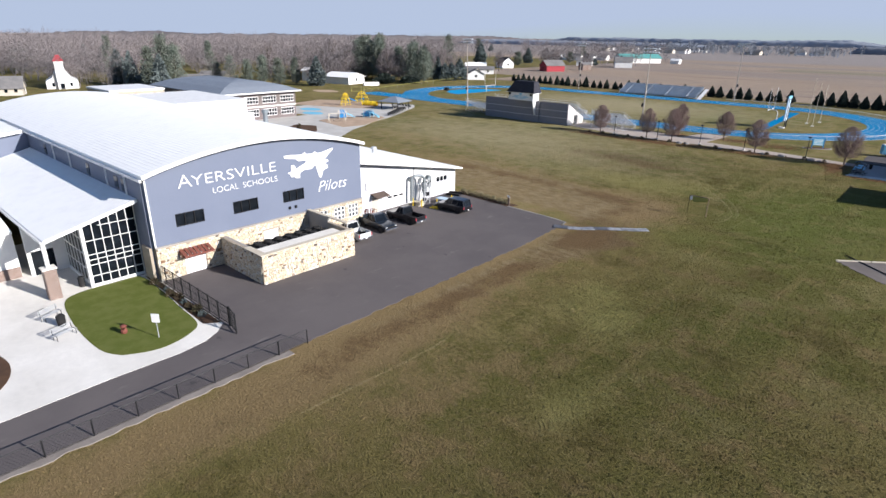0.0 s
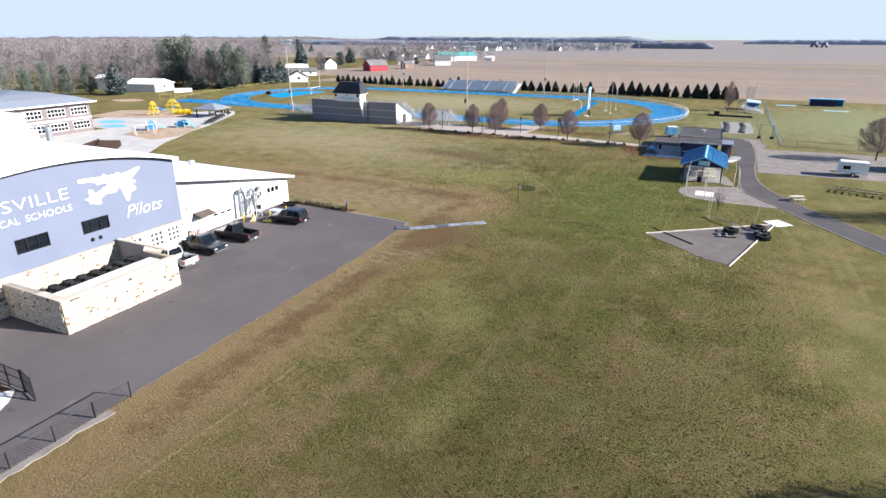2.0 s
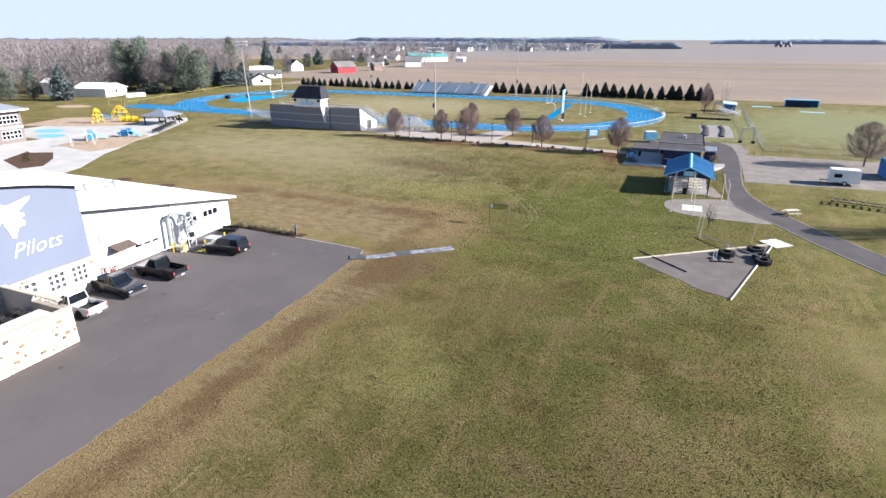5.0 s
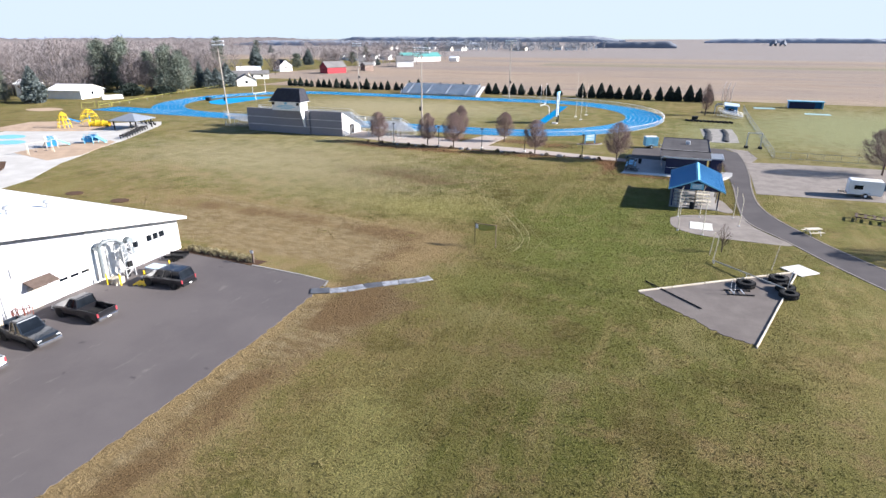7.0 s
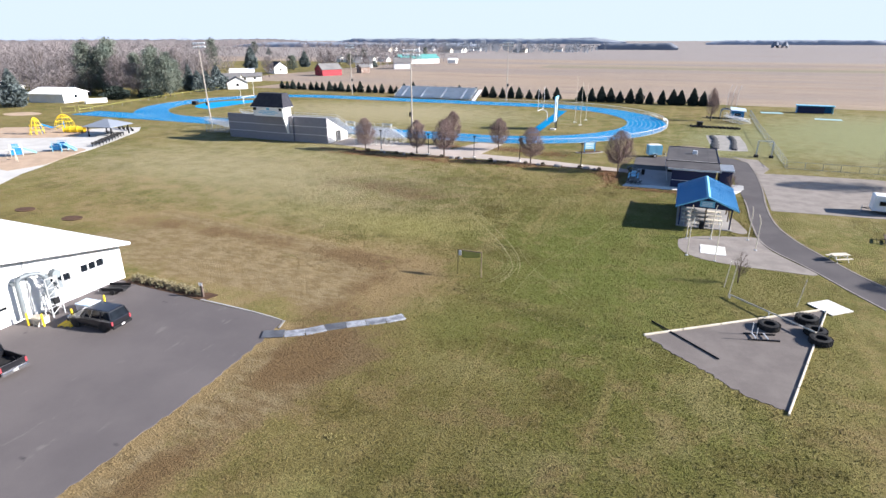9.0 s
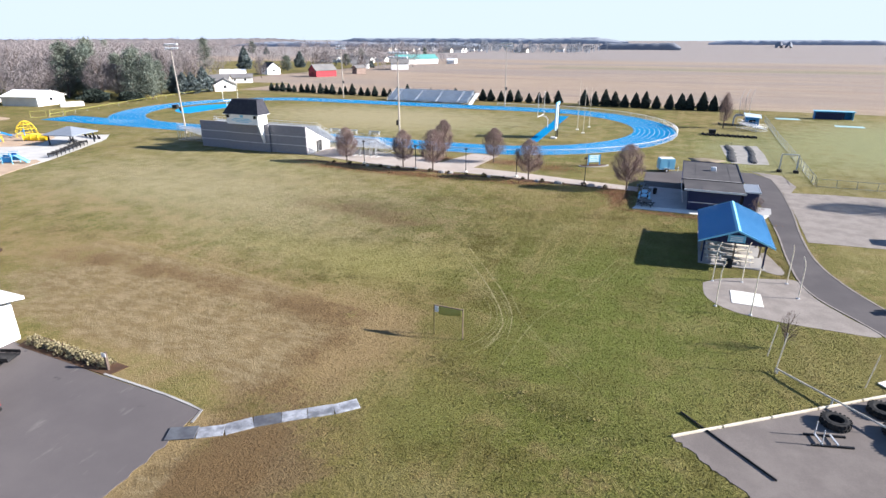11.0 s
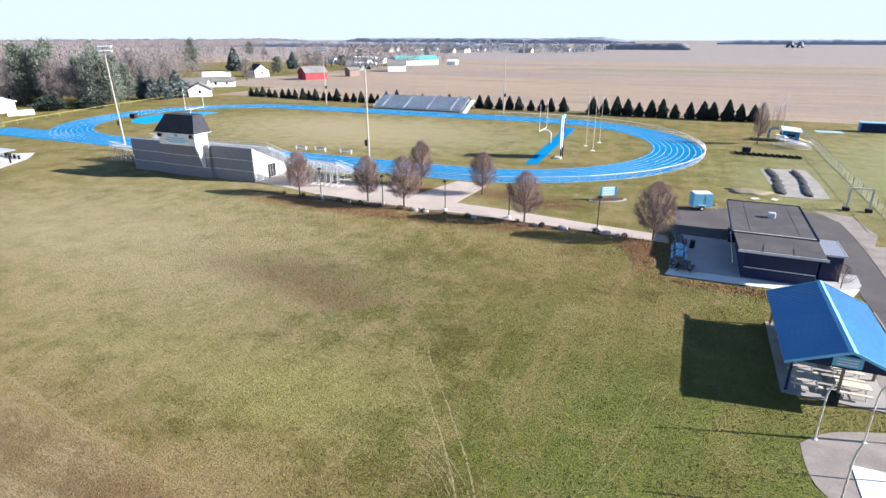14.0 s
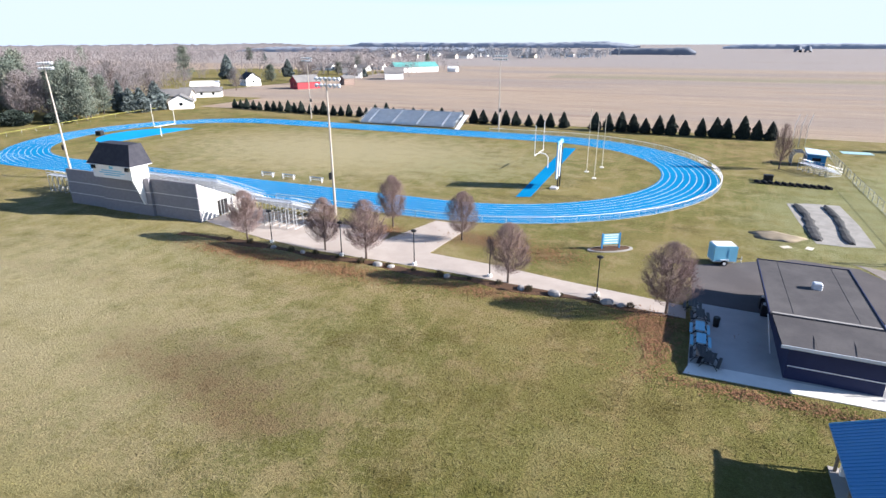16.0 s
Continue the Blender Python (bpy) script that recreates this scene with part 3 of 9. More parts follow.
def hall_front():
    """The panel wall in pieces: below, between and above the windows."""
    out = []
    x0, x1 = HALL_X - 0.35, HALL_X
    cuts = sorted({20.1, 45.4, *[v for w in WINDOWS for v in w]})
    out.append(Geo().box(x0, x1, 20.1, 45.4, 3.4, 5.0))
    for a, b in zip(cuts, cuts[1:]):
        if (a, b) not in WINDOWS:
            out.append(Geo().box(x0, x1, a, b, 5.0, 6.3))
    ys = np.linspace(20.1, 45.4, 33)
    poly = [(45.4, 6.3), (20.1, 6.3)] + [(y, hall_top(y) - 0.02) for y in ys]
    out.append(Geo().loft([[(x0, y, z) for y, z in poly], [(x1, y, z) for y, z in poly]]))
    return out


for g in hall_front():
    wpart("wall_panel", g, M_PANEL, hall, "blue-grey metal panel wall")
for a, b in WINDOWS:
    w = wpart("window", Geo().box(HALL_X - 0.2, HALL_X - 0.14, a, b, 5.0, 6.3), M_DARKGLASS, hall, "dark tinted window")
    g = Geo()
    for y in (a + 0.03, a + (b - a) / 3, a + 2 * (b - a) / 3, b - 0.03):
        g.box(HALL_X - 0.13, HALL_X - 0.03, y - 0.03, y + 0.03, 5.0, 6.3)
    g.box(HALL_X - 0.13, HALL_X - 0.035, a + 0.06, b - 0.06, 5.0, 5.06).box(HALL_X - 0.13, HALL_X - 0.035, a + 0.06, b - 0.06, 6.24, 6.3)
    wpart("window_frame", g, M_BLACK, hall)
# shaded side and far walls
wpart("side_wall", Geo().box(-118, HALL_X - 0.36, 19.95, 20.3, 0, 10.15), M_PANEL, hall)
wpart("side_wall", Geo().box(-118, HALL_X - 0.36, 45.2, 45.55, 0, 10.15), M_PANEL, hall)
wpart("end_wall", Geo().box(-118.4, -118, 19.95, 45.55, 0, 10.3), M_PANEL, hall)


def hall_roof():
    g = Geo()
    ys = np.linspace(19.85, 45.72, 37)
    poly = [(y, hall_top(y) + 0.38) for y in ys] + [(y, hall_top(y) + 0.02) for y in reversed(ys)]
    g.loft([[(x, y, z) for y, z in poly] for x in (-118.6, -52.95)])
    return g


wpart("roof", hall_roof(), M_ROOF, hall, "white standing seam barrel roof")
g = Geo()
ys = np.linspace(19.85, 45.72, 37)
for a, b in zip(ys, ys[1:]):
    za, zb = hall_top(a), hall_top(b)
    g.loft([[(x, a, za + 0.30), (x, b, zb + 0.30), (x, b, zb + 0.02), (x, a, za + 0.02)] for x in (-52.94, -52.89)])
wpart("roof_edge", g, M_WHITE, hall, "white eaves trim")
g = Geo()
for a, b in zip(ys, ys[1:]):
    za, zb = hall_top(a), hall_top(b)
    g.loft([[(x, a, za + 0.015), (x, b, zb + 0.015), (x, b, zb - 0.05), (x, a, za - 0.05)] for x in (-53.4, -52.96)])
wpart("soffit", g, M_BLACK, hall, "dark soffit")
wpart("gutter", Geo().box(-118, -53.0, 19.62, 19.84, 9.95, 10.2), M_WHITE, hall)
wpart("downpipe", Geo().box(-53.49, -53.38, 20.12, 20.26, 0.1, 10.0), M_WHITE, hall)
for x in (-57.5, -62.5, -74.0, -80.0):
    wpart("downpipe", Geo().box(x, x + 0.14, 19.80, 19.94, 7.9, 9.95), M_WHITE, hall)
for x in (-58.6, -60.4, -68.5, -84.0):
    wpart("side_window", Geo().box(x, x + 0.9, 19.90, 19.945, 8.2, 9.4), M_DARKGLASS, hall)
for y in (34.9, 35.7):
    wpart("wall_light", Geo().soft(HALL_X, HALL_X + 0.22, y, y + 0.24, 4.2, 4.5, 0.05), M_BLACK, hall)
g = Geo().tube((-71.2, 43.5, 10.3), (-71.2, 43.5, 12.5), 0.32, n=12).tube((-71.2, 43.5, 12.4), (-71.2, 43.5, 12.8), 0.45, n=12)
wpart("flue", g, M_DUST, hall, "steel roof flue")


# stone base with a service door, an awning and a band of garage windows
def stone_wall(parent, axis, fixed, a, b, z0, z1, face, holes=(), seed=1, size=0.33):
    """Mortar core and split stones standing proud of it. axis: the wall's run; face: +1 or -1 along the other axis."""
    rng = random.Random(seed)
    core = Geo()
    th = 0.34
    lo, hi = (fixed - th, fixed) if face > 0 else (fixed, fixed + th)
    edges = [a, *[v for h in sorted(holes) for v in h[:2]], b]
    for k in range(0, len(edges), 2):
        if edges[k + 1] - edges[k] > 0.01:
            if axis == "y":
                core.box(lo, hi, edges[k], edges[k + 1], z0, z1)
            else:
                core.box(edges[k], edges[k + 1], lo, hi, z0, z1)
    for h0, h1, hz0, hz1 in holes:
        for q0, q1 in ((z0, hz0), (hz1, z1)):
            if q1 - q0 > 0.02:
                if axis == "y":
                    core.box(lo, hi, h0, h1, q0, q1)
                else:
                    core.box(h0, h1, lo, hi, q0, q1)
    wpart("wall_core", core, M_MORTAR, parent, "stone wall core with pale mortar")
    z = z0 + 0.03
    while z < z1 - 0.12:
        h = min(rng.choice((0.14, 0.17, 0.2, 0.26)), z1 - 0.03 - z)
        p = a + 0.02
        while p < b - 0.1:
            w = min(rng.uniform(0.4, 1.25) * size, b - 0.02 - p)
            inside = any(p + w > q[0] and p < q[1] and z + h > q[2] and z < q[3] for q in holes)
            if not inside and w > 0.12 and h > 0.1:
                d = rng.uniform(0.03, 0.08)
                j = lambda: rng.uniform(-0.015, 0.015)
                c0 = [(p + 0.02, z + 0.02), (p + w - 0.02, z + 0.02), (p + w - 0.02, z + h - 0.02), (p + 0.02, z + h - 0.02)]
                k = lambda: rng.uniform(-0.05, 0.05)
                c0 = [(u + k(), v + k() * 0.7) for u, v in c0]
                c1 = [(u + (p + w / 2 - u) * 0.12 + j(), v + (z + h / 2 - v) * 0.12 + j()) for u, v in c0]
                at = (lambda d_, q: (fixed + face * d_, q[0], q[1])) if axis == "y" else (lambda d_, q: (q[0], fixed + face * d_, q[1]))
                STONES.append((parent, [[at(-0.02, q) for q in c0], [at(d * 0.6, q) for q in c0], [at(d, q) for q in c1]]))
            p += w
        z += h


STONES = []
base = thing("stone_base", HALL_X, 32.75, label="rough tan limestone base wall of the school hall", category="wall", kind="structure")
GARAGE = ((38.35, 40.1), (41.0, 42.6), (43.2, 44.7))
HOLES = [(22.7, 24.85, 0.0, 2.15), (31.5, 33.3, 1.2, 2.4)] + [(a, b, 1.4, 3.0) for a, b in GARAGE]
stone_wall(base, "y", HALL_X + 0.12, 20.12, 45.4, 0.0, 3.38, 1, HOLES, 5)
cap = wpart("cap", Geo().box(HALL_X - 0.2, HALL_X + 0.22, 20.1, 45.42, 3.38, 3.50), M_CONC_OLD, base, "smooth stone cap")
wpart("side_stone", Geo().box(-55.6, -53.75, 19.7, 19.95, 0, 3.4), M_MORTAR, base)
wpart("service_door", Geo().box(HALL_X - 0.05, HALL_X + 0.02, 22.7, 24.85, 0.0, 2.15), M_WHITE, base, "white service door")
wpart("louvre", Geo().box(HALL_X - 0.05, HALL_X + 0.06, 31.5, 33.3, 1.2, 2.4), M_WHITE, base, "white wall louvre")
for a, b in GARAGE:
    wpart("window_glass", Geo().box(HALL_X - 0.15, HALL_X - 0.10, a, b, 1.4, 3.0), M_GREYGLASS, base)
    g = Geo()
    for y in np.linspace(a, b, 4):
        g.box(HALL_X - 0.09, HALL_X + 0.10, y - 0.08, y + 0.08, 1.4, 3.0)
    for z in (1.4, 1.93, 2.47, 3.0):
        g.box(HALL_X - 0.09, HALL_X + 0.095, a, b, z - 0.06, z + 0.06)
    wpart("window_frame", g, M_WHITE, base, "white window grid")
awning = thing("awning", HALL_X + 0.2, 23.7, 2.3, label="rust-red metal awning over the white service door", category="awning")
g = Geo()
for k in range(7):
    y = -1.32 + k * 0.44
    g.box(0.0, 1.3, y - 0.17, y + 0.17, 0.0, 0.05)
part("slats", g.moved(pose(0, 0, 0.45, 0, 18, 0)), M_RUST, awning)
part("front_rail", Geo().box(1.2, 1.3, -1.5, 1.5, -0.05, 0.12), M_RUST, awning)
for y in (-1.48, 1.48):
    part("bracket", Geo().tube((-0.05, y, -0.3), (1.25, y, 0.04), 0.035), M_RUST, awning)
    part("side_plate", Geo().add([(-0.06, y, 0.45), (-0.06, y, -0.1), (1.25, y, 0.0), (1.25, y, 0.05)], [(0, 1, 2, 3)]), M_RUST, awning)

# ---- lettering on the hall front ----
SIGN_TURN = Matrix(((0, 0, 1, 0), (1, 0, 0, 0), (0, 1, 0, 0), (0, 0, 0, 1)))


def letters(text, y0, y1, z0, z1, x, name, label, shear=0.0, mat=None, turn=None, thin=-0.016):
    cu = bpy.data.curves.new(name, "FONT")
    cu.body, cu.extrude, cu.shear, cu.resolution_u = text, 0.02, shear, 3
    cu.offset = thin
    tmp = bpy.data.objects.new(name, cu)
    scene.collection.objects.link(tmp)
    bpy.context.view_layer.update()
    me = bpy.data.meshes.new_from_object(tmp.evaluated_get(bpy.context.evaluated_depsgraph_get()))
    bpy.data.objects.remove(tmp)
    co = np.array([v.co[:] for v in me.vertices])
    lo, hi = co.min(0), co.max(0)
    sx, sz = (y1 - y0) / (hi[0] - lo[0]), (z1 - z0) / (hi[1] - lo[1])
    for v in me.vertices:
        v.co = ((v.co.x - lo[0]) * sx, (v.co.y - lo[1]) * sz, v.co.z + 0.02)
    me.materials.clear()
    me.materials.append(mat or M_WHITE)
    ob = new(name, me)
    ob.matrix_basis = Matrix.Translation((x, y0, z0)) @ (turn or SIGN_TURN)
    return tagged(ob, label, "lettering")


letters("A", 23.15, 24.5, 8.72, 9.95, HALL_X, "sign_initial", "large white capital letter on the blue-grey wall")
letters("YERSVILLE", 24.5, 33.75, 8.76, 9.75, HALL_X, "sign_name", "raised white capital letters on the blue-grey wall")
letters("LOCAL", 26.5, 29.25, 7.62, 8.2, HALL_X, "sign_word", "smaller white capitals below the school name")
letters("SCHOOLS", 29.75, 33.8, 7.62, 8.2, HALL_X, "sign_word", "smaller white capitals below the school name")
letters("Pilots", 39.0, 43.2, 5.4, 6.6, HALL_X, "sign_script", "white slanted team word on the blue-grey wall", 0.35)


def plane_emblem():
    """A white jet outline, seen from behind and above, mounted on the wall."""
    g = Geo()
    sil = [(0.0, 0.98), (0.13, 0.97), (0.35, 0.93), (0.41, 1.0), (0.44, 0.92), (0.57, 0.91), (0.61, 0.97), (0.66, 0.9), (0.73, 0.89), (0.99, 1.0), (1.0, 0.95), (0.82, 0.67), (0.8, 0.63), (0.87, 0.61), (0.89, 0.54), (0.81, 0.49), (0.87, 0.39), (0.86, 0.3), (0.77, 0.26), (0.75, 0.16), (0.72, 0.0), (0.68, 0.02), (0.61, 0.5), (0.52, 0.37), (0.38, 0.39), (0.29, 0.3), (0.28, 0.14), (0.21, 0.14), (0.17, 0.21), (0.11, 0.21), (0.1, 0.3), (0.05, 0.37), (0.12, 0.41), (0.13, 0.63), (0.19, 0.6), (0.22, 0.47), (0.33, 0.56), (0.43, 0.64), (0.4, 0.72), (0.27, 0.72), (0.23, 0.81), (0.01, 0.89)]
    y0, y1, z0, z1 = 34.8, 41.4, 7.05, 10.28
    poly = [(y0 + u * (y1 - y0), z0 + v * (z1 - z0)) for u, v in sil]
    return g.loft([[(HALL_X + d, y, z) for y, z in poly] for d in (0.004, 0.05)])


solid("jet_emblem", plane_emblem(), M_WHITE, "white cut-out jet plane emblem on the wall", "emblem")

# ---- walled yard in front of the hall ----
yard = thing("walled_yard", -49.5, 32, label="tan stone enclosure with grey inner walls beside the hall", category="enclosure")
stone_wall(yard, "y", -45.55, 26.6, 37.7, 0.0, 3.0, 1, (), 11)
stone_wall(yard, "x", 26.6, -53.3, -45.6, 0.0, 3.0, -1, (), 12)
wpart("inner_wall", Geo().box(-53.3, -45.92, 26.96, 27.2, 0.03, 3.0), M_CONC_OLD, yard)
wpart("inner_wall", Geo().box(-46.2, -45.91, 27.21, 37.2, 0.03, 3.0), M_CONC_OLD, yard)
wpart("end_wall", Geo().box(-49.6, -45.93, 37.21, 37.6, 0.03, 3.0), M_MORTAR, yard)
wpart("end_wall", Geo().box(-53.3, -49.61, 37.21, 37.54, 0.03, 3.6), M_CONC_OLD, yard)
wpart("coping", Geo().box(-46.0, -45.45, 26.5, 37.72, 3.0, 3.08).box(-48.6, -46.01, 26.5, 27.2, 3.0, 3.08).box(-53.3, -46.26, 37.16, 37.6, 3.605, 3.70), M_CAP, yard, "pale stone coping")
wpart("plant_slab", Geo().box(-48.3, -46.22, 26.9, 36.9, 0.03, 2.72), M_CONC, yard, "pale concrete slab inside the enclosure")
for k in range(8):
    y = 27.6 + 1.22 * k
    cond = thing("cooling_unit", -49.6, y, 0.03, label="dark louvred cooling unit inside the stone enclosure", category="cooling unit", group="cooling units in the yard")
    part("casing", Geo().soft(-1.1, 1.1, -0.56, 0.56, 0, 2.3, 0.05), M_BLACK, cond)
    for q in range(5):
        part("louvre", Geo().box(-1.05, 1.05, -0.5 + q * 0.21, -0.42 + q * 0.21, 2.3, 2.42), M_DARK, cond)
    for sx in (-0.55, 0.55):
        part("fan_cowl", Geo().turned([(0.42, 2.42), (0.42, 2.58), (0.34, 2.58)], 12, sx), M_DARK, cond)

# ---- low workshop wing ----
LOW_X = -56.0


def low_z(y):
    return 7.5 - (y - 46.9) * 0.187


wing = thing("workshop_wing", -70, 56, label="low white metal workshop wing with a sloping white roof", category="building")
holes = [(51.7, 55.4, 0.0, 4.0), (61.8, 64.2, 2.15, 2.85), (58.6, 60.8, 2.0, 2.7)]
g = Geo()
cuts = sorted({45.6, 66.1, *[v for h in holes for v in h[:2]]})
for a, b in zip(cuts, cuts[1:]):
    hole = [h for h in holes if h[0] == a and h[1] == b]
    z_low = hole[0][3] if hole else 0.0
    p = [(a, z_low), (b, z_low), (b, low_z(b) - 0.25), (a, low_z(a) - 0.25)]
    wpart("wall_panel", Geo().loft([[(x, y, z) for y, z in p] for x in (LOW_X - 0.3, LOW_X)]), M_WHITEPANEL if a < 55.3 else M_WHITE, wing, "white ribbed metal wall")
    if hole and hole[0][2] > 0:
        wpart("wall_panel", Geo().box(LOW_X - 0.3, LOW_X, a, b, 0, hole[0][2]), M_WHITEPANEL, wing)
wpart("end_wall", Geo().loft([[(LOW_X - 0.31, y, z) for y, z in ((66.1, 0), (66.1, 3.6), (65.8, 3.6), (65.8, 0))], [(-92, y, z) for y, z in ((66.1, 0), (66.1, 3.6), (65.8, 3.6), (65.8, 0))]]), M_WHITE, wing)
wpart("rear_wall", Geo().box(-92.3, -92, 45.6, 66.1, 0, 3.6), M_WHITE, wing)
rp = [(45.6, low_z(45.6)), (66.6, low_z(66.6)), (66.6, low_z(66.6) - 0.24), (45.6, low_z(45.6) - 0.24)]
wpart("roof", Geo().loft([[(x, y, z) for y, z in rp] for x in (-92.5, -55.0)]), M_ROOFX, wing, "white sloping metal roof")
wpart("eaves_trim", Geo().loft([[(x, y, z - 0.02) for y, z in rp] for x in (-54.995, -54.93)]), M_WHITE, wing)
wpart("soffit", Geo().loft([[(x, y, z) for y, z in ((45.65, low_z(45.65) - 0.245), (66.5, low_z(66.5) - 0.245), (66.5, low_z(66.5) - 0.34), (45.65, low_z(45.65) - 0.34))] for x in (LOW_X + 0.01, -55.0)]), M_BLACK, wing, "dark soffit")
door = wpart("overhead_door", Geo().box(LOW_X - 0.2, LOW_X - 0.15, 51.7, 55.4, 0.015, 3.99), M_WHITE, wing, "white sectional overhead door")
for k in range(6):
    wpart("door_panel", Geo().box(LOW_X - 0.148, LOW_X - 0.08, 51.7, 55.4, k * 0.667 + 0.015, k * 0.667 + 0.652), M_WHITE, wing)
for k in range(3):
    wpart("door_pane", Geo().box(LOW_X - 0.079, LOW_X - 0.06, 52.1 + k * 1.1, 52.9 + k * 1.1, 1.5, 1.75), M_DARKGLASS, wing)
for h in holes[1:]:
    for k in range(3):
        w = (h[1] - h[0]) / 3
        wpart("window", Geo().box(LOW_X - 0.2, LOW_X - 0.12, h[0] + k * w + 0.05, h[0] + (k + 1) * w - 0.05, h[2], h[3]), M_DARKGLASS, wing)
        wpart("window_post", Geo().box(LOW_X - 0.25, LOW_X + 0.01, h[0] + k * w - 0.05, h[0] + k * w + 0.05, h[2], h[3]), M_WHITE, wing)
wpart("downpipe", Geo().box(LOW_X, LOW_X + 0.12, 57.0, 57.12, 0.1, 5.3), M_STEEL, wing)
wpart("downpipe", Geo().box(LOW_X, LOW_X + 0.12, 47.0, 47.12, 0.1, 6.8), M_STEEL, wing)
wpart("canopy", Geo().loft([[(LOW_X + d, y, z) for d, z in ((0.0, 2.75), (1.3, 2.4), (1.3, 2.3), (0.0, 2.62))] for y in (49.0, 51.4)]), M_BARK, wing, "small brown door canopy")
wpart("meter_box", Geo().soft(LOW_X, LOW_X + 0.2, 48.2, 49.0, 3.4, 4.4, 0.03), M_WHITE, wing)
wpart("door", Geo().box(LOW_X, LOW_X + 0.05, 49.2, 50.3, 0.03, 2.15), M_BEIGE, wing)
for x, y in ((-68.6, 60.6), (-66.3, 55.2)):
    vent = thing("roof_vent", x, y, low_z(y) - 0.03, label="grey steel mushroom vent on the sloping roof", category="roof vent", group="roof vents")
    part("stack", Geo().tube((0, 0, 0), (0, 0, 0.7), 0.3, n=10), M_STEEL, vent)
    part("hood", Geo().turned([(0.4, 0.6), (0.55, 0.7), (0.4, 0.95), (0.05, 1.05)], 12), M_STEEL, vent)
g = Geo().box(-70.6, -69.0, 51.2, 52.6, low_z(52) - 0.1, low_z(52) + 0.7)
tagged(wpart("rooftop_unit", g, M_ALU, wing), "")

# ---- running track and football field ----
TRACK_E, TRACK_W, TRACK_Y, R_IN, R_OUT = -52.0, -143.0, 197.0, 32.2, 42.6


def stadium(r, n=40):
    pts = [(TRACK_E + r * math.cos(a), TRACK_Y + r * math.sin(a)) for a in np.linspace(-math.pi / 2, math.pi / 2, n)]
    return pts + [(TRACK_W + r * math.cos(a), TRACK_Y + r * math.sin(a)) for a in np.linspace(math.pi / 2, 1.5 * math.pi, n)]


def ring(r0, r1, z0, z1):
    a, b, g = stadium(r0), stadium(r1), Geo()
    n = len(a)
    g.add([(x, y, z) for z in (z0, z1) for pts in (a, b) for x, y in pts], [])
    for i in range(n):
        j = (i + 1) % n
        g.f += [(2 * n + i, 2 * n + j, 3 * n + j, 3 * n + i), (n + i, n + j, 3 * n + j, 3 * n + i), (i, j, 2 * n + j, 2 * n + i)]
    return g


track = tagged(part("running_track", ring(R_IN, R_OUT, -0.1, 0.04), M_TRACK), "bright blue eight-lane running track with white lane lines", "running track", kind="structure")
for k in range(9):
    r = R_IN + 0.35 + k * (R_OUT - R_IN - 0.7) / 8
    part("lane_line", ring(r - 0.038, r + 0.038, 0.035, 0.046), M_LINE, track)
part("sprint_chute", Geo().box(-186, TRACK_W - 0.0, TRACK_Y - R_OUT + 0.02, TRACK_Y - R_IN - 0.4, -0.1, 0.036), M_TRACK, track, "blue sprint straight extension")
for k in range(1, 8):
    y = TRACK_Y - R_OUT + 0.35 + k * (R_OUT - R_IN - 0.7) / 8
    part("lane_line", Geo().box(-186, TRACK_W - 12, y - 0.04, y + 0.04, 0.03, 0.043), M_LINE, track)
apron = [(-156.5 + 14.3 * math.cos(a), TRACK_Y + 14.5 * math.sin(a)) for a in np.linspace(math.pi / 2, 1.5 * math.pi, 24)]
sheet("high_jump_apron", apron, 0.03, M_APRON, "light blue high jump apron inside the track", "athletics surface")
sheet("pole_vault_runway", [(-41.6, 171.6), (-39.2, 172.4), (-41.2, 222), (-44.0, 222)], 0.03, M_TRACK, "blue vault runway across the field end", "athletics surface")

mats_ = thing("equipment_box", -170.8, 191.1, rz=10, label="dark equipment box on the grass inside the track bend", category="box")
part("body", Geo().soft(-0.9, 0.9, -0.7, 0.7, 0.0, 1.2, 0.06), M_DARK, mats_)
part("lid", Geo().soft(-0.95, 0.95, -0.75, 0.75, 1.2, 1.3, 0.04), M_BLACK, mats_)

# fence round the track's near bend
fence = thing("track_fence", TRACK_E, TRACK_Y, label="low pale chain-link fence round the track bend", category="fence")
outer = [(-78.0, TRACK_Y - R_OUT - 0.3)] + stadium(R_OUT + 0.3, 40)[:40] + [(-70.0, TRACK_Y + R_OUT + 0.3)]
g, wire = Geo(), Geo()
for a, b in zip(outer, outer[1:]):
    g.tube((*a, 1.1), (*b, 1.1), 0.045, n=5)
    g.tube((*a, 0.08), (*b, 0.08), 0.015, n=4)
    va, vb = Vector((*a, 0)), Vector((*b, 0))
    m = max(1, int((vb - va).length / 0.22))
    for k in range(m):
        p, q = va.lerp(vb, k / m), va.lerp(vb, min(1.0, (k + 3) / m))
        wire.tube(p + Vector((0, 0, 0.06)), q + Vector((0, 0, 1.09)), 0.006, n=3, caps=False)
        wire.tube(q + Vector((0, 0, 0.06)), p + Vector((0, 0, 1.09)), 0.006, n=3, caps=False)
wpart("top_rail", g, M_WHITE, fence, "white top rail")
wpart("wire_mesh", wire, M_STEEL, fence, "fine diagonal wire mesh")
for k, a in enumerate(outer):
    wpart("post", Geo().tube((*a, 0), (*a, 1.12), 0.035, n=5), M_STEEL, fence)


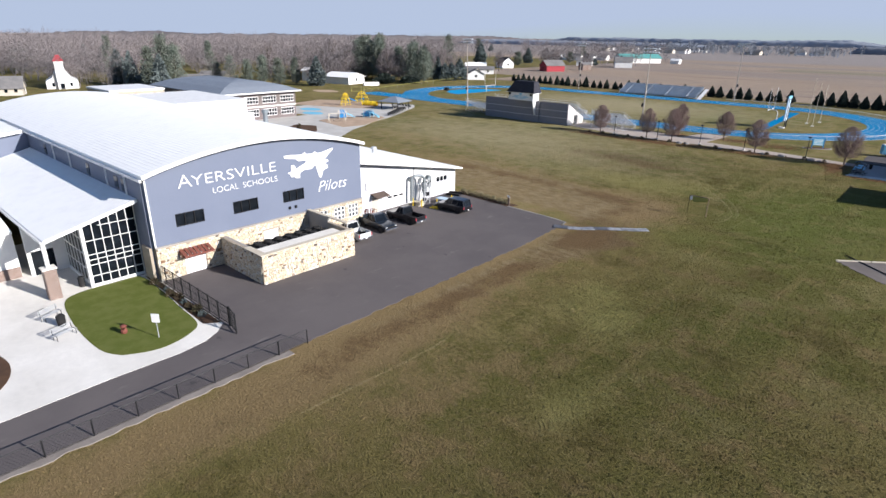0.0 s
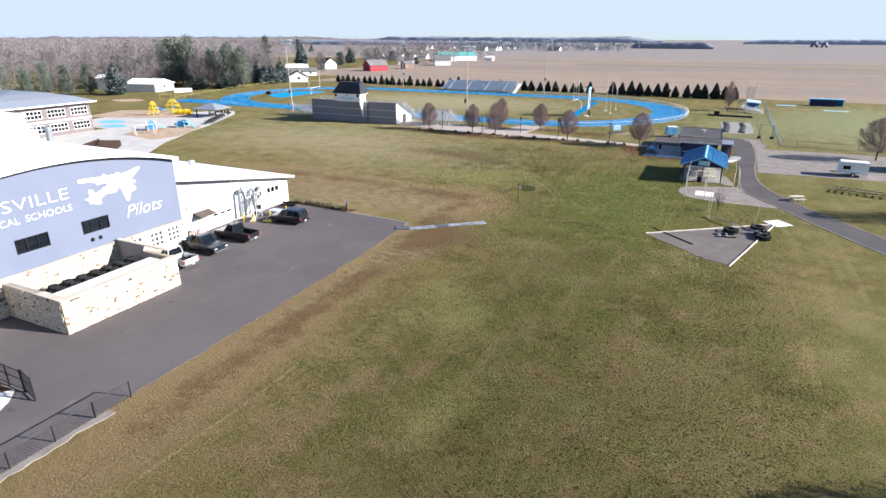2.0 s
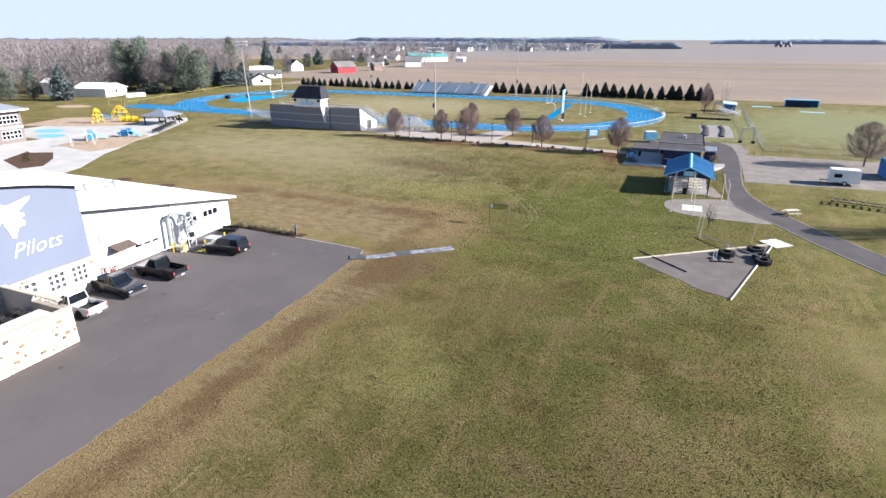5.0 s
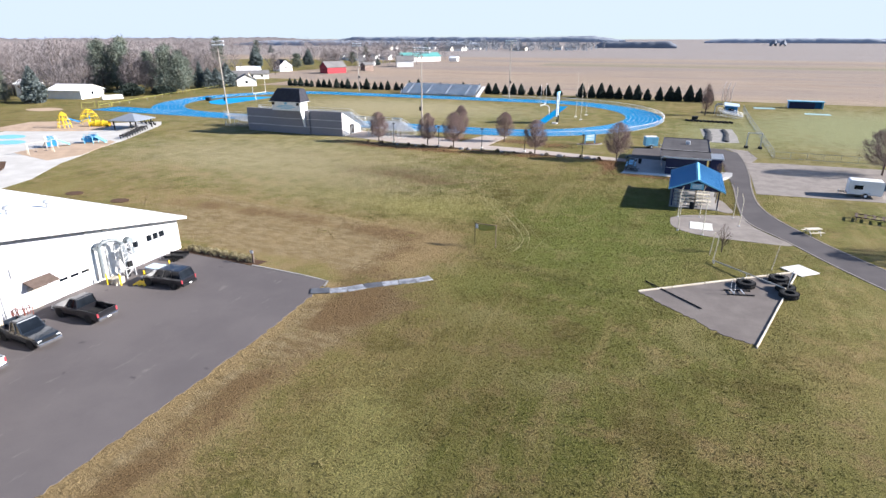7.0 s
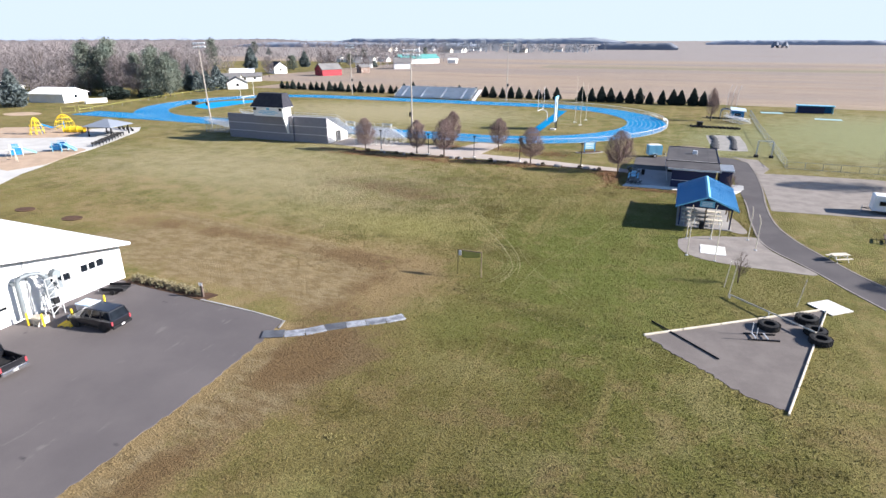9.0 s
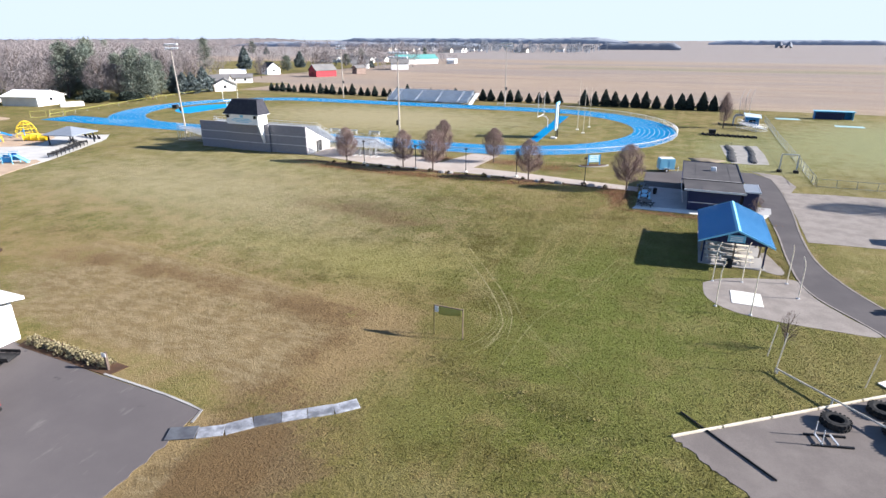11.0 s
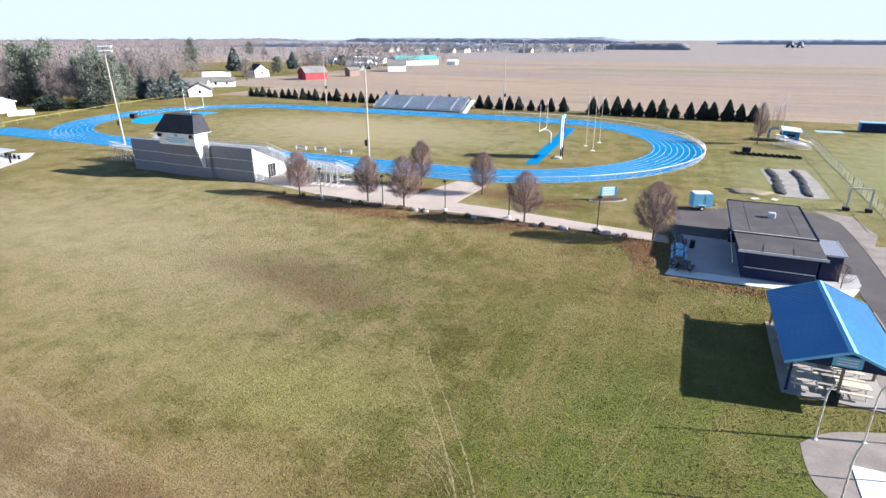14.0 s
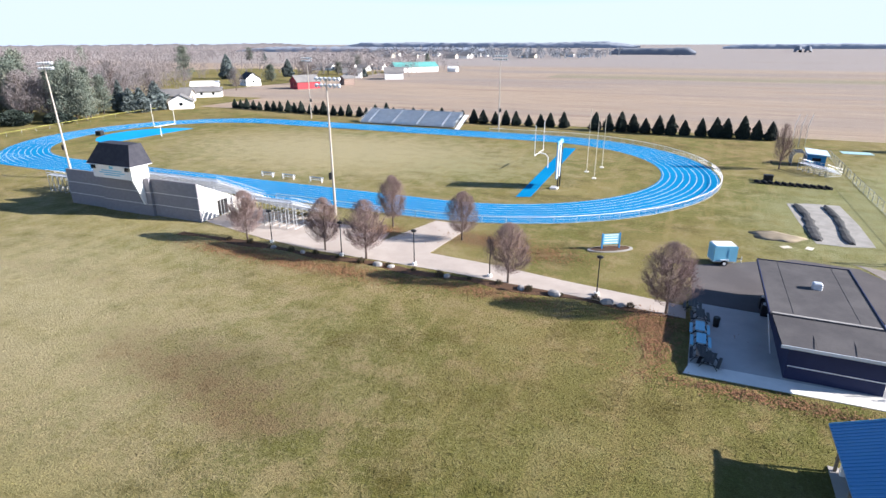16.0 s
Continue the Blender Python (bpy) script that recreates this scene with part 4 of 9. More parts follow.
def goal_post(x, y, out):
    t = thing("goal_post", x, y, label="white football goal post with gooseneck base and tall uprights", category="goal post", group="football goals")
    part("gooseneck", Geo().pipe([(0, 0, 0), (0, 0, 2.2), (-out * 0.6, 0, 2.9), (-out * 2.0, 0, 3.05)], 0.09, 8), M_WHITE, t)
    part("crossbar", Geo().tube((-out * 2.0, -3.56, 3.05), (-out * 2.0, 3.56, 3.05), 0.08, n=8), M_WHITE, t)
    for s in (-3.56, 3.56):
        part("upright", Geo().tube((-out * 2.0, s, 3.05), (-out * 2.0, s, 9.2), 0.055, n=8), M_WHITE, t)
    return t


goal_post(-42.2, 196.8, 1)
goal_post(-153.8, 197.4, -1)


def scoreboard():
    t = thing("scoreboard", -36.6, 181.0, rz=2, label="tall narrow blue and white scoreboard on two dark posts", category="scoreboard")
    for y in (-1.1, 1.1):
        part("post", Geo().box(0.12, 0.34, y - 0.16, y + 0.16, 0, 7.9), M_BLACK, t)
    for y0, y1 in ((-2.1, -1.27), (-0.93, 0.93), (1.27, 2.1)):
        part("panel", Geo().soft(-0.12, 0.2, y0, y1, 2.0, 8.0, 0.05), M_PALEBLUE, t, "pale blue score panel")
        part("cap", Geo().soft(-0.16, 0.24, y0 - 0.05, y1 + 0.05, 8.0, 8.5, 0.1), M_LTBLUE, t, "sky blue cap")
    part("footing", Geo().soft(-1.0, 0.4, -1.9, -0.5, 0, 0.35, 0.1), M_PALEBLOCK, t)
    return t


scoreboard()
for x, y, h in ((-34.0, 196.0, 12.6), (-31.6, 190.7, 11.6), (-31.8, 201.5, 10.6)):
    m = thing("field_pole", x, y, label="slim pale pole on a small footing at the field end", category="pole", group="poles at the field end")
    part("shaft", Geo().tube((0, 0, 0), (0, 0, h), 0.065, 0.04, 8), M_PALEWOOD, m)
    part("footing", Geo().soft(-0.4, 0.4, -0.4, 0.4, 0, 0.15, 0.05), M_CONC, m)


def light_pole(x, y, h, rz, lean=0.0):
    t = thing("floodlight_pole", x, y, rz=rz, label="tall tan pole with two rows of stadium floodlights", category="floodlight", group="stadium floodlights")
    t.matrix_basis = pose(x, y, 0, 0, lean, 0) @ pose(0, 0, -0.02, 0, 0, rz)
    part("shaft", Geo().tube((0, 0, 0), (0, 0, h), 0.21, 0.10, 10), M_POLE, t)
    for dz in (0.0, -0.9):
        part("crossarm", Geo().box(-2.1, 2.1, -0.06, 0.06, h - 0.2 + dz, h - 0.06 + dz), M_STEEL, t)
        for k in range(6):
            lamp = part("lamp", Geo().turned([(0.09, 0.0), (0.26, 0.12), (0.30, 0.34)], 10).moved(pose(-1.9 + 0.76 * k, 0.05, h - 0.05 + dz, -115, 0, 0)), M_ALU, t)
    part("box", Geo().box(-0.55, -0.2, -0.3, 0.3, 5.6, 6.6), M_BLACK, t)
    return t


for x, y, h, rz, lean in ((-63.8, 150.4, 20.2, 0, 0), (-125.4, 151.4, 21.6, 0, -2.2), (-67.8, 241.6, 21.2, 180, 0), (-137.5, 246, 20.0, 180, 0)):
    light_pole(x, y, h, rz, lean)

# ---- press box and home stand ----
press = thing("press_box", -94, 141, label="grey block stand with a white press box under a dark roof", category="press box")
LV = ((0.0, 1.75), (1.85, 3.6), (3.7, 5.5))
for x0, x1, y0 in ((-108.2, -99.6, 138.6), (-89.0, -80.0, 138.6), (-99.55, -89.05, 138.2)):
    for z0, z1 in LV:
        wpart("wall", Geo().box(x0, x1, y0, y0 + 0.3, z0, z1), M_GREYBLOCK, press, "grey block wall")
    for z in (1.75, 3.6):
        wpart("band", Geo().box(x0, x1, y0 + 0.02, y0 + 0.28, z, z + 0.1), M_PALEBLOCK, press, "pale course")
    wpart("parapet", Geo().box(x0, x1, y0 + 0.001, y0 + 0.32, 5.5, 5.75), M_GREYBLOCK, press)
for x in (-80.35, -108.15):
    g = Geo().loft([[(x, y, z) for y, z in [(138.91, 0), (142.2, 0), (142.2, 4.0), (138.91, 5.6)]], [(x + 0.3, y, z) for y, z in [(138.91, 0), (142.2, 0), (142.2, 4.0), (138.91, 5.6)]]])
    g.loft([[(x, y, z) for y, z in [(144.3, 0), (147.2, 0), (147.2, 1.6), (144.3, 3.0)]], [(x + 0.3, y, z) for y, z in [(144.3, 0), (147.2, 0), (147.2, 1.6), (144.3, 3.0)]]])
    g.loft([[(x, y, z) for y, z in [(142.2, 2.4), (144.3, 2.4), (144.3, 3.0), (142.2, 4.0)]], [(x + 0.3, y, z) for y, z in [(142.2, 2.4), (144.3, 2.4), (144.3, 3.0), (142.2, 4.0)]]])
    wpart("end_wall", g, M_PALEBLOCK, press, "pale end wall with a dark opening")
    wpart("opening", Geo().box(x + 0.04, x + 0.1, 142.2, 144.3, 0, 2.4), M_DARK, press)
for x in (-99.55, -89.35):
    wpart("return_wall", Geo().box(x, x + 0.3, 138.51, 138.95, 0, 5.5), M_GREYBLOCK, press)
wpart("booth", Geo().box(-98.4, -90.1, 136.5, 139.4, 5.78, 7.9), M_WHITE, press, "white press booth")
wpart("booth_side", Geo().loft([[(xx, y, z) for y, z in ((136.5, 5.77), (138.18, 5.77), (138.18, 1.8), (137.9, 1.8))] for xx in (-90.4, -90.1)]), M_WHITE, press, "white tapered side fin")
g = Geo().loft([[(-98.9, 136.0, 7.88), (-89.6, 136.0, 7.88), (-89.6, 139.9, 7.88), (-98.9, 139.9, 7.88)], [(-96.9, 137.2, 10.9), (-90.5, 137.2, 10.9), (-90.5, 139.3, 10.9), (-96.9, 139.3, 10.9)]])
wpart("roof", g, M_SLATE, press, "dark hipped shingle roof")
wpart("eaves", Geo().box(-98.95, -89.55, 135.95, 139.95, 7.80, 7.878), M_WHITE, press)
g = Geo()
for k, w in enumerate((4.2, 5.4, 3.4)):
    g.box(-94.3 - w / 2, -94.3 + w / 2, 136.46, 136.495, 6.85 - k * 0.32, 7.0 - k * 0.32)
wpart("sign_bars", g, M_LTBLUE, press, "faded blue lettering bars")
wpart("sign_mark", Geo().box(-94.7, -93.9, 136.46, 136.495, 7.2, 7.75), M_LTBLUE, press)
for x in (-97.9, -90.7):
    wpart("speaker", Geo().box(x - 0.25, x + 0.25, 136.1, 136.48, 7.1, 7.7), M_DARK, press)


press.location.y += 0.9


def bleachers(x, y, w, rows, rz, rise, label, group, tread=0.75):
    """Open metal stand facing +y in its own frame, stepping down towards +y."""
    t = thing("bleachers", x, y, rz=rz, label=label, category="bleachers", group=group)
    d = rows * tread
    for k in range(rows):
        z = 0.4 + (rows - 1 - k) * rise
        part("seat_plank", Geo().box(-w / 2, w / 2, k * tread, k * tread + 0.26, z + 0.40, z + 0.45), M_ALU, t)
        if rise > 0.325 and rz:
            part("riser", Geo().box(-w / 2, w / 2, k * tread - 0.03, k * tread, z, z + rise + 0.4), M_ALU, t)
        part("foot_plank", Geo().box(-w / 2, w / 2, k * tread + 0.28, k * tread + 0.70, z, z + 0.05), M_ALU, t)
    n = max(2, int(w / 1.25))
    top = 0.4 + (rows - 1) * rise
    for i in range(n + 1):
        px_ = -w / 2 + w * i / n
        g = Geo().tube((px_, 0.1, 0), (px_, 0.1, top), 0.055, n=4).tube((px_, 0.1, top), (px_, d, 0.4), 0.06, n=4).tube((px_, 0.1, 0.1), (px_, d, 0.1), 0.045, n=4)
        for k in range(1, rows, 2):
            g.tube((px_, k * tread, 0.1), (px_, k * tread, 0.4 + (rows - 1 - k) * rise), 0.035, n=4)
        part("frame", g, M_STEEL, t)
        if i < n:
            part("brace", Geo().tube((px_, 0.1, 0.2), (px_ + w / n, 0.1, top * 0.9), 0.025, n=4), M_STEEL, t)
    g = Geo()
    for z in (0.5, 1.0):
        g.tube((-w / 2, 0, top + z), (w / 2, 0, top + z), 0.03, n=5)
    for i in range(n + 1):
        px_ = -w / 2 + w * i / n
        g.tube((px_, 0, top), (px_, 0, top + 1.0), 0.025, n=4)
    part("back_rail", g, M_ALU, t)
    if w > 30:
        for q in (-0.38, -0.12, 0.14, 0.40):
            part("aisle", Geo().loft([[(w * q + e, y, z + h) for e, h in ((-0.3, 0.0), (0.3, 0.0), (0.3, 0.06), (-0.3, 0.06))] for y, z in ((0.0, top + 0.5), (d, 0.75))]), M_ALU, t, "bare metal stepped aisle")
        part("end_stair", Geo().loft([[(-w / 2 - 1.6 + e, y, z + h) for e, h in ((-0.7, 0.0), (0.7, 0.0), (0.7, 0.15), (-0.7, 0.15))] for y, z in ((1.0, top), (d + 1.5, 0.0))]), M_WHITE, t, "white end stair")
    for s in (-1, 1):
        g = Geo()
        for z in (0.5, 1.0):
            g.tube((s * w / 2, 0, top + z), (s * w / 2, d, 0.4 + z), 0.03, n=5)
        for k in range(0, rows + 1, 2):
            zz = 0.4 + max(0, rows - 1 - k) * rise
            g.tube((s * w / 2, k * tread, zz), (s * w / 2, k * tread, zz + 1.0), 0.025, n=4)
        part("side_rail", g, M_ALU, t)
    return t


bleachers(-69.6, 141.8, 9.2, 11, 0, 0.34, "open aluminium bleachers beside the press box", "home stand")
bleachers(-114.0, 143.0, 10.5, 9, 0, 0.32, "open aluminium bleachers beyond the press box", "home stand")
bleachers(-94, 143.6, 28.0, 14, 0, 0.36, "aluminium seating in front of the press box", "home stand", 0.72)
bleachers(-98.5, 248.8, 33.0, 10, 180, 0.33, "long aluminium visitor stand before the hedge of evergreens", "visitor stand")
for x in (-91, -86, -79.5):
    b = thing("team_bench", x, 164.8 + 2.6, label="aluminium bench on the grass edge of the track", category="bench", group="team benches")
    part("plank", Geo().box(-1.6, 1.6, -0.15, 0.15, 0.42, 0.47), M_ALU, b)
    part("back", Geo().box(-1.6, 1.6, 0.15, 0.2, 0.7, 0.95), M_ALU, b)
    for s in (-1.3, 1.3):
        part("leg", Geo().box(s - 0.03, s + 0.03, -0.2, 0.2, 0, 0.9), M_STEEL, b)

# ---- promenade between the stand and the practice ground ----
sheet("promenade", [(-79.9, 140.2), (-66.3, 137.2), (-57, 136.2), (-40, 136.2), (-27, 135.6), (-13.6, 134.4), (-13.6, 137.3), (-26.2, 138.9), (-34.5, 140.3), (-43.6, 141.0), (-42.6, 153.6), (-48.4, 153.8), (-51.4, 142.6), (-52, 146), (-79.9, 149)], 0.04, M_PATHC, "pale concrete walk behind the track", "path")
bed = [(x, 135.55 + 0.3 * math.sin(x * 0.35)) for x in np.linspace(-79, -14, 60)] + [(x, 134.2 + 0.4 * math.sin(x * 0.5 + 1)) for x in np.linspace(-14, -79, 60)]
sheet("mulch_strip", bed, 0.02, M_MULCH, "dark mulch strip under the trees along the walk", "planting bed")


def leaf_litter(name, spots, count, seed, label):
    """Loose fallen leaves, each a small curled flake."""
    rng, g = random.Random(seed), Geo()
    for _ in range(count):
        cx, cy, rx, ry = rng.choice(spots)
        x, y = rng.gauss(cx, rx), rng.gauss(cy, ry)
        s, a = rng.uniform(0.05, 0.13), rng.uniform(0, 6.3)
        c, d = math.cos(a) * s, math.sin(a) * s
        k = len(g.v)
        g.v += [(x - c, y - d, 0.055), (x - d * 0.6, y + c * 0.6, 0.06 + s * 0.4), (x + c, y + d, 0.06), (x + d * 0.6, y - c * 0.6, 0.055 + s * 0.2)]
        g.f.append((k, k + 1, k + 2, k + 3))
    return tagged(new(name, g.mesh(name, M_LEAVES)), label, "fallen leaves", kind="stuff")


leaf_litter("fallen_leaves", [(-68, 132.0, 4, 0.9), (-57, 131.6, 4, 1.0), (-50, 131.6, 4, 1.1), (-33, 132.6, 4, 0.8), (-46, 132.4, 14, 0.9), (-62, 131.4, 8, 1.2)], 8000, 5, "brown fallen leaves scattered along the walk")
leaf_litter("fallen_leaves", [(-37, 148.5, 3.4, 2.2), (-30, 146, 3, 1.6), (-15.8, 128.5, 0.9, 2.4), (-17, 132, 1.4, 1.4), (-8, 122.8, 4.5, 0.5), (-53, 146.5, 1.5, 1.2)], 9000, 6, "brown fallen leaves on the grass beside the patio")


def bare_tree(x, y, h, spread, seed, group, label, count=900, twig=M_TWIG, name="bare_tree", width=1.0):
    """Upswept limbs in an egg-shaped crown, filled with fine twigs."""
    rng = random.Random(seed)
    t = thing(name, x, y, rz=rng.uniform(0, 360), label=label, category="tree", group=group)
    trunk, tw = Geo(), Geo()
    trunk.tube((0, 0, -0.05), (0, 0, h * 0.25), h * 0.019, h * 0.015, 8).tube((0, 0, h * 0.25), (0.02 * h, 0, h * 0.8), h * 0.015, h * 0.003, 6)
    part("trunk", trunk, M_BARK, t)
    half = lambda f: spread * max(0.0, math.sin(math.pi * min(1.0, max(0.0, f) ** 0.85))) ** 0.62
    sticks = []
    for k in range(26):
        g = Geo()
        f0 = rng.uniform(0.16, 0.60)
        a = 2.4 * k + rng.uniform(-0.3, 0.3)
        p = Vector((0.01 * h, 0, h * f0))
        f1 = min(0.97, f0 + rng.uniform(0.22, 0.42))
        rr = half((f1 - 0.12) / 0.88) * rng.uniform(0.7, 1.0)
        q = Vector((rr * math.cos(a), rr * math.sin(a), h * f1))
        m = p.lerp(q, 0.5) + Vector((math.cos(a), math.sin(a), -0.4)) * rr * 0.18
        r = h * 0.0055
        g.tube(p, m, r, r * 0.7, 4, False).tube(m, q, r * 0.7, r * 0.25, 4, False)
        sticks += [(p, m), (m, q), (m, q)]
        for _ in range(4):
            s = m.lerp(q, rng.uniform(-0.5, 0.8))
            d = ((q - p).normalized() + Vector((rng.uniform(-1, 1), rng.uniform(-1, 1), rng.uniform(-0.1, 0.8))) * 0.7).normalized() * h * rng.uniform(0.10, 0.2)
            g.tube(s, s + d, r * 0.45, r * 0.15, 3, False)
            sticks += [(s, s + d)] * 2
        part("limb", g, M_BARK, t)
    w0 = 0.009 * width * max(1.0, h / 7)
    for i in range(count * 4):
        if i % 5 < 2:
            p, q = rng.choice(sticks)
            s = p.lerp(q, rng.random())
        else:
            f0, a = rng.uniform(0.08, 0.98), rng.uniform(0, 2 * math.pi)
            rr = half(f0) * rng.random() ** 0.5 * (0.9 + 0.2 * math.sin(3 * a + 9 * f0 + seed))
            s = Vector((rr * math.cos(a), rr * math.sin(a), h * (0.12 + 0.86 * f0)))
        out = Vector((s.x, s.y, 0)) / max(spread, 0.1)
        d = (Vector((rng.uniform(-1, 1), rng.uniform(-1, 1), rng.uniform(0.1, 1.6))) + out * 0.8).normalized() * h * rng.uniform(0.035, 0.095)
        e = s + d
        f = (e.z / h - 0.10) / 0.92
        if not 0 < f < 1.02 or math.hypot(e.x, e.y) > half(f) * rng.uniform(0.95, 1.25) + 0.1:
            continue
        w = d.cross(Vector((rng.uniform(-1, 1), rng.uniform(-1, 1), rng.uniform(-1, 1)))).normalized() * w0
        k = len(tw.v)
        tw.v += [tuple(s - w), tuple(s + w), tuple(e)]
        tw.f.append((k, k + 1, k + 2))
    ob = new("crown", tw.mesh("crown", twig))
    ob.parent = t
    ob["kind"] = "stuff"
    return t


ROW = ((-68.1, 135.9, 7.4), (-56.3, 136.8, 6.9), (-49.9, 136.2, 7.6), (-53.0, 148.8, 8.0), (-41.7, 147.2, 6.9), (-31.8, 136.0, 7.0), (-15.4, 134.8, 7.2))
for k, (x, y, h) in enumerate(ROW):
    bare_tree(x, y, h * (0.94, 1.02, 1.0, 0.95, 0.98, 1.0, 1.04)[k], (2.45, 2.3, 2.7, 2.2, 2.35, 2.6, 2.9)[k], 20 + k, "trees along the walk", "bare young tree with upswept brown branches beside the walk", count=4600)
bare_tree(28.6, 139.2, 8.4, 4.2, 51, "trees by the car park", "broad bare tree with russet twigs beside the gravel lot", count=4800)
bare_tree(1.2, 88.0, 3.4, 0.9, 61, "saplings", "thin bare sapling on the lawn", count=60, name="sapling")
bare_tree(2.6, 127.2, 2.6, 1.1, 62, "saplings", "small bare tree beside the dark building", count=260, name="sapling")


def shrub(x, y, z, r, mat, seed, label, group, name="shrub"):
    rng = random.Random(seed)
    t = thing(name, x, y, z, rng.uniform(0, 360), label, "shrub", group)
    g = Geo()
    for _ in range(240):
        a, e = rng.uniform(0, 2 * math.pi), math.asin(rng.uniform(-0.15, 1))
        q = r * rng.uniform(0.5, 1.0)
        c = Vector((q * math.cos(a) * math.cos(e), q * math.sin(a) * math.cos(e), 0.12 * r + q * 1.15 * max(0.0, math.sin(e))))
        u = Vector((rng.uniform(-1, 1), rng.uniform(-1, 1), rng.uniform(-0.3, 1))).normalized() * r * 0.26
        w = u.cross(Vector((rng.uniform(-1, 1), rng.uniform(-1, 1), rng.uniform(-1, 1)))).normalized() * r * 0.11
        k = len(g.v)
        g.v += [tuple(c - w), tuple(c + w), tuple(c + u)]
        g.f.append((k, k + 1, k + 2))
    ob = new("foliage", g.mesh("foliage", mat))
    ob.parent = t
    part("stem", Geo().tube((0, 0, -0.03), (0, 0, r * 0.8), r * 0.08, r * 0.03, 5), M_BARK, t)
    return t


def lamp_post(x, y):
    t = thing("lamp_post", x, y, label="black path lamp on a slim post with a concrete foot", category="street lamp", group="lamps along the walk")
    part("foot", Geo().turned([(0.28, 0), (0.28, 0.3), (0.22, 0.34)], 12), M_CONC, t)
    part("post", Geo().tube((0, 0, 0.3), (0, 0, 4.1), 0.07, 0.055, 8), M_BLACK, t)
    part("head", Geo().turned([(0.08, 4.1), (0.30, 4.2), (0.36, 4.34), (0.08, 4.46)], 12), M_BLACK, t)
    part("lens", Geo().turned([(0.05, 4.08), (0.20, 4.14), (0.20, 4.19)], 10), M_LAMP, t)
    return t


def boulder(x, y, q, seed):
    rng, g = random.Random(seed), Geo()
    g.loft([[(q * k * math.cos(a) * rng.uniform(0.85, 1.1), q * 0.7 * k * math.sin(a) * rng.uniform(0.85, 1.1), z * q) for a in np.linspace(0, 2 * math.pi, 10)[:-1]] for k, z in ((1.0, -0.05), (1.05, 0.25), (0.8, 0.55), (0.35, 0.68))])
    return solid("boulder", g, M_CONC_OLD, "pale rounded boulder in the mulch beside the walk", "boulder", "boulders beside the walk", at=pose(x, y, 0.0, 0, 0, 40 * seed))


for k, (x, q) in enumerate(((-63.0, 0.5), (-58.4, 0.45), (-47.6, 0.65), (-45.8, 0.5), (-38.6, 0.5), (-30.0, 0.55), (-26.4, 0.75), (-21.0, 0.7), (-19.6, 0.45))):
    boulder(x, 134.9 + 0.2 * math.sin(3.1 * k), q, 700 + k)
for k in range(16):
    shrub(-70.5 + 3.45 * k, 135.0 + 0.25 * math.sin(k * 1.9), 0.0, 0.42 + 0.14 * math.sin(k * 2.3), M_SHRUB, 800 + k, "low dark leafless shrub in the mulch strip", "shrubs along the walk")
first_lamp = lamp_post(-64.6, 136.6)
for x, y in ((-53.3, 136.0), (-43.6, 136.7), (-34.2, 136.8), (-22.3, 136.5)):
    copy_thing(first_lamp, pose(x, y, 0))

# ---- notice sign ----
sign = thing("notice_sign", -23.0, 151.2, rz=32, label="blue and white notice board in an oval mulch bed", category="sign")
part("bed", Geo().prism([(3.0 * math.cos(a), 1.1 * math.sin(a)) for a in np.linspace(0, 2 * math.pi, 28)[:-1]], -0.02, 0.14), M_CONC_OLD, sign, "stone edging")
part("mulch", Geo().prism([(2.6 * math.cos(a), 0.85 * math.sin(a)) for a in np.linspace(0, 2 * math.pi, 28)[:-1]], 0.1, 0.2), M_MULCH, sign)
for s in (-1.15, 1.15):
    part("post", Geo().box(s - 0.08, s + 0.08, -0.08, 0.08, 0.15, 2.2), M_BLUE, sign)
part("board", Geo().box(-1.06, 1.06, -0.05, 0.05, 0.75, 2.1), M_LTBLUE, sign, "light blue board")
for z in (0.98, 1.33, 1.68, 1.98):
    part("text_bar", Geo().box(-0.9, 0.9, -0.075, -0.052, z - 0.07, z + 0.05), M_WHITE, sign)

# ---- lane, car park and paved areas on the east side ----
left = spline([(1.6, 152.0), (3.4, 142.0), (3.7, 131.8), (4.3, 120.0), (4.2, 109.5), (4.9, 101.0), (8.6, 94.4), (12.75, 86.6), (22, 72), (40, 45)], 5)
right = spline([(7.0, 152.0), (7.5, 142.0), (7.4, 130.5), (6.9, 120.0), (7.0, 111.0), (8.4, 104.3), (11.2, 97.9), (14.6, 91.6), (25, 76.0), (44, 48)], 5)
sheet("lane", left + right[::-1], 0.035, M_ROAD, "dark worn asphalt lane winding past the shelter", "road")
sheet("lane_end", [(-13.15, 138.7), (-6.0, 138.4), (-6.0, 145.6), (1.0, 147.8), (1.6, 151.9), (6.95, 151.9), (4.4, 155.6), (-2, 156.2), (-13.4, 149.5)], 0.03, M_ROAD, "dark asphalt behind the low building", "road")


def strip(pts, w, z0, z1):
    g, a, b = Geo(), [], []
    for k, p in enumerate(pts):
        q0, q1 = Vector(pts[max(0, k - 1)][:2]), Vector(pts[min(len(pts) - 1, k + 1)][:2])
        d = (q1 - q0).normalized()
        n = Vector((-d.y, d.x)) * w / 2
        a.append((p[0] + n.x, p[1] + n.y))
        b.append((p[0] - n.x, p[1] - n.y))
    return g.loft([[(*p, z0), (*q, z0), (*q, z1), (*p, z1)] for p, q in zip(a, b)])


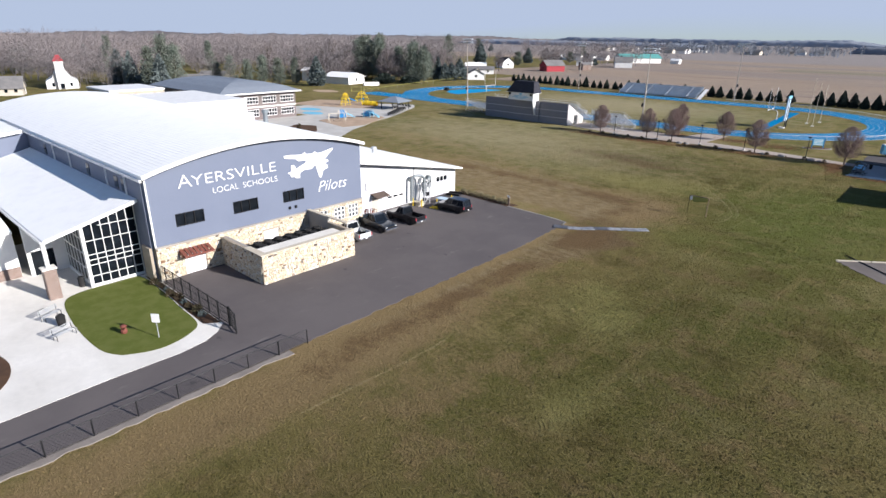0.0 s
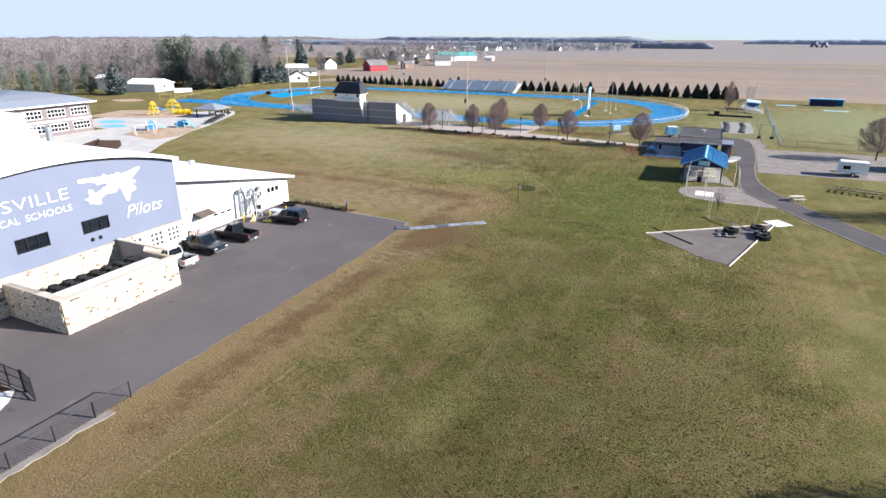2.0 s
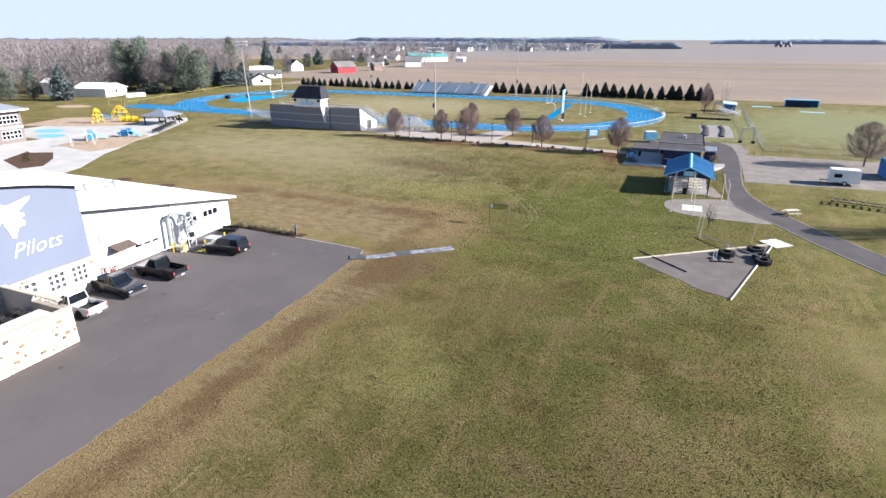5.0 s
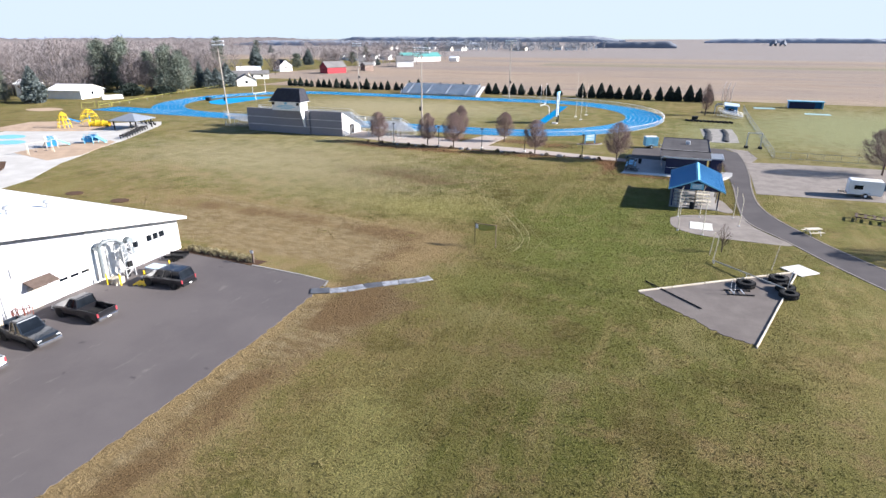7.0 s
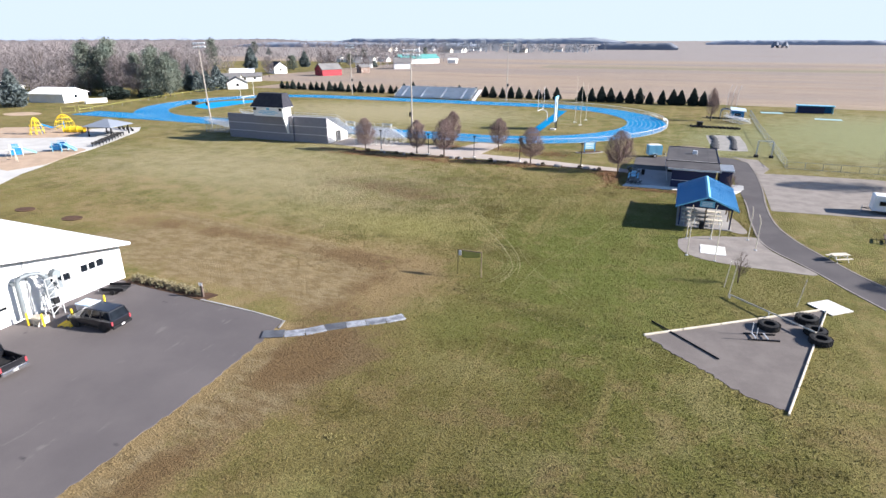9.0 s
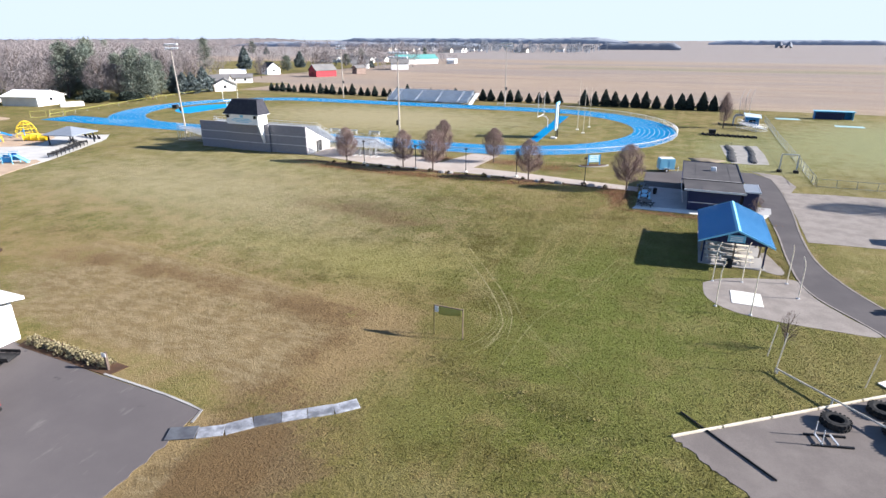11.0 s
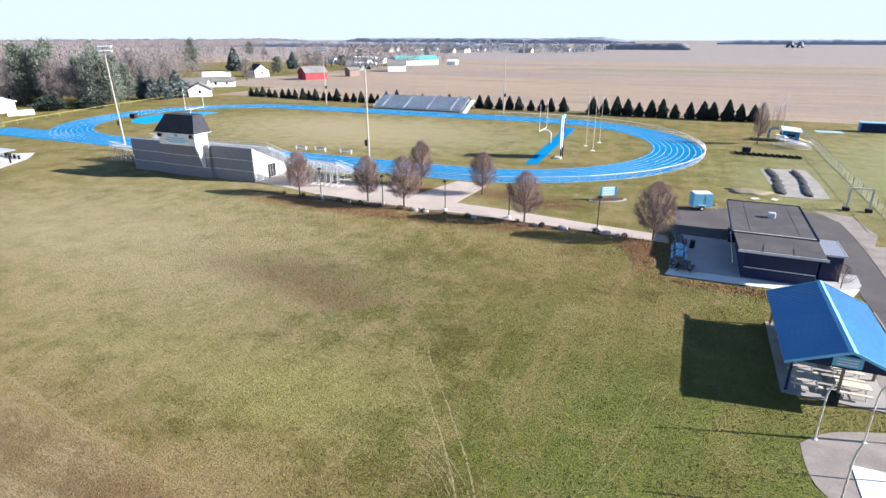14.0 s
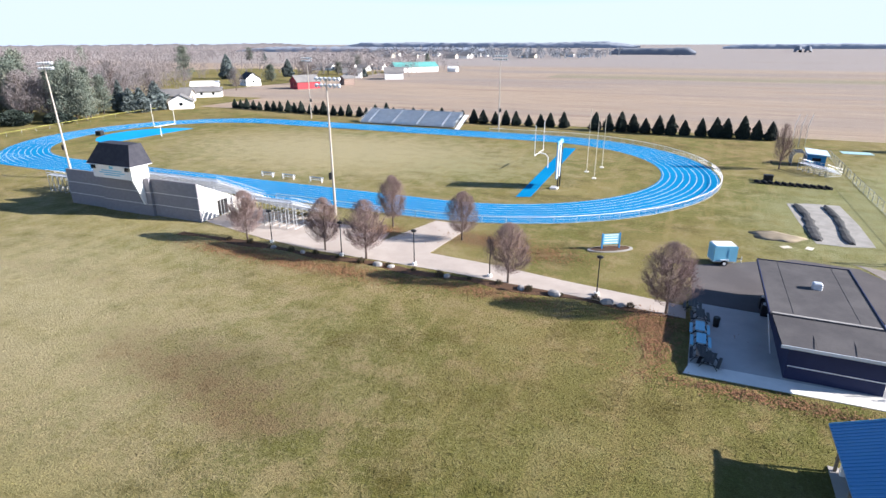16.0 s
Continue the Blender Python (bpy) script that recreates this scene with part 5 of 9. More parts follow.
solid("lane_kerb", strip(right, 0.2, -0.05, 0.06), M_GRAVEL, "pale concrete kerb along the lane", "kerb", kind="structure")
solid("lane_kerb", strip(left[14:], 0.18, -0.05, 0.05), M_GRAVEL, "pale concrete kerb along the lane", "kerb", kind="structure")
sheet("gravel_lot", [(7.3, 117.2), (7.6, 130.5), (7.7, 142), (7.2, 151), (5.2, 155.8), (4.1, 157.2), (9.0, 155.3), (10.2, 147.3), (8.8, 142.6), (14.8, 143.6), (26, 144.2), (60, 145.5), (60, 121.5), (30, 119.2)], 0.02, M_GRAVEL, "pale gravel car park", "parking lot")
pad = spline([(-4.5, 99.6), (-4.2, 96.0), (-2.0, 93.7), (1.3, 93.0), (5.0, 92.9), (8.9, 93.2), (7.0, 96.4), (5.2, 99.6), (4.4, 103.4), (2.1, 103.2), (-2.4, 101.6), (-4.5, 99.6)], 5)[:-1]
sheet("gravel_pad", pad, 0.02, M_GRAVEL, "pale gravel pad under the pole circle", "gravel pad")
sheet("patio", [(-13.2, 124.6), (2.7, 124.9), (4.6, 128.5), (4.8, 131.5), (0.6, 131.5), (-6.2, 131), (-6.2, 138.3), (-13.1, 138.6)], 0.045, M_PATIO, "grey concrete patio round the low building", "patio")
sheet("patio_edge", [(-13.5, 124.2), (3.0, 124.6), (4.3, 127.6), (2.2, 126.3), (-13.1, 126.0)], 0.055, M_CONC, "pale concrete walk at the patio edge", "path")

# ---- low dark building ----
con = thing("concession_stand", -2.8, 136, label="low navy concession building with a weathered flat roof", category="building")
for a, b in ((126.5, 126.7), (143.0, 143.2)):
    wpart("wall", Geo().box(-6.3, 0.2, a, b, 0, 3.0), M_NAVY, con, "navy sided wall")
for x in (-6.3, 0.0):
    wpart("wall", Geo().box(x, x + 0.2, 126.71, 142.99, 0, 3.0), M_NAVY, con, "navy sided wall")
wpart("roof", Geo().loft([[(-7.35, 130.9, 3.32), (0.65, 130.9, 3.32), (0.65, 144.4, 3.32), (-7.35, 144.4, 3.32)], [(-7.35, 130.9, 3.5), (0.65, 130.9, 3.5), (0.65, 144.4, 3.5), (-7.35, 144.4, 3.5)]]), M_TARROOF, con, "weathered dark flat roof")
wpart("roof", Geo().loft([[(-6.9, 125.9, 3.0), (0.75, 125.9, 3.0), (0.65, 130.88, 3.22), (-7.2, 130.88, 3.22)], [(-6.9, 125.9, 3.12), (0.75, 125.9, 3.12), (0.65, 130.88, 3.40), (-7.2, 130.88, 3.40)]]), M_TARROOF, con, "porch roof")
wpart("fascia", Geo().box(-7.0, 0.85, 125.80, 125.88, 2.95, 3.2), M_ALU, con, "pale metal edge")
wpart("fascia", Geo().box(-7.45, -7.36, 130.9, 144.5, 3.28, 3.58).box(0.66, 0.74, 130.9, 144.5, 3.28, 3.58).box(-7.45, 0.74, 144.41, 144.5, 3.28, 3.58), M_NAVY, con)
for x in (-4.6, -1.9):
    wpart("roof_seam", Geo().box(x, x + 0.06, 126.2, 130.7, 3.36, 3.38).moved(pose(0, 0, -0.12)), M_TARROOF, con)
wpart("side_canopy", Geo().box(0.9, 2.85, 128.6, 133.6, 2.7, 2.85), M_GREYROOF, con, "pale grey lean-to roof")
wpart("lean_to_wall", Geo().box(0.9, 2.7, 128.8, 133.4, 0.02, 2.7), M_NAVY, con)
wpart("canopy_edge", Geo().box(2.86, 2.92, 128.6, 133.6, 2.68, 2.88).box(0.9, 2.92, 128.54, 128.59, 2.68, 2.88), M_ALU, con)
for z in (1.2,):
    wpart("wall_trim", Geo().box(-6.2, 0.15, 126.44, 126.49, z - 0.03, z + 0.03), M_WHITE, con, "thin white wall trim")
wpart("roof_fan", Geo().soft(-3.4, -2.6, 137.7, 138.4, 3.5, 4.1, 0.08), M_ALU, con, "aluminium roof fan housing")
wpart("tar_seam", Geo().box(-7.2, 0.5, 130.95, 131.2, 3.504, 3.53), M_CONC_OLD, con, "pale flashing strip")
for x, y0, y1 in ((-5.6, 131.4, 144.2), (-0.9, 131.4, 144.2)):
    wpart("tar_seam", Geo().box(x, x + 0.12, y0, y1, 3.504, 3.52), M_TARROOF, con)
wpart("drain_pipe", Geo().tube((-7.5, 131.0, 3.3), (-6.9, 130.0, 0.2), 0.05), M_ALU, con)
for y in (138.2, 140.0):
    ac = thing("air_conditioner", -6.6, y, 0.045, label="dark air conditioner beside the navy wall", category="air conditioner", group="wall units")
    part("casing", Geo().soft(-0.45, 0.45, -0.5, 0.5, 0, 1.1, 0.06), M_BLACK, ac)
    part("grille", Geo().turned([(0.36, 1.1), (0.36, 1.14), (0.05, 1.15)], 12), M_STEEL, ac)


def picnic_table(x, y, z, rz, top, frame_mat, label, group):
    t = thing("picnic_table", x, y, z, rz, label, "picnic table", group)
    for k in range(3):
        part("top_board", Geo().box(-0.95, 0.95, -0.39 + k * 0.265, -0.14 + k * 0.265, 0.72, 0.76), top, t)
    for s in (-0.72, 0.72):
        part("bench_board", Geo().box(-0.95, 0.95, s - 0.13, s + 0.13, 0.42, 0.46), top, t)
    for s in (-0.65, 0.65):
        part("leg_frame", Geo().tube((s, -0.7, 0), (s, -0.2, 0.72), 0.035).tube((s, 0.7, 0), (s, 0.2, 0.72), 0.035).tube((s, -0.75, 0.41), (s, 0.75, 0.41), 0.03), frame_mat, t)
    return t


blue_table = picnic_table(-12.4, 131.8, 0.045, 90, M_LTBLUE, M_BLACK, "pale blue picnic table with a black frame on the patio", "patio tables")
copy_thing(blue_table, pose(-12.3, 129.4, 0.045, 0, 0, 90))
dark_table = picnic_table(-12.3, 127.0, 0.045, 90, M_BLACK, M_BLACK, "black metal picnic table on the patio", "patio tables")
for x, y, a in ((-12.4, 134.6, 92), (-13.1, 136.8, 90), (-11.6, 126.2, 80)):
    copy_thing(dark_table, pose(x, y, 0.045, 0, 0, a))
bin_ = thing("litter_bin", -11.0, 133.8, 0.045, label="black litter bin on the patio", category="litter bin")
part("drum", Geo().turned([(0.26, 0), (0.3, 0.8), (0.32, 0.82), (0.28, 0.95)], 14), M_BLACK, bin_)


def box_trailer(x, y, rz, length, width, height, mat, label, name="box_trailer"):
    t = thing(name, x, y, 0.03, rz, label, "trailer")
    g = Geo()
    prof = [(-length / 2, 0.45), (length / 2, 0.45), (length / 2, height - 0.12), (length / 2 - 0.12, height), (-length / 2 + 0.12, height), (-length / 2, height - 0.12)]
    part("body", g.loft([[(px_, s, pz) for px_, pz in prof] for s in (-width / 2, width / 2)]), mat, t)
    part("trim", Geo().box(-length / 2 - 0.02, length / 2 + 0.02, -width / 2 - 0.02, width / 2 + 0.02, 0.45, 0.55), M_ALU, t)
    part("roof_cap", Geo().box(-length / 2 + 0.15, length / 2 - 0.15, -width / 2 + 0.05, width / 2 - 0.05, height, height + 0.04), M_WHITE, t)
    for s in (-1, 1):
        w = part("wheel", Geo().tube((-0.1, s * (width / 2 + 0.0), 0.34), (-0.1, s * (width / 2 + 0.22), 0.34), 0.34, n=16), M_DARK, t, "rubber tyre")
        part("rim", Geo().tube((-0.1, s * (width / 2 + 0.2), 0.34), (-0.1, s * (width / 2 + 0.235), 0.34), 0.19, n=12), M_WHITE, w)
        part("fender", Geo().box(-0.6, 0.4, s * width / 2, s * (width / 2 + 0.24), 0.74, 0.79) if s > 0 else Geo().box(-0.6, 0.4, -width / 2 - 0.24, -width / 2, 0.74, 0.79), M_ALU, t)
        part("drawbar", Geo().tube((length / 2, s * 0.5, 0.5), (length / 2 + 1.1, 0, 0.5), 0.05), M_BLACK, t)
    part("jack", Geo().tube((length / 2 + 1.0, 0, -0.02), (length / 2 + 1.0, 0, 0.8), 0.05), M_STEEL, t)
    part("side_door", Geo().box(length * 0.12, length * 0.12 + 0.75, -width / 2 - 0.022, -width / 2 - 0.001, 0.6, height - 0.35), mat, t)
    return t


box_trailer(-10.2, 151.6, 20, 2.6, 1.9, 2.4, M_LTBLUE, "sky blue enclosed cargo trailer beside the lane")
box_trailer(21.9, 121.6, 176, 4.3, 2.2, 2.5, M_WHITE, "white camper trailer parked on the gravel lot", "camper_trailer")
solid("camper_window", Geo().box(20.3, 21.4, 120.41, 120.46, 1.3, 1.9), M_DARKGLASS, "dark window of the white camper", "window")
shed = thing("storage_shed", 31.5, 130.5, label="bright blue storage container on the gravel lot", category="storage container")
part("body", Geo().soft(-2.2, 2.2, -2.5, 2.5, 0.1, 3.0, 0.06), M_BLUE, shed)
part("base", Geo().box(-2.1, 2.1, -2.4, 2.4, 0.0, 0.1), M_BLACK, shed)
for k in range(12):
    part("rib", Geo().box(-2.23, -2.2, -2.35 + k * 0.42, -2.2 + k * 0.42, 0.3, 2.8), M_BLUE, shed)
picnic_table(11.7, 98.7, 0, 28, M_PALEWOOD, M_STEEL, "pale weathered picnic table on the grass by the lane", "lawn tables")

# slatted rack lying on the grass, its timber coloured dark for the striped shadow there
rack = thing("slatted_rack", 23.2, 106.6, rz=-14, label="long low slatted rack on the grass, coloured dark like striped shadows", category="timber rack")
for y in (-0.9, 0.9):
    part("rail", Geo().box(-5.5, 5.5, y - 0.06, y + 0.06, 0.5, 0.6), M_BARK, rack)
for k in range(12):
    part("slat", Geo().box(-5.4 + k * 0.96, -5.1 + k * 0.96, -1.0, 1.0, 0.6, 0.64), M_BARK, rack)
for x in (-5.2, -1.8, 1.8, 5.2):
    for y in (-0.9, 0.9):
        part("leg", Geo().box(x - 0.06, x + 0.06, y - 0.06, y + 0.06, 0, 0.5), M_WOOD, rack)

# ---- picnic shelter ----
pav = thing("picnic_shelter", -1.9, 110.8, label="open picnic shelter with a blue metal roof and navy gable", category="shelter")
wpart("floor_slab", Geo().box(-5.2, 1.3, 105.2, 116.4, -0.05, 0.08), M_CONC_OLD, pav)
for x in (-4.9, 1.0):
    for y in (105.6, 109.2, 112.7, 116.0):
        wpart("post", Geo().box(x - 0.08, x + 0.08, y - 0.08, y + 0.08, 0.08, 2.62), M_NAVY if y < 106 else M_WOOD, pav)
wpart("post", Geo().box(-2.0, -1.84, 105.5, 105.66, 0.08, 2.8), M_WOOD, pav)
RIDGE, EAVE = 4.25, 2.72
for s, x in ((-1, -5.55), (1, 1.75)):
    pr = [(-1.9, RIDGE), (x, EAVE), (x, EAVE - 0.09), (-1.9, RIDGE - 0.1)]
    wpart("roof_slope", Geo().loft([[(px_, y, pz) for px_, pz in pr] for y in (104.7, 116.9)]), M_BLUEROOF, pav, "blue ribbed roof slope")
    g = Geo()
    for k in range(40):
        y = 104.85 + k * 0.305
        d = 0.035
        g.loft([[(px_, yy, pz + 0.004) for px_, pz in pr[:2]] + [(px_, yy, pz + d) for px_, pz in reversed(pr[:2])] for yy in (y - 0.02, y + 0.02)])
    wpart("roof_ribs", g, M_BLUEROOF, pav)
    rk = [(-1.9, RIDGE + 0.05), (x, EAVE + 0.05), (x, EAVE - 0.13), (-1.9, RIDGE - 0.15)]
    for y in (104.64, 116.91):
        wpart("rake_trim", Geo().loft([[(px_, yy, pz) for px_, pz in rk] for yy in (y, y + 0.05)]), M_LTBLUE, pav, "pale blue edge trim")
    wpart("eave_beam", Geo().box(-5.0 if s < 0 else 0.92, -4.8 if s < 0 else 1.12, 105.4, 116.2, 2.42, 2.60), M_NAVY, pav)
wpart("ridge_cap", Geo().loft([[(-2.15, y, RIDGE - 0.06), (-1.9, y, RIDGE + 0.06), (-1.65, y, RIDGE - 0.06), (-1.9, y, RIDGE + 0.015)] for y in (104.6, 117.0)]), M_LTBLUE, pav)
for y in (105.35, 116.2):
    wpart("gable", Geo().loft([[(-4.9, yy, 2.6), (1.1, yy, 2.6), (1.1, yy, 2.82), (-1.9, yy, RIDGE - 0.14), (-4.9, yy, 2.82)] for yy in (y, y + 0.12)]), M_NAVY, pav, "navy boarded gable")
wpart("sign_board", Geo().box(-2.75, -1.05, 105.24, 105.33, 2.78, 3.55), M_LTBLUE, pav, "pale blue sign board")
g = Geo()
for z in (2.95, 3.15, 3.35):
    g.box(-2.5, -1.3, 105.22, 105.238, z - 0.04, z + 0.04)
wpart("sign_bars", g, M_WHITE, pav)
wpart("back_counter", Geo().box(-4.7, 0.9, 115.6, 115.9, 0.08, 1.0), M_WHITE, pav)
pav.location.x += 0.3
shelter_table = picnic_table(-3.35, 106.7, 0.08, 0, M_PALEWOOD, M_STEEL, "pale timber picnic table under the shelter", "shelter tables")
for y in (106.7, 108.7, 110.7, 112.7):
    for x in (-3.35, -0.45):
        if (x, y) != (-3.35, 106.7):
            copy_thing(shelter_table, pose(x, y, 0.08, 0, 0, 0))
barrel = thing("litter_barrel", -1.9, 105.0, 0.02, label="dark litter barrel before the shelter", category="litter bin")
part("drum", Geo().turned([(0.3, 0), (0.32, 0.3), (0.3, 0.6), (0.32, 0.88), (0.28, 0.9)], 14), M_DARK, barrel)
sheet("shelter_walk", spline([(1.6, 105.0), (2.8, 104.6), (3.4, 105.6), (2.9, 108.2), (2.2, 111.0), (1.7, 111)], 4), 0.02, M_GRAVEL, "gravel edge beside the shelter", "path")

# ---- pole circle, mat and timber course ----
for k, (x, y, h, a) in enumerate(((-3.6, 100.4, 4.2, 150), (-0.9, 101.2, 4.3, 120), (-3.5, 94.3, 4.35, 210), (-0.7, 93.5, 4.4, 250), (3.2, 102.4, 4.2, 60), (3.7, 98.9, 4.2, 0))):
    p = thing("curved_pole", x, y, label="slim pale steel pole with a bent tip on the gravel pad", category="pole", group="pole circle")
    bx, by = -0.3 * math.cos(radians(a)), -0.3 * math.sin(radians(a))
    part("shaft", Geo().pipe([(0, 0, 0), (0, 0, h - 1.0), (bx * 0.3, by * 0.3, h - 0.5), (bx, by, h)], 0.05, 7), M_PALEWOOD, p)
    part("foot", Geo().turned([(0.16, -0.02), (0.16, 0.06), (0.08, 0.1)], 10), M_STEEL, p)
solid("throwing_mat", Geo().soft(-2.1, 0.55, 95.6, 98.6, 0.0, 0.06, 0.02), M_CONC, "white square slab set in the gravel pad", "slab")
rj = random.Random(12)
sand = [(-6.5, 73.4), (0, 78.3), (7.9, 84.2), (5.3, 75), (2.9, 66.4)] + [(x + rj.uniform(-0.16, 0.16), y + rj.uniform(-0.16, 0.16)) for x, y in spline([(2.6, 66.6), (0.4, 67.4), (-1.6, 69.2), (-4.0, 71.2), (-6.5, 73.4)], 12)[1:-1]]
sheet("gravel_court", sand, 0.03, M_SAND, "grey crushed-stone triangle of the fitness course", "gravel court")
for a, b in (((-6.6, 73.45), (8.1, 84.5)), ((8.05, 84.2), (2.75, 66.0))):
    av, bv = Vector((*a, 0.09)), Vector((*b, 0.09))
    t = thing("timber_edge", a[0], a[1], label="row of pale squared timbers edging the gravel triangle", category="timber edging", group="timber edging")
    n = 5
    for k in range(n):
        p, q = av.lerp(bv, k / n + 0.003), av.lerp(bv, (k + 1) / n - 0.003)
        d = (q - p)
        ang = math.degrees(math.atan2(d.y, d.x))
        m = pose(*((p + q) / 2 - Vector((a[0], a[1], 0))), 0, 0, ang)
        part("timber", Geo().soft(-d.length / 2, d.length / 2, -0.065, 0.065, -0.09, 0.06, 0.02), M_PALEWOOD, t, at=m)
solid("steel_bar", Geo().tube((-6.1, 76.25, 0.07), (-1.1, 71.7, 0.09), 0.06, n=8), M_BLACK, "long dark steel bar lying across the timber edging", "bar")
mat = thing("board_platform", 8.4, 84.9, rz=40, label="pale plywood platform on the grass", category="platform")
part("board", Geo().box(-1.2, 1.25, -1.25, 1.25, 0.06, 0.12), M_CONC, mat)
part("bearer", Geo().box(-1.2, 1.25, -0.9, -0.8, 0, 0.06).box(-1.2, 1.25, 0.8, 0.9, 0, 0.06), M_WOOD, mat)


def tyre(x, y, z, r, tilt, rz):
    t = thing("tractor_tyre", x, y, z, rz, "large black tractor tyre with deep treads lying on the gravel", "tyre", "training tyres")
    prof = [(0.55 * r, 0.02), (0.72 * r, 0.0), (0.95 * r, 0.04), (r, 0.16), (r, 0.34), (0.95 * r, 0.46), (0.72 * r, 0.5), (0.55 * r, 0.48), (0.6 * r, 0.25)]
    g, n = Geo(), 26
    rings = [[(pr * math.cos(2 * math.pi * i / n), pr * math.sin(2 * math.pi * i / n), pz) for pr, pz in prof] for i in range(n + 1)]
    part("carcass", g.loft(rings, False), M_DARK, t)
    lug = Geo().box(r * 0.93, r * 1.05, -0.05, 0.05, 0.03, 0.25)
    me = recalc(lug.mesh("lug", M_DARK))
    for i in range(20):
        for s in (0, 1):
            ob = new("lug", me)
            ob.parent = t
            ob.matrix_basis = pose(0, 0, 0.25 if s else 0.0, 0, 0, 18 * i + 9 * s)
    return t


tyre(2.9, 78.6, 0.03, 0.82, 0, 20)
tyre(6.0, 81.1, 0.03, 0.85, 0, 60)
tyre(6.3, 78.9, 0.03, 0.82, 0, 0)
tyre(6.4, 77.4, 0.03, 0.8, 0, 110)
sled = thing("weight_sled", 2.2, 76.6, 0.03, 15, "dark steel push sled with two skids on the gravel", "push sled")
for y in (-0.5, 0.5):
    part("skid", Geo().box(-1.2, 1.2, y - 0.06, y + 0.06, 0, 0.12), M_BLACK, sled)
for x in (-0.6, 0.3):
    part("crossbar", Geo().box(x - 0.05, x + 0.05, -0.5, 0.5, 0.12, 0.2), M_STEEL, sled)
for x, y in ((-0.6, 0.45), (-0.6, -0.45)):
    part("upright", Geo().tube((x, y, 0.15), (x, y, 1.1), 0.035), M_STEEL, sled)
beam = thing("balance_beam", 0.16, 84.0, label="long pale balance pole between low posts beside the gravel", category="balance beam")
part("pole", Geo().tube((0, 0, 0.35), (6.0, -5.9, 0.55), 0.07, n=8), M_PALEWOOD, beam)
for f in (0.02, 0.5, 0.97):
    part("post", Geo().tube((6.0 * f, -5.9 * f, -0.02), (6.0 * f, -5.9 * f, 0.35 + 0.2 * f), 0.06), M_STEEL, beam)
part("mast", Geo().tube((0, 0, 0), (0.25, 0, 3.3), 0.045), M_PALEWOOD, beam)
part("mast", Geo().tube((-0.24, 2.4, 0), (0, 2.4, 2.7), 0.045), M_PALEWOOD, beam)
part("mast", Geo().tube((5.6, 0.2, 0), (5.9, 0.2, 2.7), 0.035), M_PALEWOOD, beam)
part("mast", Geo().tube((6.3, -5.0, 0.1), (6.5, -5.0, 2.2), 0.03), M_STEEL, beam)

# ---- swing-like frame on the practice ground ----
frm = thing("practice_goal", -23.9, 79.7, label="weathered tubular frame with a slack yellow net panel", category="goal frame")
for x in (-1.25, 1.25):
    part("post", Geo().tube((x, 0, 0), (x, 0, 2.75), 0.055, n=8), M_FRAME if x < 0 else M_WOOD, frm)
part("crossbar", Geo().tube((-1.3, 0, 2.68), (1.3, 0, 2.68), 0.055, n=8), M_WOOD, frm)
sheet_ = [[(-0.85 + 2.0 * u, 0.03 + 0.05 * math.sin(7 * u + 2 * v) * v, 2.62 - v * (0.72 - 0.22 * u) - 0.05 * math.sin(3.1 * u) * v) for u in np.linspace(0, 1, 12)] for v in np.linspace(0, 1, 6)]
net = part("net", Geo().loft(sheet_, False, False), M_NET, frm, "slack yellow-green net cloth", True)
thick = net.modifiers.new("thickness", "SOLIDIFY")
thick.thickness = 0.012
part("corner_pad", Geo().soft(-1.2, -0.88, -0.03, 0.05, 2.1, 2.6, 0.02), M_WHITE, frm, "white corner pad")

# row of rubber mats across the wet grass
mat_line = [(-35.35, 61.75), (-33.75, 62.55), (-32.4, 63.45), (-31.25, 64.75), (-29.9, 65.85), (-28.6, 66.85), (-27.25, 67.85), (-26.05, 69.05)]
rm = random.Random(23)
for k, (p, q) in enumerate(zip(mat_line, mat_line[1:])):
    w, h = math.dist(p, q) / 2 - 0.01, rm.uniform(0.52, 0.60)
    dark = k in (0, 3)
    solid("walk_mat", Geo().soft(-w, w, -h, h, 0.0, rm.uniform(0.04, 0.07), 0.02), M_MAT_DARK if dark else M_MAT, "flat dark grey walkway mat on the grass" if dark else "flat wet pale grey walkway mat on the grass", "mat", "walkway mats",
          at=pose((p[0] + q[0]) / 2, (p[1] + q[1]) / 2, 0.055 if k == 0 else 0.01, 0, 0, math.degrees(math.atan2(q[1] - p[1], q[0] - p[0])) + rm.uniform(-2, 2)))

# ---- athletics pits, ball ground and fences to the north-east ----
sheet("jump_pit", [(0.2, 184.6), (3.5, 185.9), (7.8, 186.2), (8.3, 175), (8.1, 165.0), (4.6, 163.9), (1.4, 164.0), (0.6, 174)], 0.02, M_PIT, "pale sand jump pits", "sand pit")
rng = random.Random(3)
for x0, x1, w in ((1.5, 2.2, 0.75), (5.6, 5.9, 0.6)):
    rings, humps = [], [rng.uniform(0.7, 1.3) for _ in range(16)]
    for k in range(16):
        f = k / 15
        cx, y = x0 + (x1 - x0) * f + 0.35 * math.sin(f * 5.0), 184.4 - 19.2 * f
        ww, hh = w * humps[k] * (0.55 if k in (0, 15) else 1.0), 0.22 * humps[-k - 1] + 0.08
        rings.append([(cx - ww, y, 0.015), (cx - ww * 0.8, y, hh * 0.7), (cx - ww * 0.2, y + 0.2, hh), (cx + ww * 0.5, y - 0.1, hh * 0.8), (cx + ww, y, 0.015)])
    solid("pit_cover", Geo().loft(rings), M_TARP, "crumpled dark tarpaulin rolled along a sand pit", "tarpaulin", "pit covers")
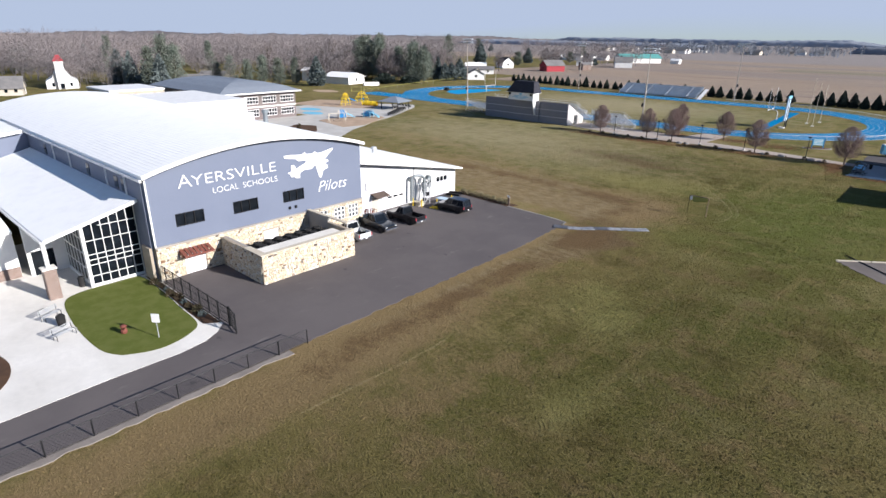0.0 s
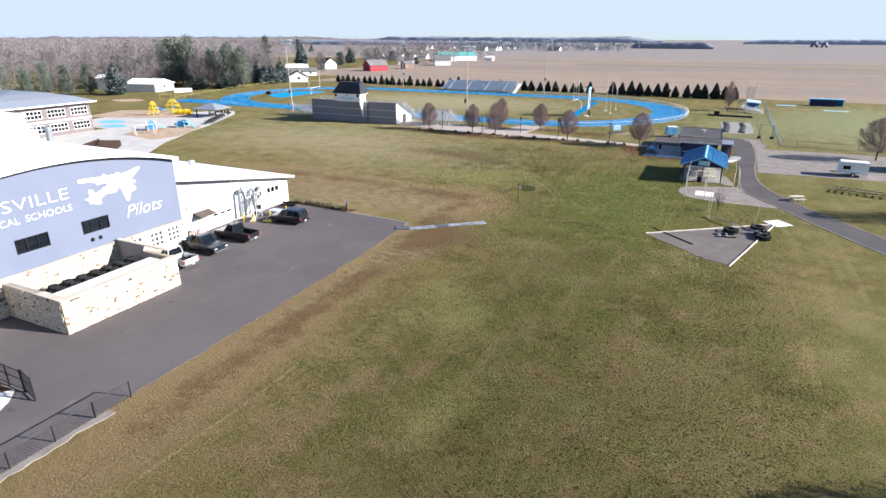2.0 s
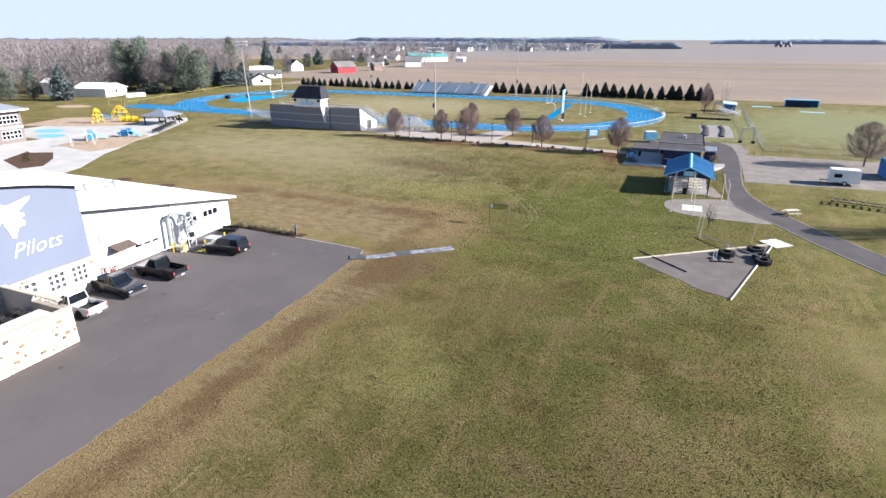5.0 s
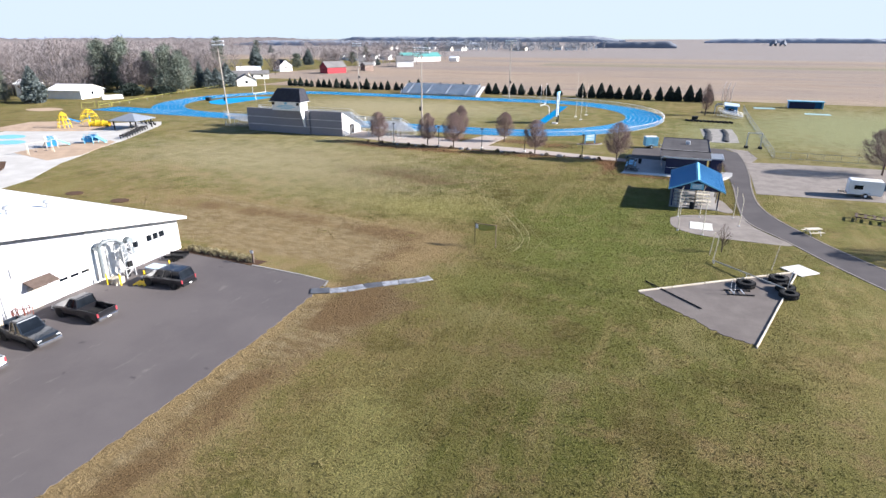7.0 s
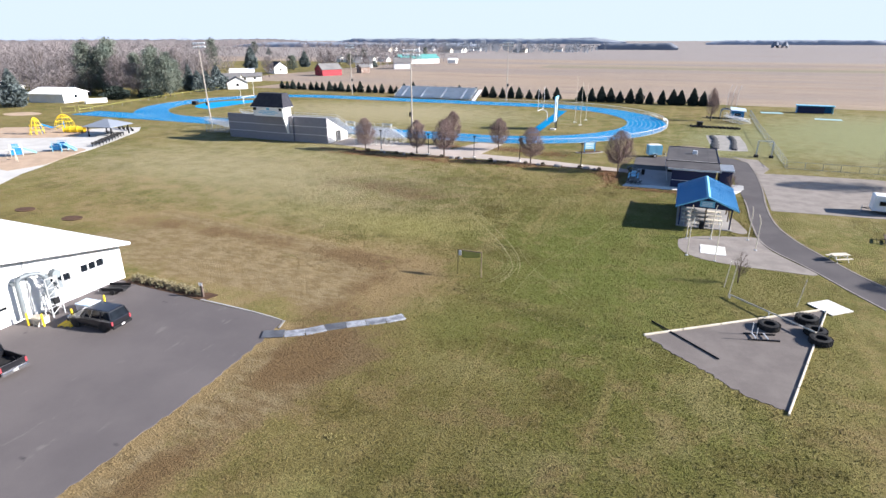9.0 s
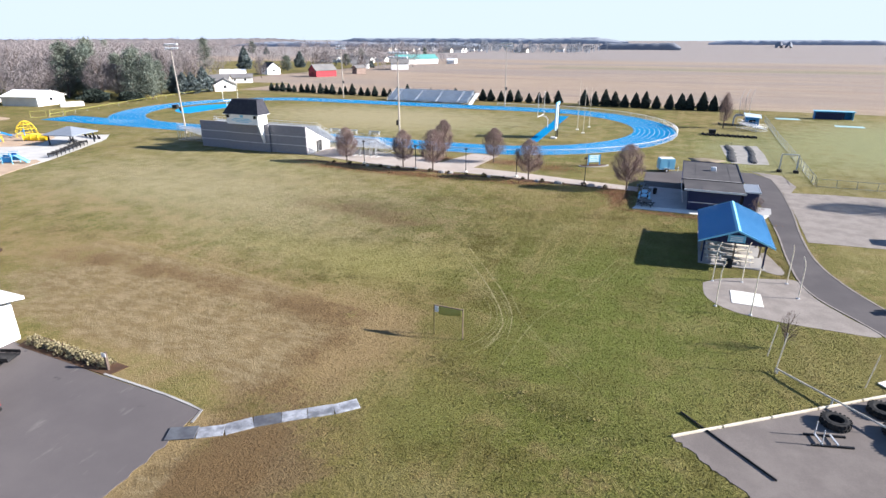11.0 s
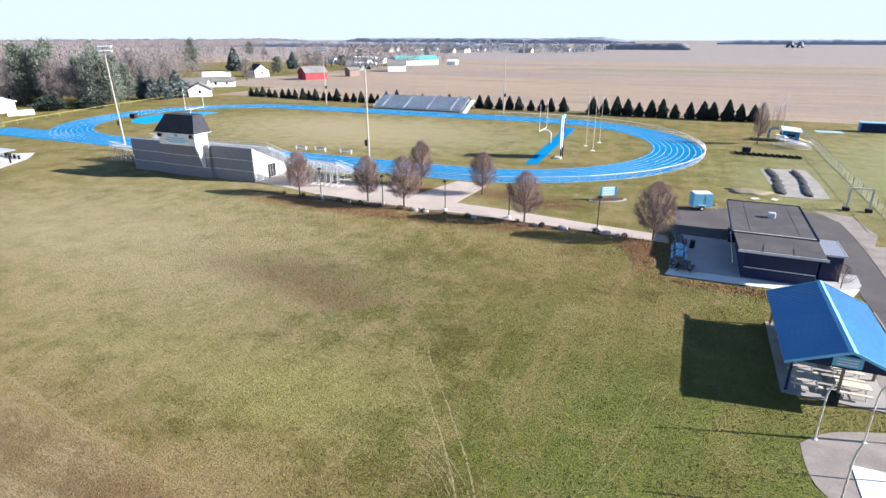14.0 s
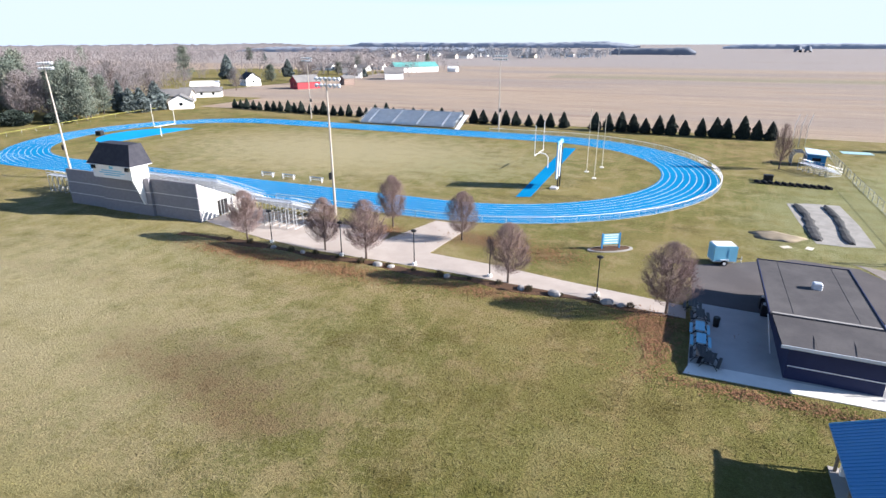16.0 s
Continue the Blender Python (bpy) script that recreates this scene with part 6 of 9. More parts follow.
g = Geo()
g.loft([[(-3.2 + (3.3 - 1.2 * k) * math.cos(a) * (1 + 0.14 * math.sin(3 * a + 1) + 0.07 * math.sin(7 * a)), 165.2 + (2.3 - 0.8 * k) * math.sin(a) * (1 + 0.12 * math.sin(5 * a)), 0.0 + 0.16 * k) for a in np.linspace(0, 2 * math.pi, 40)[:-1]] for k in range(3)])
solid("sand_heap", g, M_HEAP, "low heap of tan sand on the grass", "sand heap", smooth=True)
for x, y, a in ((-2.4, 160.9, 30), (0.3, 161.4, 70)):
    solid("loose_board", Geo().box(-0.6, 0.6, -0.4, 0.4, 0.01, 0.05), M_PALEWOOD, "pale plywood offcut lying on the grass", "board", "loose boards", at=pose(x, y, 0, 0, 0, a))


def chain_fence(pts, h, label, group, step=3.0, name="chain_fence"):
    t = thing(name, pts[0][0], pts[0][1], label=label, category="fence", group=group)
    mesh = Geo()
    for a, b in zip(pts, pts[1:]):
        A, Bv = Vector((*a, 0)), Vector((*b, 0))
        L = (Bv - A).length
        n = max(1, round(L / step))
        for z in (h, h * 0.03 + 0.05):
            wpart("rail", Geo().tube(A + Vector((0, 0, z)), Bv + Vector((0, 0, z)), 0.03, n=4), M_DUST, t)
        for k in range(n + 1):
            p = A.lerp(Bv, k / n)
            wpart("post", Geo().tube(p, p + Vector((0, 0, h)), 0.04, n=5), M_DUST, t)
        m = int(L / 0.5)
        for k in range(m):
            p, q = A.lerp(Bv, k / m), A.lerp(Bv, min(1, (k + 3) / m))
            mesh.tube(p + Vector((0, 0, 0.05)), q + Vector((0, 0, h)), 0.0035, n=3, caps=False)
            mesh.tube(q + Vector((0, 0, 0.05)), p + Vector((0, 0, h)), 0.0035, n=3, caps=False)
    wpart("wire_mesh", mesh, M_DUST, t, "thin diagonal wire mesh")
    return t


chain_fence([(13.6, 232), (13.1, 200), (13.1, 176), (13.0, 149)], 1.65, "grey chain-link fence of the ball ground", "ball ground fences")
chain_fence([(13.2, 148.9), (30, 149.0), (60, 147)], 1.3, "low chain-link fence beside the gravel lot", "ball ground fences")
gate = thing("batting_gate", 10.3, 158.9, label="tall grey steel gate frame in the fence", category="gate")
for x in (-1.35, 1.35):
    part("post", Geo().box(x - 0.1, x + 0.1, -0.1, 0.1, 0, 3.2), M_STEEL, gate)
    part("footing", Geo().soft(x - 0.4, x + 0.4, -0.4, 0.4, 0, 0.5, 0.06), M_DARK, gate)
part("header", Geo().box(-1.35, 1.35, -0.08, 0.08, 3.2, 3.34), M_STEEL, gate)
booth = thing("ticket_booth", 9.3, 221.8, label="small pale blue booth with a pale roof by the ball ground", category="booth")
part("body", Geo().box(-1.7, 1.7, -1.5, 1.6, 0, 2.3), M_BLUE, booth)
part("roof", Geo().loft([[(-2.0, -2.0, 2.5), (2.2, -2.0, 2.2), (2.2, 2.2, 2.6), (-2.0, 2.2, 3.0)], [(-2.0, -2.0, 2.65), (2.2, -2.0, 2.35), (2.2, 2.2, 2.75), (-2.0, 2.2, 3.15)]]), M_PALEBLUE, booth, "pale sloping roof")
part("window", Geo().box(-0.8, 0.8, -1.54, -1.505, 1.0, 1.7), M_DARKGLASS, booth)
cage = thing("batting_cage", 6.1, 221.8, label="dark netted batting cage beside the booth", category="batting cage")
for k in range(6):
    y = -2.2 + k * 0.9
    part("hoop", Geo().pipe([(-1.3, y, 0), (-1.3, y, 2.0), (-0.8, y, 2.7), (0.8, y, 2.7), (1.3, y, 2.0), (1.3, y, 0)], 0.045, 5), M_STEEL, cage)
g = Geo()
for k in range(16):
    y = -2.2 + 4.5 * k / 15
    g.pipe([(-1.28, y, 0), (-1.28, y, 2.0), (-0.8, y, 2.66), (0.8, y, 2.66), (1.28, y, 2.0), (1.28, y, 0)], 0.02, 3)
for z in np.linspace(0.2, 2.0, 8):
    g.tube((-1.28, -2.2, z), (-1.28, 2.3, z), 0.02, n=3).tube((1.28, -2.2, z), (1.28, 2.3, z), 0.02, n=3)
part("net", g, M_DARK, cage)
stands = bleachers(7.2, 211.5, 7.0, 5, -55, 0.28, "small grey spectator stand by the ball ground", "ball ground stands")
# Dark rolls added to stand in for a row of bench shadows.
for k in range(11):
    b = thing("rolled_cover", -3.0 + k * 1.12, 198.9 - 0.06 * k, rz=24, label="short dark roll in a row, added in place of bench shadows", category="cover roll", group="row of rolls")
    part("roll", Geo().tube((0, -0.85, 0.26), (0, 0.85, 0.26), 0.26, n=10), M_DARK, b)
    part("chock", Geo().box(-0.3, 0.3, -0.1, 0.1, 0, 0.1), M_WOOD, b)
bare_tree(1.9, 213.7, 9.4, 1.9, 77, "trees by the ball ground", "slim bare tree beside the small stand", count=1600)
crate_ = thing("equipment_crate", -1.1, 201.6, label="dark grey equipment crate beside the row of rolls", category="crate")
part("body", Geo().soft(-0.8, 0.8, -0.6, 0.6, 0.0, 1.0, 0.05), M_DARK, crate_)
part("lid", Geo().soft(-0.86, 0.86, -0.66, 0.66, 1.0, 1.12, 0.04), M_BLACK, crate_)
for x, y, w, d, a in ((20.6, 240.6, 3.1, 1.7, 4), (34.0, 228.9, 3.4, 1.5, -3)):
    solid("field_tarp", Geo().soft(-w, w, -d, d, 0.0, 0.06, 0.02), M_PALETEAL, "pale teal tarpaulin lying on the ball ground", "tarpaulin", "field tarps", at=pose(x, y, 0, 0, 0, a))
low_wall = thing("timber_bench", 2.8, 219.8, rz=-30, label="low dark timber bench beside the booth", category="bench")
part("seat", Geo().box(-2.2, 2.2, -0.25, 0.25, 0.42, 0.5), M_BARK, low_wall)
for q in (-1.9, 0.0, 1.9):
    part("leg", Geo().box(q - 0.08, q + 0.08, -0.2, 0.2, 0.0, 0.42), M_BARK, low_wall)
dug = thing("dugout", 33.0, 245.4, label="long blue dugout with a flat pale-edged roof", category="dugout")
part("back_wall", Geo().box(-5, 5, 1.0, 1.2, 0, 2.2), M_BLUE, dug)
part("side_wall", Geo().box(-5, -4.8, -1.0, 1.0, 0, 2.2), M_BLUE, dug)
part("side_wall", Geo().box(4.8, 5, -1.0, 1.0, 0, 2.2), M_LTBLUE, dug)
part("front_wall", Geo().box(-4.79, 2.6, -1.0, -0.85, 0, 1.9), M_NAVY, dug)
part("roof", Geo().box(-5.3, 5.3, -1.4, 1.5, 2.2, 2.38), M_LTBLUE, dug)
back = thing("backstop", 9.0, 244, rz=15, label="tall leaning backstop of thin poles and netting", category="backstop")
for k, x in enumerate((-1.5, 0.0, 1.5)):
    part("pole", Geo().pipe([(x, 0, 0), (x, 0.2, 5.5), (x + 1.0, 0.9, 8.0)], 0.05, 5), M_STEEL, back)
g = Geo()
for k in range(14):
    z = 0.3 + k * 0.4
    g.tube((-1.5, 0.01 * z, z), (1.5, 0.01 * z, z), 0.02, n=3)
for k in range(10):
    x = -1.5 + k / 3
    g.tube((x, 0, 0), (x, 0.2, 5.5), 0.02, n=3)
part("net", g, M_TWIG, back)

# ---- school entrance ----
ent = thing("school_entrance", -60, 16, label="glazed school entrance under a sloping white canopy roof", category="building")


def ent_z(y):
    return 8.0 - (19.9 - y) * 0.27


rp = [(19.9, 8.0), (11.9, ent_z(11.9)), (11.9, ent_z(11.9) - 0.32), (19.9, 7.68)]
wpart("roof", Geo().loft([[(x, y, z) for y, z in rp] for x in (-91, -55.2)]), M_ROOFX, ent, "white standing seam canopy roof")
wpart("fascia", Geo().loft([[(x, y, z + 0.03) for y, z in rp] for x in (-55.19, -55.1)]), M_WHITE, ent)
wpart("gutter", Geo().box(-91, -55.2, 11.7, 11.89, ent_z(11.9) - 0.3, ent_z(11.9) - 0.08), M_WHITE, ent)
GX = -56.5
wpart("glazing", Geo().loft([[(x, 15.3, 0.35), (x, 19.85, 0.35), (x, 19.85, 7.55), (x, 15.3, ent_z(15.3) - 0.4)] for x in (GX - 0.06, GX - 0.02)]), M_DARKGLASS, ent, "dark reflective glazing")
wpart("glazing", Geo().box(-63.5, GX - 0.3, 15.32, 15.36, 0.35, 6.3), M_DARKGLASS, ent)
wpart("sill", Geo().box(GX - 0.2, GX + 0.12, 15.25, 19.9, 0.05, 0.36), M_WHITE, ent)
for k in range(7):
    y = 15.3 + k * 0.76
    wpart("mullion", Geo().box(GX - 0.015, GX + 0.07, y - 0.03, y + 0.03, 0.36, ent_z(y) - 0.38), M_WHITE, ent, "white mullion")
for z in (1.15, 2.25, 2.75, 3.25, 4.6, 5.9):
    wpart("transom", Geo().box(GX - 0.014, GX + 0.06, 15.34 if z < 5.5 else 16.6, 19.86, z - 0.028, z + 0.028), M_WHITE, ent)
wpart("corner_post", Geo().box(GX - 0.3, GX + 0.1, 15.05, 15.29, 0.05, 6.35), M_WHITE, ent)
for k in range(1, 7):
    x = GX - 0.3 - k * 1.0
    wpart("mullion", Geo().box(x - 0.028, x + 0.028, 15.25, 15.315, 0.36, 6.25), M_WHITE, ent)
for z in (1.6, 3.1, 4.6):
    wpart("transom", Geo().box(-63.5, GX - 0.31, 15.26, 15.314, z - 0.04, z + 0.04), M_WHITE, ent)
wpart("sill", Geo().box(-63.5, GX - 0.31, 15.2, 15.5, 0.05, 0.35), M_WHITE, ent)
wpart("inner_floor", Geo().box(-63.5, -56.3, 15.51, 19.9, 0.05, 0.12), M_CONC_OLD, ent)
wpart("rear_wall", Geo().box(-64.0, -63.6, 12.0, 19.9, 0, 5.4), M_WHITE, ent, "white wall under the canopy")
wpart("entrance_door", Geo().box(-63.59, -63.52, 12.3, 14.2, 0.05, 2.5), M_DARKGLASS, ent)
wpart("door_frame", Geo().box(-63.6, -63.5, 12.2, 12.3, 0.05, 2.6).box(-63.6, -63.5, 14.2, 14.3, 0.05, 2.6).box(-63.6, -63.5, 13.2, 13.28, 0.05, 2.6).box(-63.6, -63.5, 12.2, 14.3, 2.5, 2.62), M_WHITE, ent)
wpart("brick_pier", Geo().soft(-57.0, -56.1, 11.6, 12.6, 0.05, 2.9, 0.04), M_BRICK, ent, "brown brick pier")
wpart("pier_cap", Geo().box(-57.08, -56.02, 11.52, 12.68, 2.9, 3.02), M_CONC, ent)
wpart("canopy_post", Geo().box(-56.7, -56.4, 11.95, 12.25, 3.02, 5.5), M_WHITE, ent)
wing2 = thing("front_wing", -78, -8, label="white single-storey front wing of the school", category="building")
wpart("wall", Geo().box(-92, -64.2, -30, 11.35, 0, 4.6), M_WHITE, wing2, "white painted wall")
wpart("wall_base", Geo().box(-64.19, -64.0, -30, 11.3, 0.05, 1.1), M_BRICK, wing2, "brick base course")
wpart("roof", Geo().loft([[(-63.6, -30, 4.62), (-63.6, 11.3, 4.62), (-92, 11.3, 4.62), (-92, -30, 4.62)], [(-63.6, -30, 4.9), (-63.6, 11.3, 4.9), (-78, 11.3, 7.2), (-78, -30, 7.2)]]), M_ROOF, wing2)
for y in (-4, 1.5, 7):
    wpart("window", Geo().box(-64.19, -64.12, y, y + 2.2, 1.3, 3.2), M_DARKGLASS, wing2)
gym = thing("rear_gable_block", -105, 12, label="white-roofed rear gable block of the school", category="building")
wpart("wall", Geo().loft([[(x, 4, 0), (x, 19.9, 0), (x, 19.9, 10.0), (x, 4, 8.0)] for x in (-118, -91.2)]), M_PANEL, gym)
wpart("roof", Geo().loft([[(x, 3, 7.95), (x, 19.3, 10.05), (x, 19.3, 10.4), (x, 3, 8.3)] for x in (-118, -90.4)]), M_ROOFX, gym)
mid = thing("middle_block", -126, 62, label="white and tan flat-roofed classroom block", category="building")
wpart("wall", Geo().box(-150, -123.5, 52, 69.7, 0, 8.0), M_WHITE, mid)
wpart("wall", Geo().box(-166, -150.2, 50, 62.5, 0, 9.0), M_MORTAR, mid, "tan stone block wall")
wpart("parapet", Geo().box(-150.1, -123.3, 51.8, 69.9, 8.0, 8.4), M_WHITE, mid)
wpart("parapet", Geo().box(-166.2, -150.3, 49.8, 62.7, 9.0, 9.4), M_WHITE, mid)
# ---- two-storey brick school ----
old = thing("brick_school", -165, 86, label="two-storey rose brick school wing with a curved grey roof", category="building")
wpart("wall", Geo().box(-185, -144.6, 74.0, 96.8, 0, 7.2), M_BRICKFAR, old, "rose brick wall")


ring = lambda d, z: [(-186.4 + d, 73 + d, z), (-143.0 - d, 73 + d, z), (-143.0 - d, 97.9 - d, z), (-186.4 + d, 97.9 - d, z)]
wpart("roof", Geo().loft([ring(0, 7.2), ring(0, 7.45), ring(3.5, 8.75), ring(7.5, 9.7), ring(12.8, 10.3)]), M_GREYROOF, old, "curved grey metal roof")
wpart("fascia", Geo().box(-142.99, -142.93, 73, 97.9, 7.15, 7.47), M_WHITE, old)
for z0 in (1.0, 4.4):
    for y0 in (75.0, 80.6, 86.2, 91.8):
        w = wpart("window", Geo().box(-144.59, -144.53, y0, y0 + 4.2, z0, z0 + 1.8), M_DARKGLASS, old)
        g = Geo()
        for k in range(6):
            g.box(-144.53, -144.45, y0 + k * 0.84 - 0.045, y0 + k * 0.84 + 0.045, z0, z0 + 1.8)
        for z in (z0, z0 + 0.9, z0 + 1.8):
            g.box(-144.53, -144.46, y0, y0 + 4.2, z - 0.07, z + 0.07)
        wpart("window_frame", g, M_WHITE, old, "white window bars")
wpart("band", Geo().box(-144.58, -144.5, 74.0, 96.8, 3.3, 3.7), M_CONC, old)
wpart("annex", Geo().box(-144.5, -137, 74, 79, 0, 3.2), M_WHITE, old)

# ---- playground ----
sheet("play_concrete", [(-104, 70), (-104, 76), (-106, 82), (-114, 93), (-116.5, 98.5), (-121, 106), (-124.6, 115.5), (-133, 131), (-136.5, 137.3), (-142, 142.5), (-150, 137), (-165, 122), (-165, 100), (-144.6, 100), (-144.6, 74), (-137, 74), (-125, 69)], 0.02, M_PLAYC, "pale concrete playground paving", "paving")
sheet("chip_bed", [(-118.8, 93.4), (-117.6, 99.8), (-124.6, 113.5), (-127.5, 114.5), (-131, 110), (-134, 102), (-133, 96)], 0.04, M_CHIPS, "tan wood-chip play surface", "play surface")
sheet("mulch_bed", [(-130.6, 87.2), (-125.2, 89.8), (-119, 85.6), (-113.9, 80.2), (-115.5, 76.8), (-126.4, 80.6)], 0.045, M_MULCH, "dark mulch bed in the playground paving", "planting bed")
for k, (x, y) in enumerate(((-124.0, 83.5), (-121.0, 82.0), (-127.5, 86.0))):
    shrub(x, y, 0.045, 0.55, M_SHRUB, 830 + k, "low brown shrub in the dark mulch bed", "playground shrubs")
sheet("chip_bed", [(-143, 124.5), (-150, 134), (-158, 138), (-176, 128), (-172, 112), (-160, 116), (-150, 120)], 0.045, M_CHIPS, "tan wood-chip play surface", "play surface")
for cx, cy, r in ((-155.0, 109.0, 2.8), (-146.8, 104.0, 2.6)):
    sheet("play_circle", [(cx + r * 1.5 * math.cos(a), cy + r * math.sin(a)) for a in np.linspace(0, 2 * math.pi, 24)[:-1]], 0.035, M_LTBLUE, "pale blue painted play circle", "play surface", 0.01)


def climber(x, y, rz, post, deck, slide, label, h=3.0):
    t = thing("play_tower", x, y, 0.04, rz, label, "playground climber", "playground sets")
    for sx in (-1, 1):
        for sy in (-1, 1):
            part("post", Geo().tube((sx, sy, 0), (sx, sy, h), 0.08), post, t)
    part("deck", Geo().box(-1.05, 1.05, -1.05, 1.05, 1.3, 1.4), deck, t)
    for s in (-1, 1):
        part("side_panel", Geo().soft(-0.95, 0.95, s - 0.03, s + 0.03, 0.35, 1.25, 0.02).soft(-0.6, 0.6, s - 0.03, s + 0.03, 1.45, h, 0.02), deck, t)
    part("slide", Geo().loft([[(1.0, -0.4, 1.4), (1.0, 0.4, 1.4), (1.0, 0.4, 1.5), (1.0, -0.4, 1.5)], [(3.4, -0.4, 0.15), (3.4, 0.4, 0.15), (3.4, 0.4, 0.25), (3.4, -0.4, 0.25)]]), slide, t)
    for s in (-0.42, 0.42):
        part("slide_side", Geo().tube((1.0, s, 1.65), (3.4, s, 0.4), 0.07), slide, t)
    part("ladder", Geo().tube((-1.0, -0.35, 1.35), (-1.8, -0.35, 0), 0.05).tube((-1.0, 0.35, 1.35), (-1.8, 0.35, 0), 0.05).tube((-1.3, -0.35, 0.85), (-1.3, 0.35, 0.85), 0.04).tube((-1.55, -0.35, 0.45), (-1.55, 0.35, 0.45), 0.04), post, t)
    for z in (1.8, 2.1):
        part("guard_rail", Geo().pipe([(-1, -1, z), (1, -1, z)], 0.045).pipe([(-1, 1, z), (1, 1, z)], 0.045), post, t)
    return t


climber(-131.6, 103.4, 60, M_PALEWOOD, M_BLUE, M_LTBLUE, "small tan and blue climbing tower on wood chips", 2.3)
climber(-128.4, 110.4, 20, M_LTBLUE, M_BLUE, M_LTBLUE, "low blue toddler tower on wood chips", 1.8)
star = thing("star_climber", -156.0, 123.8, 0.04, label="bright yellow climber of curving steel arms on wood chips", category="climbing frame")
for k in range(9):
    a = k * 2 * math.pi / 9
    c, d = math.cos(a), math.sin(a)
    part("arm", Geo().pipe([(0.2 * c, 0.2 * d, 3.6), (1.0 * c, 1.0 * d, 2.9 + 0.5 * (k % 2)), ((1.5 + 0.5 * (k % 3)) * c, (1.5 + 0.5 * (k % 3)) * d, 1.6), (2.6 * c, 2.6 * d, 0.0)], 0.085, 6), M_YELLOW, star)
for z, q in ((3.0, 1.5), (2.0, 2.2), (1.0, 2.45)):
    part("hoop", Geo().pipe([(q * math.cos(a), q * math.sin(a), z) for a in np.linspace(0, 2 * math.pi, 15)], 0.07, 5), M_YELLOW, star)
part("mast", Geo().tube((0, 0, 0), (0, 0, 3.8), 0.14, n=8), M_YELLOW, star)
star.scale = (0.66, 0.66, 1.12)
ropes = thing("rope_bridge", -153.6, 126.4, 0.04, 40, "blue rope net slung between two steel posts", "climbing frame")
for x in (-2.6, 2.6):
    part("post", Geo().tube((x, 0, 0), (x, 0, 2.9), 0.1), M_BLUE, ropes)
for q in range(6):
    part("rope", Geo().pipe([(-2.6, 0.3 * q - 0.75, 2.4), (0, 0.3 * q - 0.75, 1.4), (2.6, 0.3 * q - 0.75, 2.4)], 0.05, 4), M_BLUE, ropes)
crawl = thing("crawl_tube", -149.8, 129.4, 0.04, 24, "yellow plastic crawl tunnel with three humps on wood chips", "play tunnel")
for k in range(3):
    part("section", Geo().loft([[(-2.6 + 1.75 * k + u * 1.6, 0.75 * math.cos(a), 0.75 + 0.75 * math.sin(a)) for a in np.linspace(0, 2 * math.pi, 15)[:-1]] for u in (0.0, 1.0)], False), M_YELLOW, crawl)
    part("rim", Geo().pipe([(-2.6 + 1.75 * k, 0.8 * math.cos(a), 0.8 + 0.8 * math.sin(a)) for a in np.linspace(0, 2 * math.pi, 15)], 0.08, 5), M_YELLOW, crawl)
swing = thing("swing_set", -126.9, 97.8, 0.04, 70, "tan steel swing frame with two black seats", "swing")
for x in (-2.2, 2.2):
    for d in (-0.9, 0.9):
        part("leg", Geo().tube((x, d, 0), (x, 0, 2.3), 0.06), M_PALEWOOD, swing)
part("top_bar", Geo().tube((-2.3, 0, 2.3), (2.3, 0, 2.3), 0.06), M_PALEWOOD, swing)
for x in (-0.9, 0.9):
    for d in (-0.25, 0.25):
        part("chain", Geo().tube((x + d, 0, 0.5), (x + d, 0, 2.3), 0.015, n=4), M_STEEL, swing)
    part("seat", Geo().soft(x - 0.28, x + 0.28, -0.12, 0.12, 0.46, 0.52, 0.02), M_BLACK, swing)
dome = thing("climbing_dome", -157.4, 132.2, 0.04, label="orange-yellow tubular climbing dome on wood chips", category="climbing frame")
for k in range(8):
    a = k * math.pi / 4
    part("bar", Geo().pipe([(2.2 * math.cos(a) * math.cos(e), 2.2 * math.sin(a) * math.cos(e), 2.6 * math.sin(e)) for e in np.linspace(0, math.pi / 2, 5)], 0.05, 4), M_YELLOW, dome)
for e in np.linspace(0.2, 1.3, 4):
    part("bar", Geo().pipe([(2.2 * math.cos(a) * math.cos(e), 2.2 * math.sin(a) * math.cos(e), 2.6 * math.sin(e)) for a in np.linspace(0, 2 * math.pi, 9)], 0.05, 4), M_YELLOW, dome)
dome.scale = (1.1, 1.1, 1.5)
rider = thing("spring_rider", -130.5, 110.2, 0.04, label="small blue spring rider on wood chips", category="spring rider")
part("seat", Geo().soft(-0.7, 0.7, -0.25, 0.25, 0.5, 0.95, 0.1), M_LTBLUE, rider)
part("spring", Geo().turned([(0.18, 0), (0.14, 0.15), (0.18, 0.3), (0.14, 0.5)], 10), M_BLACK, rider)
shel = thing("playground_shelter", -138.2, 130.0, 0, 12, label="grey hipped-roof shelter with dark tables beside the playground", category="shelter")
for x in (-3.2, 3.2):
    for y in (-3.0, 3.0):
        part("post", Geo().box(x - 0.12, x + 0.12, y - 0.12, y + 0.12, 0, 2.36), M_BLACK, shel)
part("roof", Geo().loft([[(-4.0, -4.0, 2.35), (4.0, -4.0, 2.35), (4.0, 4.0, 2.35), (-4.0, 4.0, 2.35)], [(-4.0, -4.0, 2.5), (4.0, -4.0, 2.5), (4.0, 4.0, 2.5), (-4.0, 4.0, 2.5)], [(-0.5, -0.15, 3.95), (0.5, -0.15, 3.95), (0.5, 0.15, 3.95), (-0.5, 0.15, 3.95)]]), M_GREYROOF, shel, "grey hipped roof")
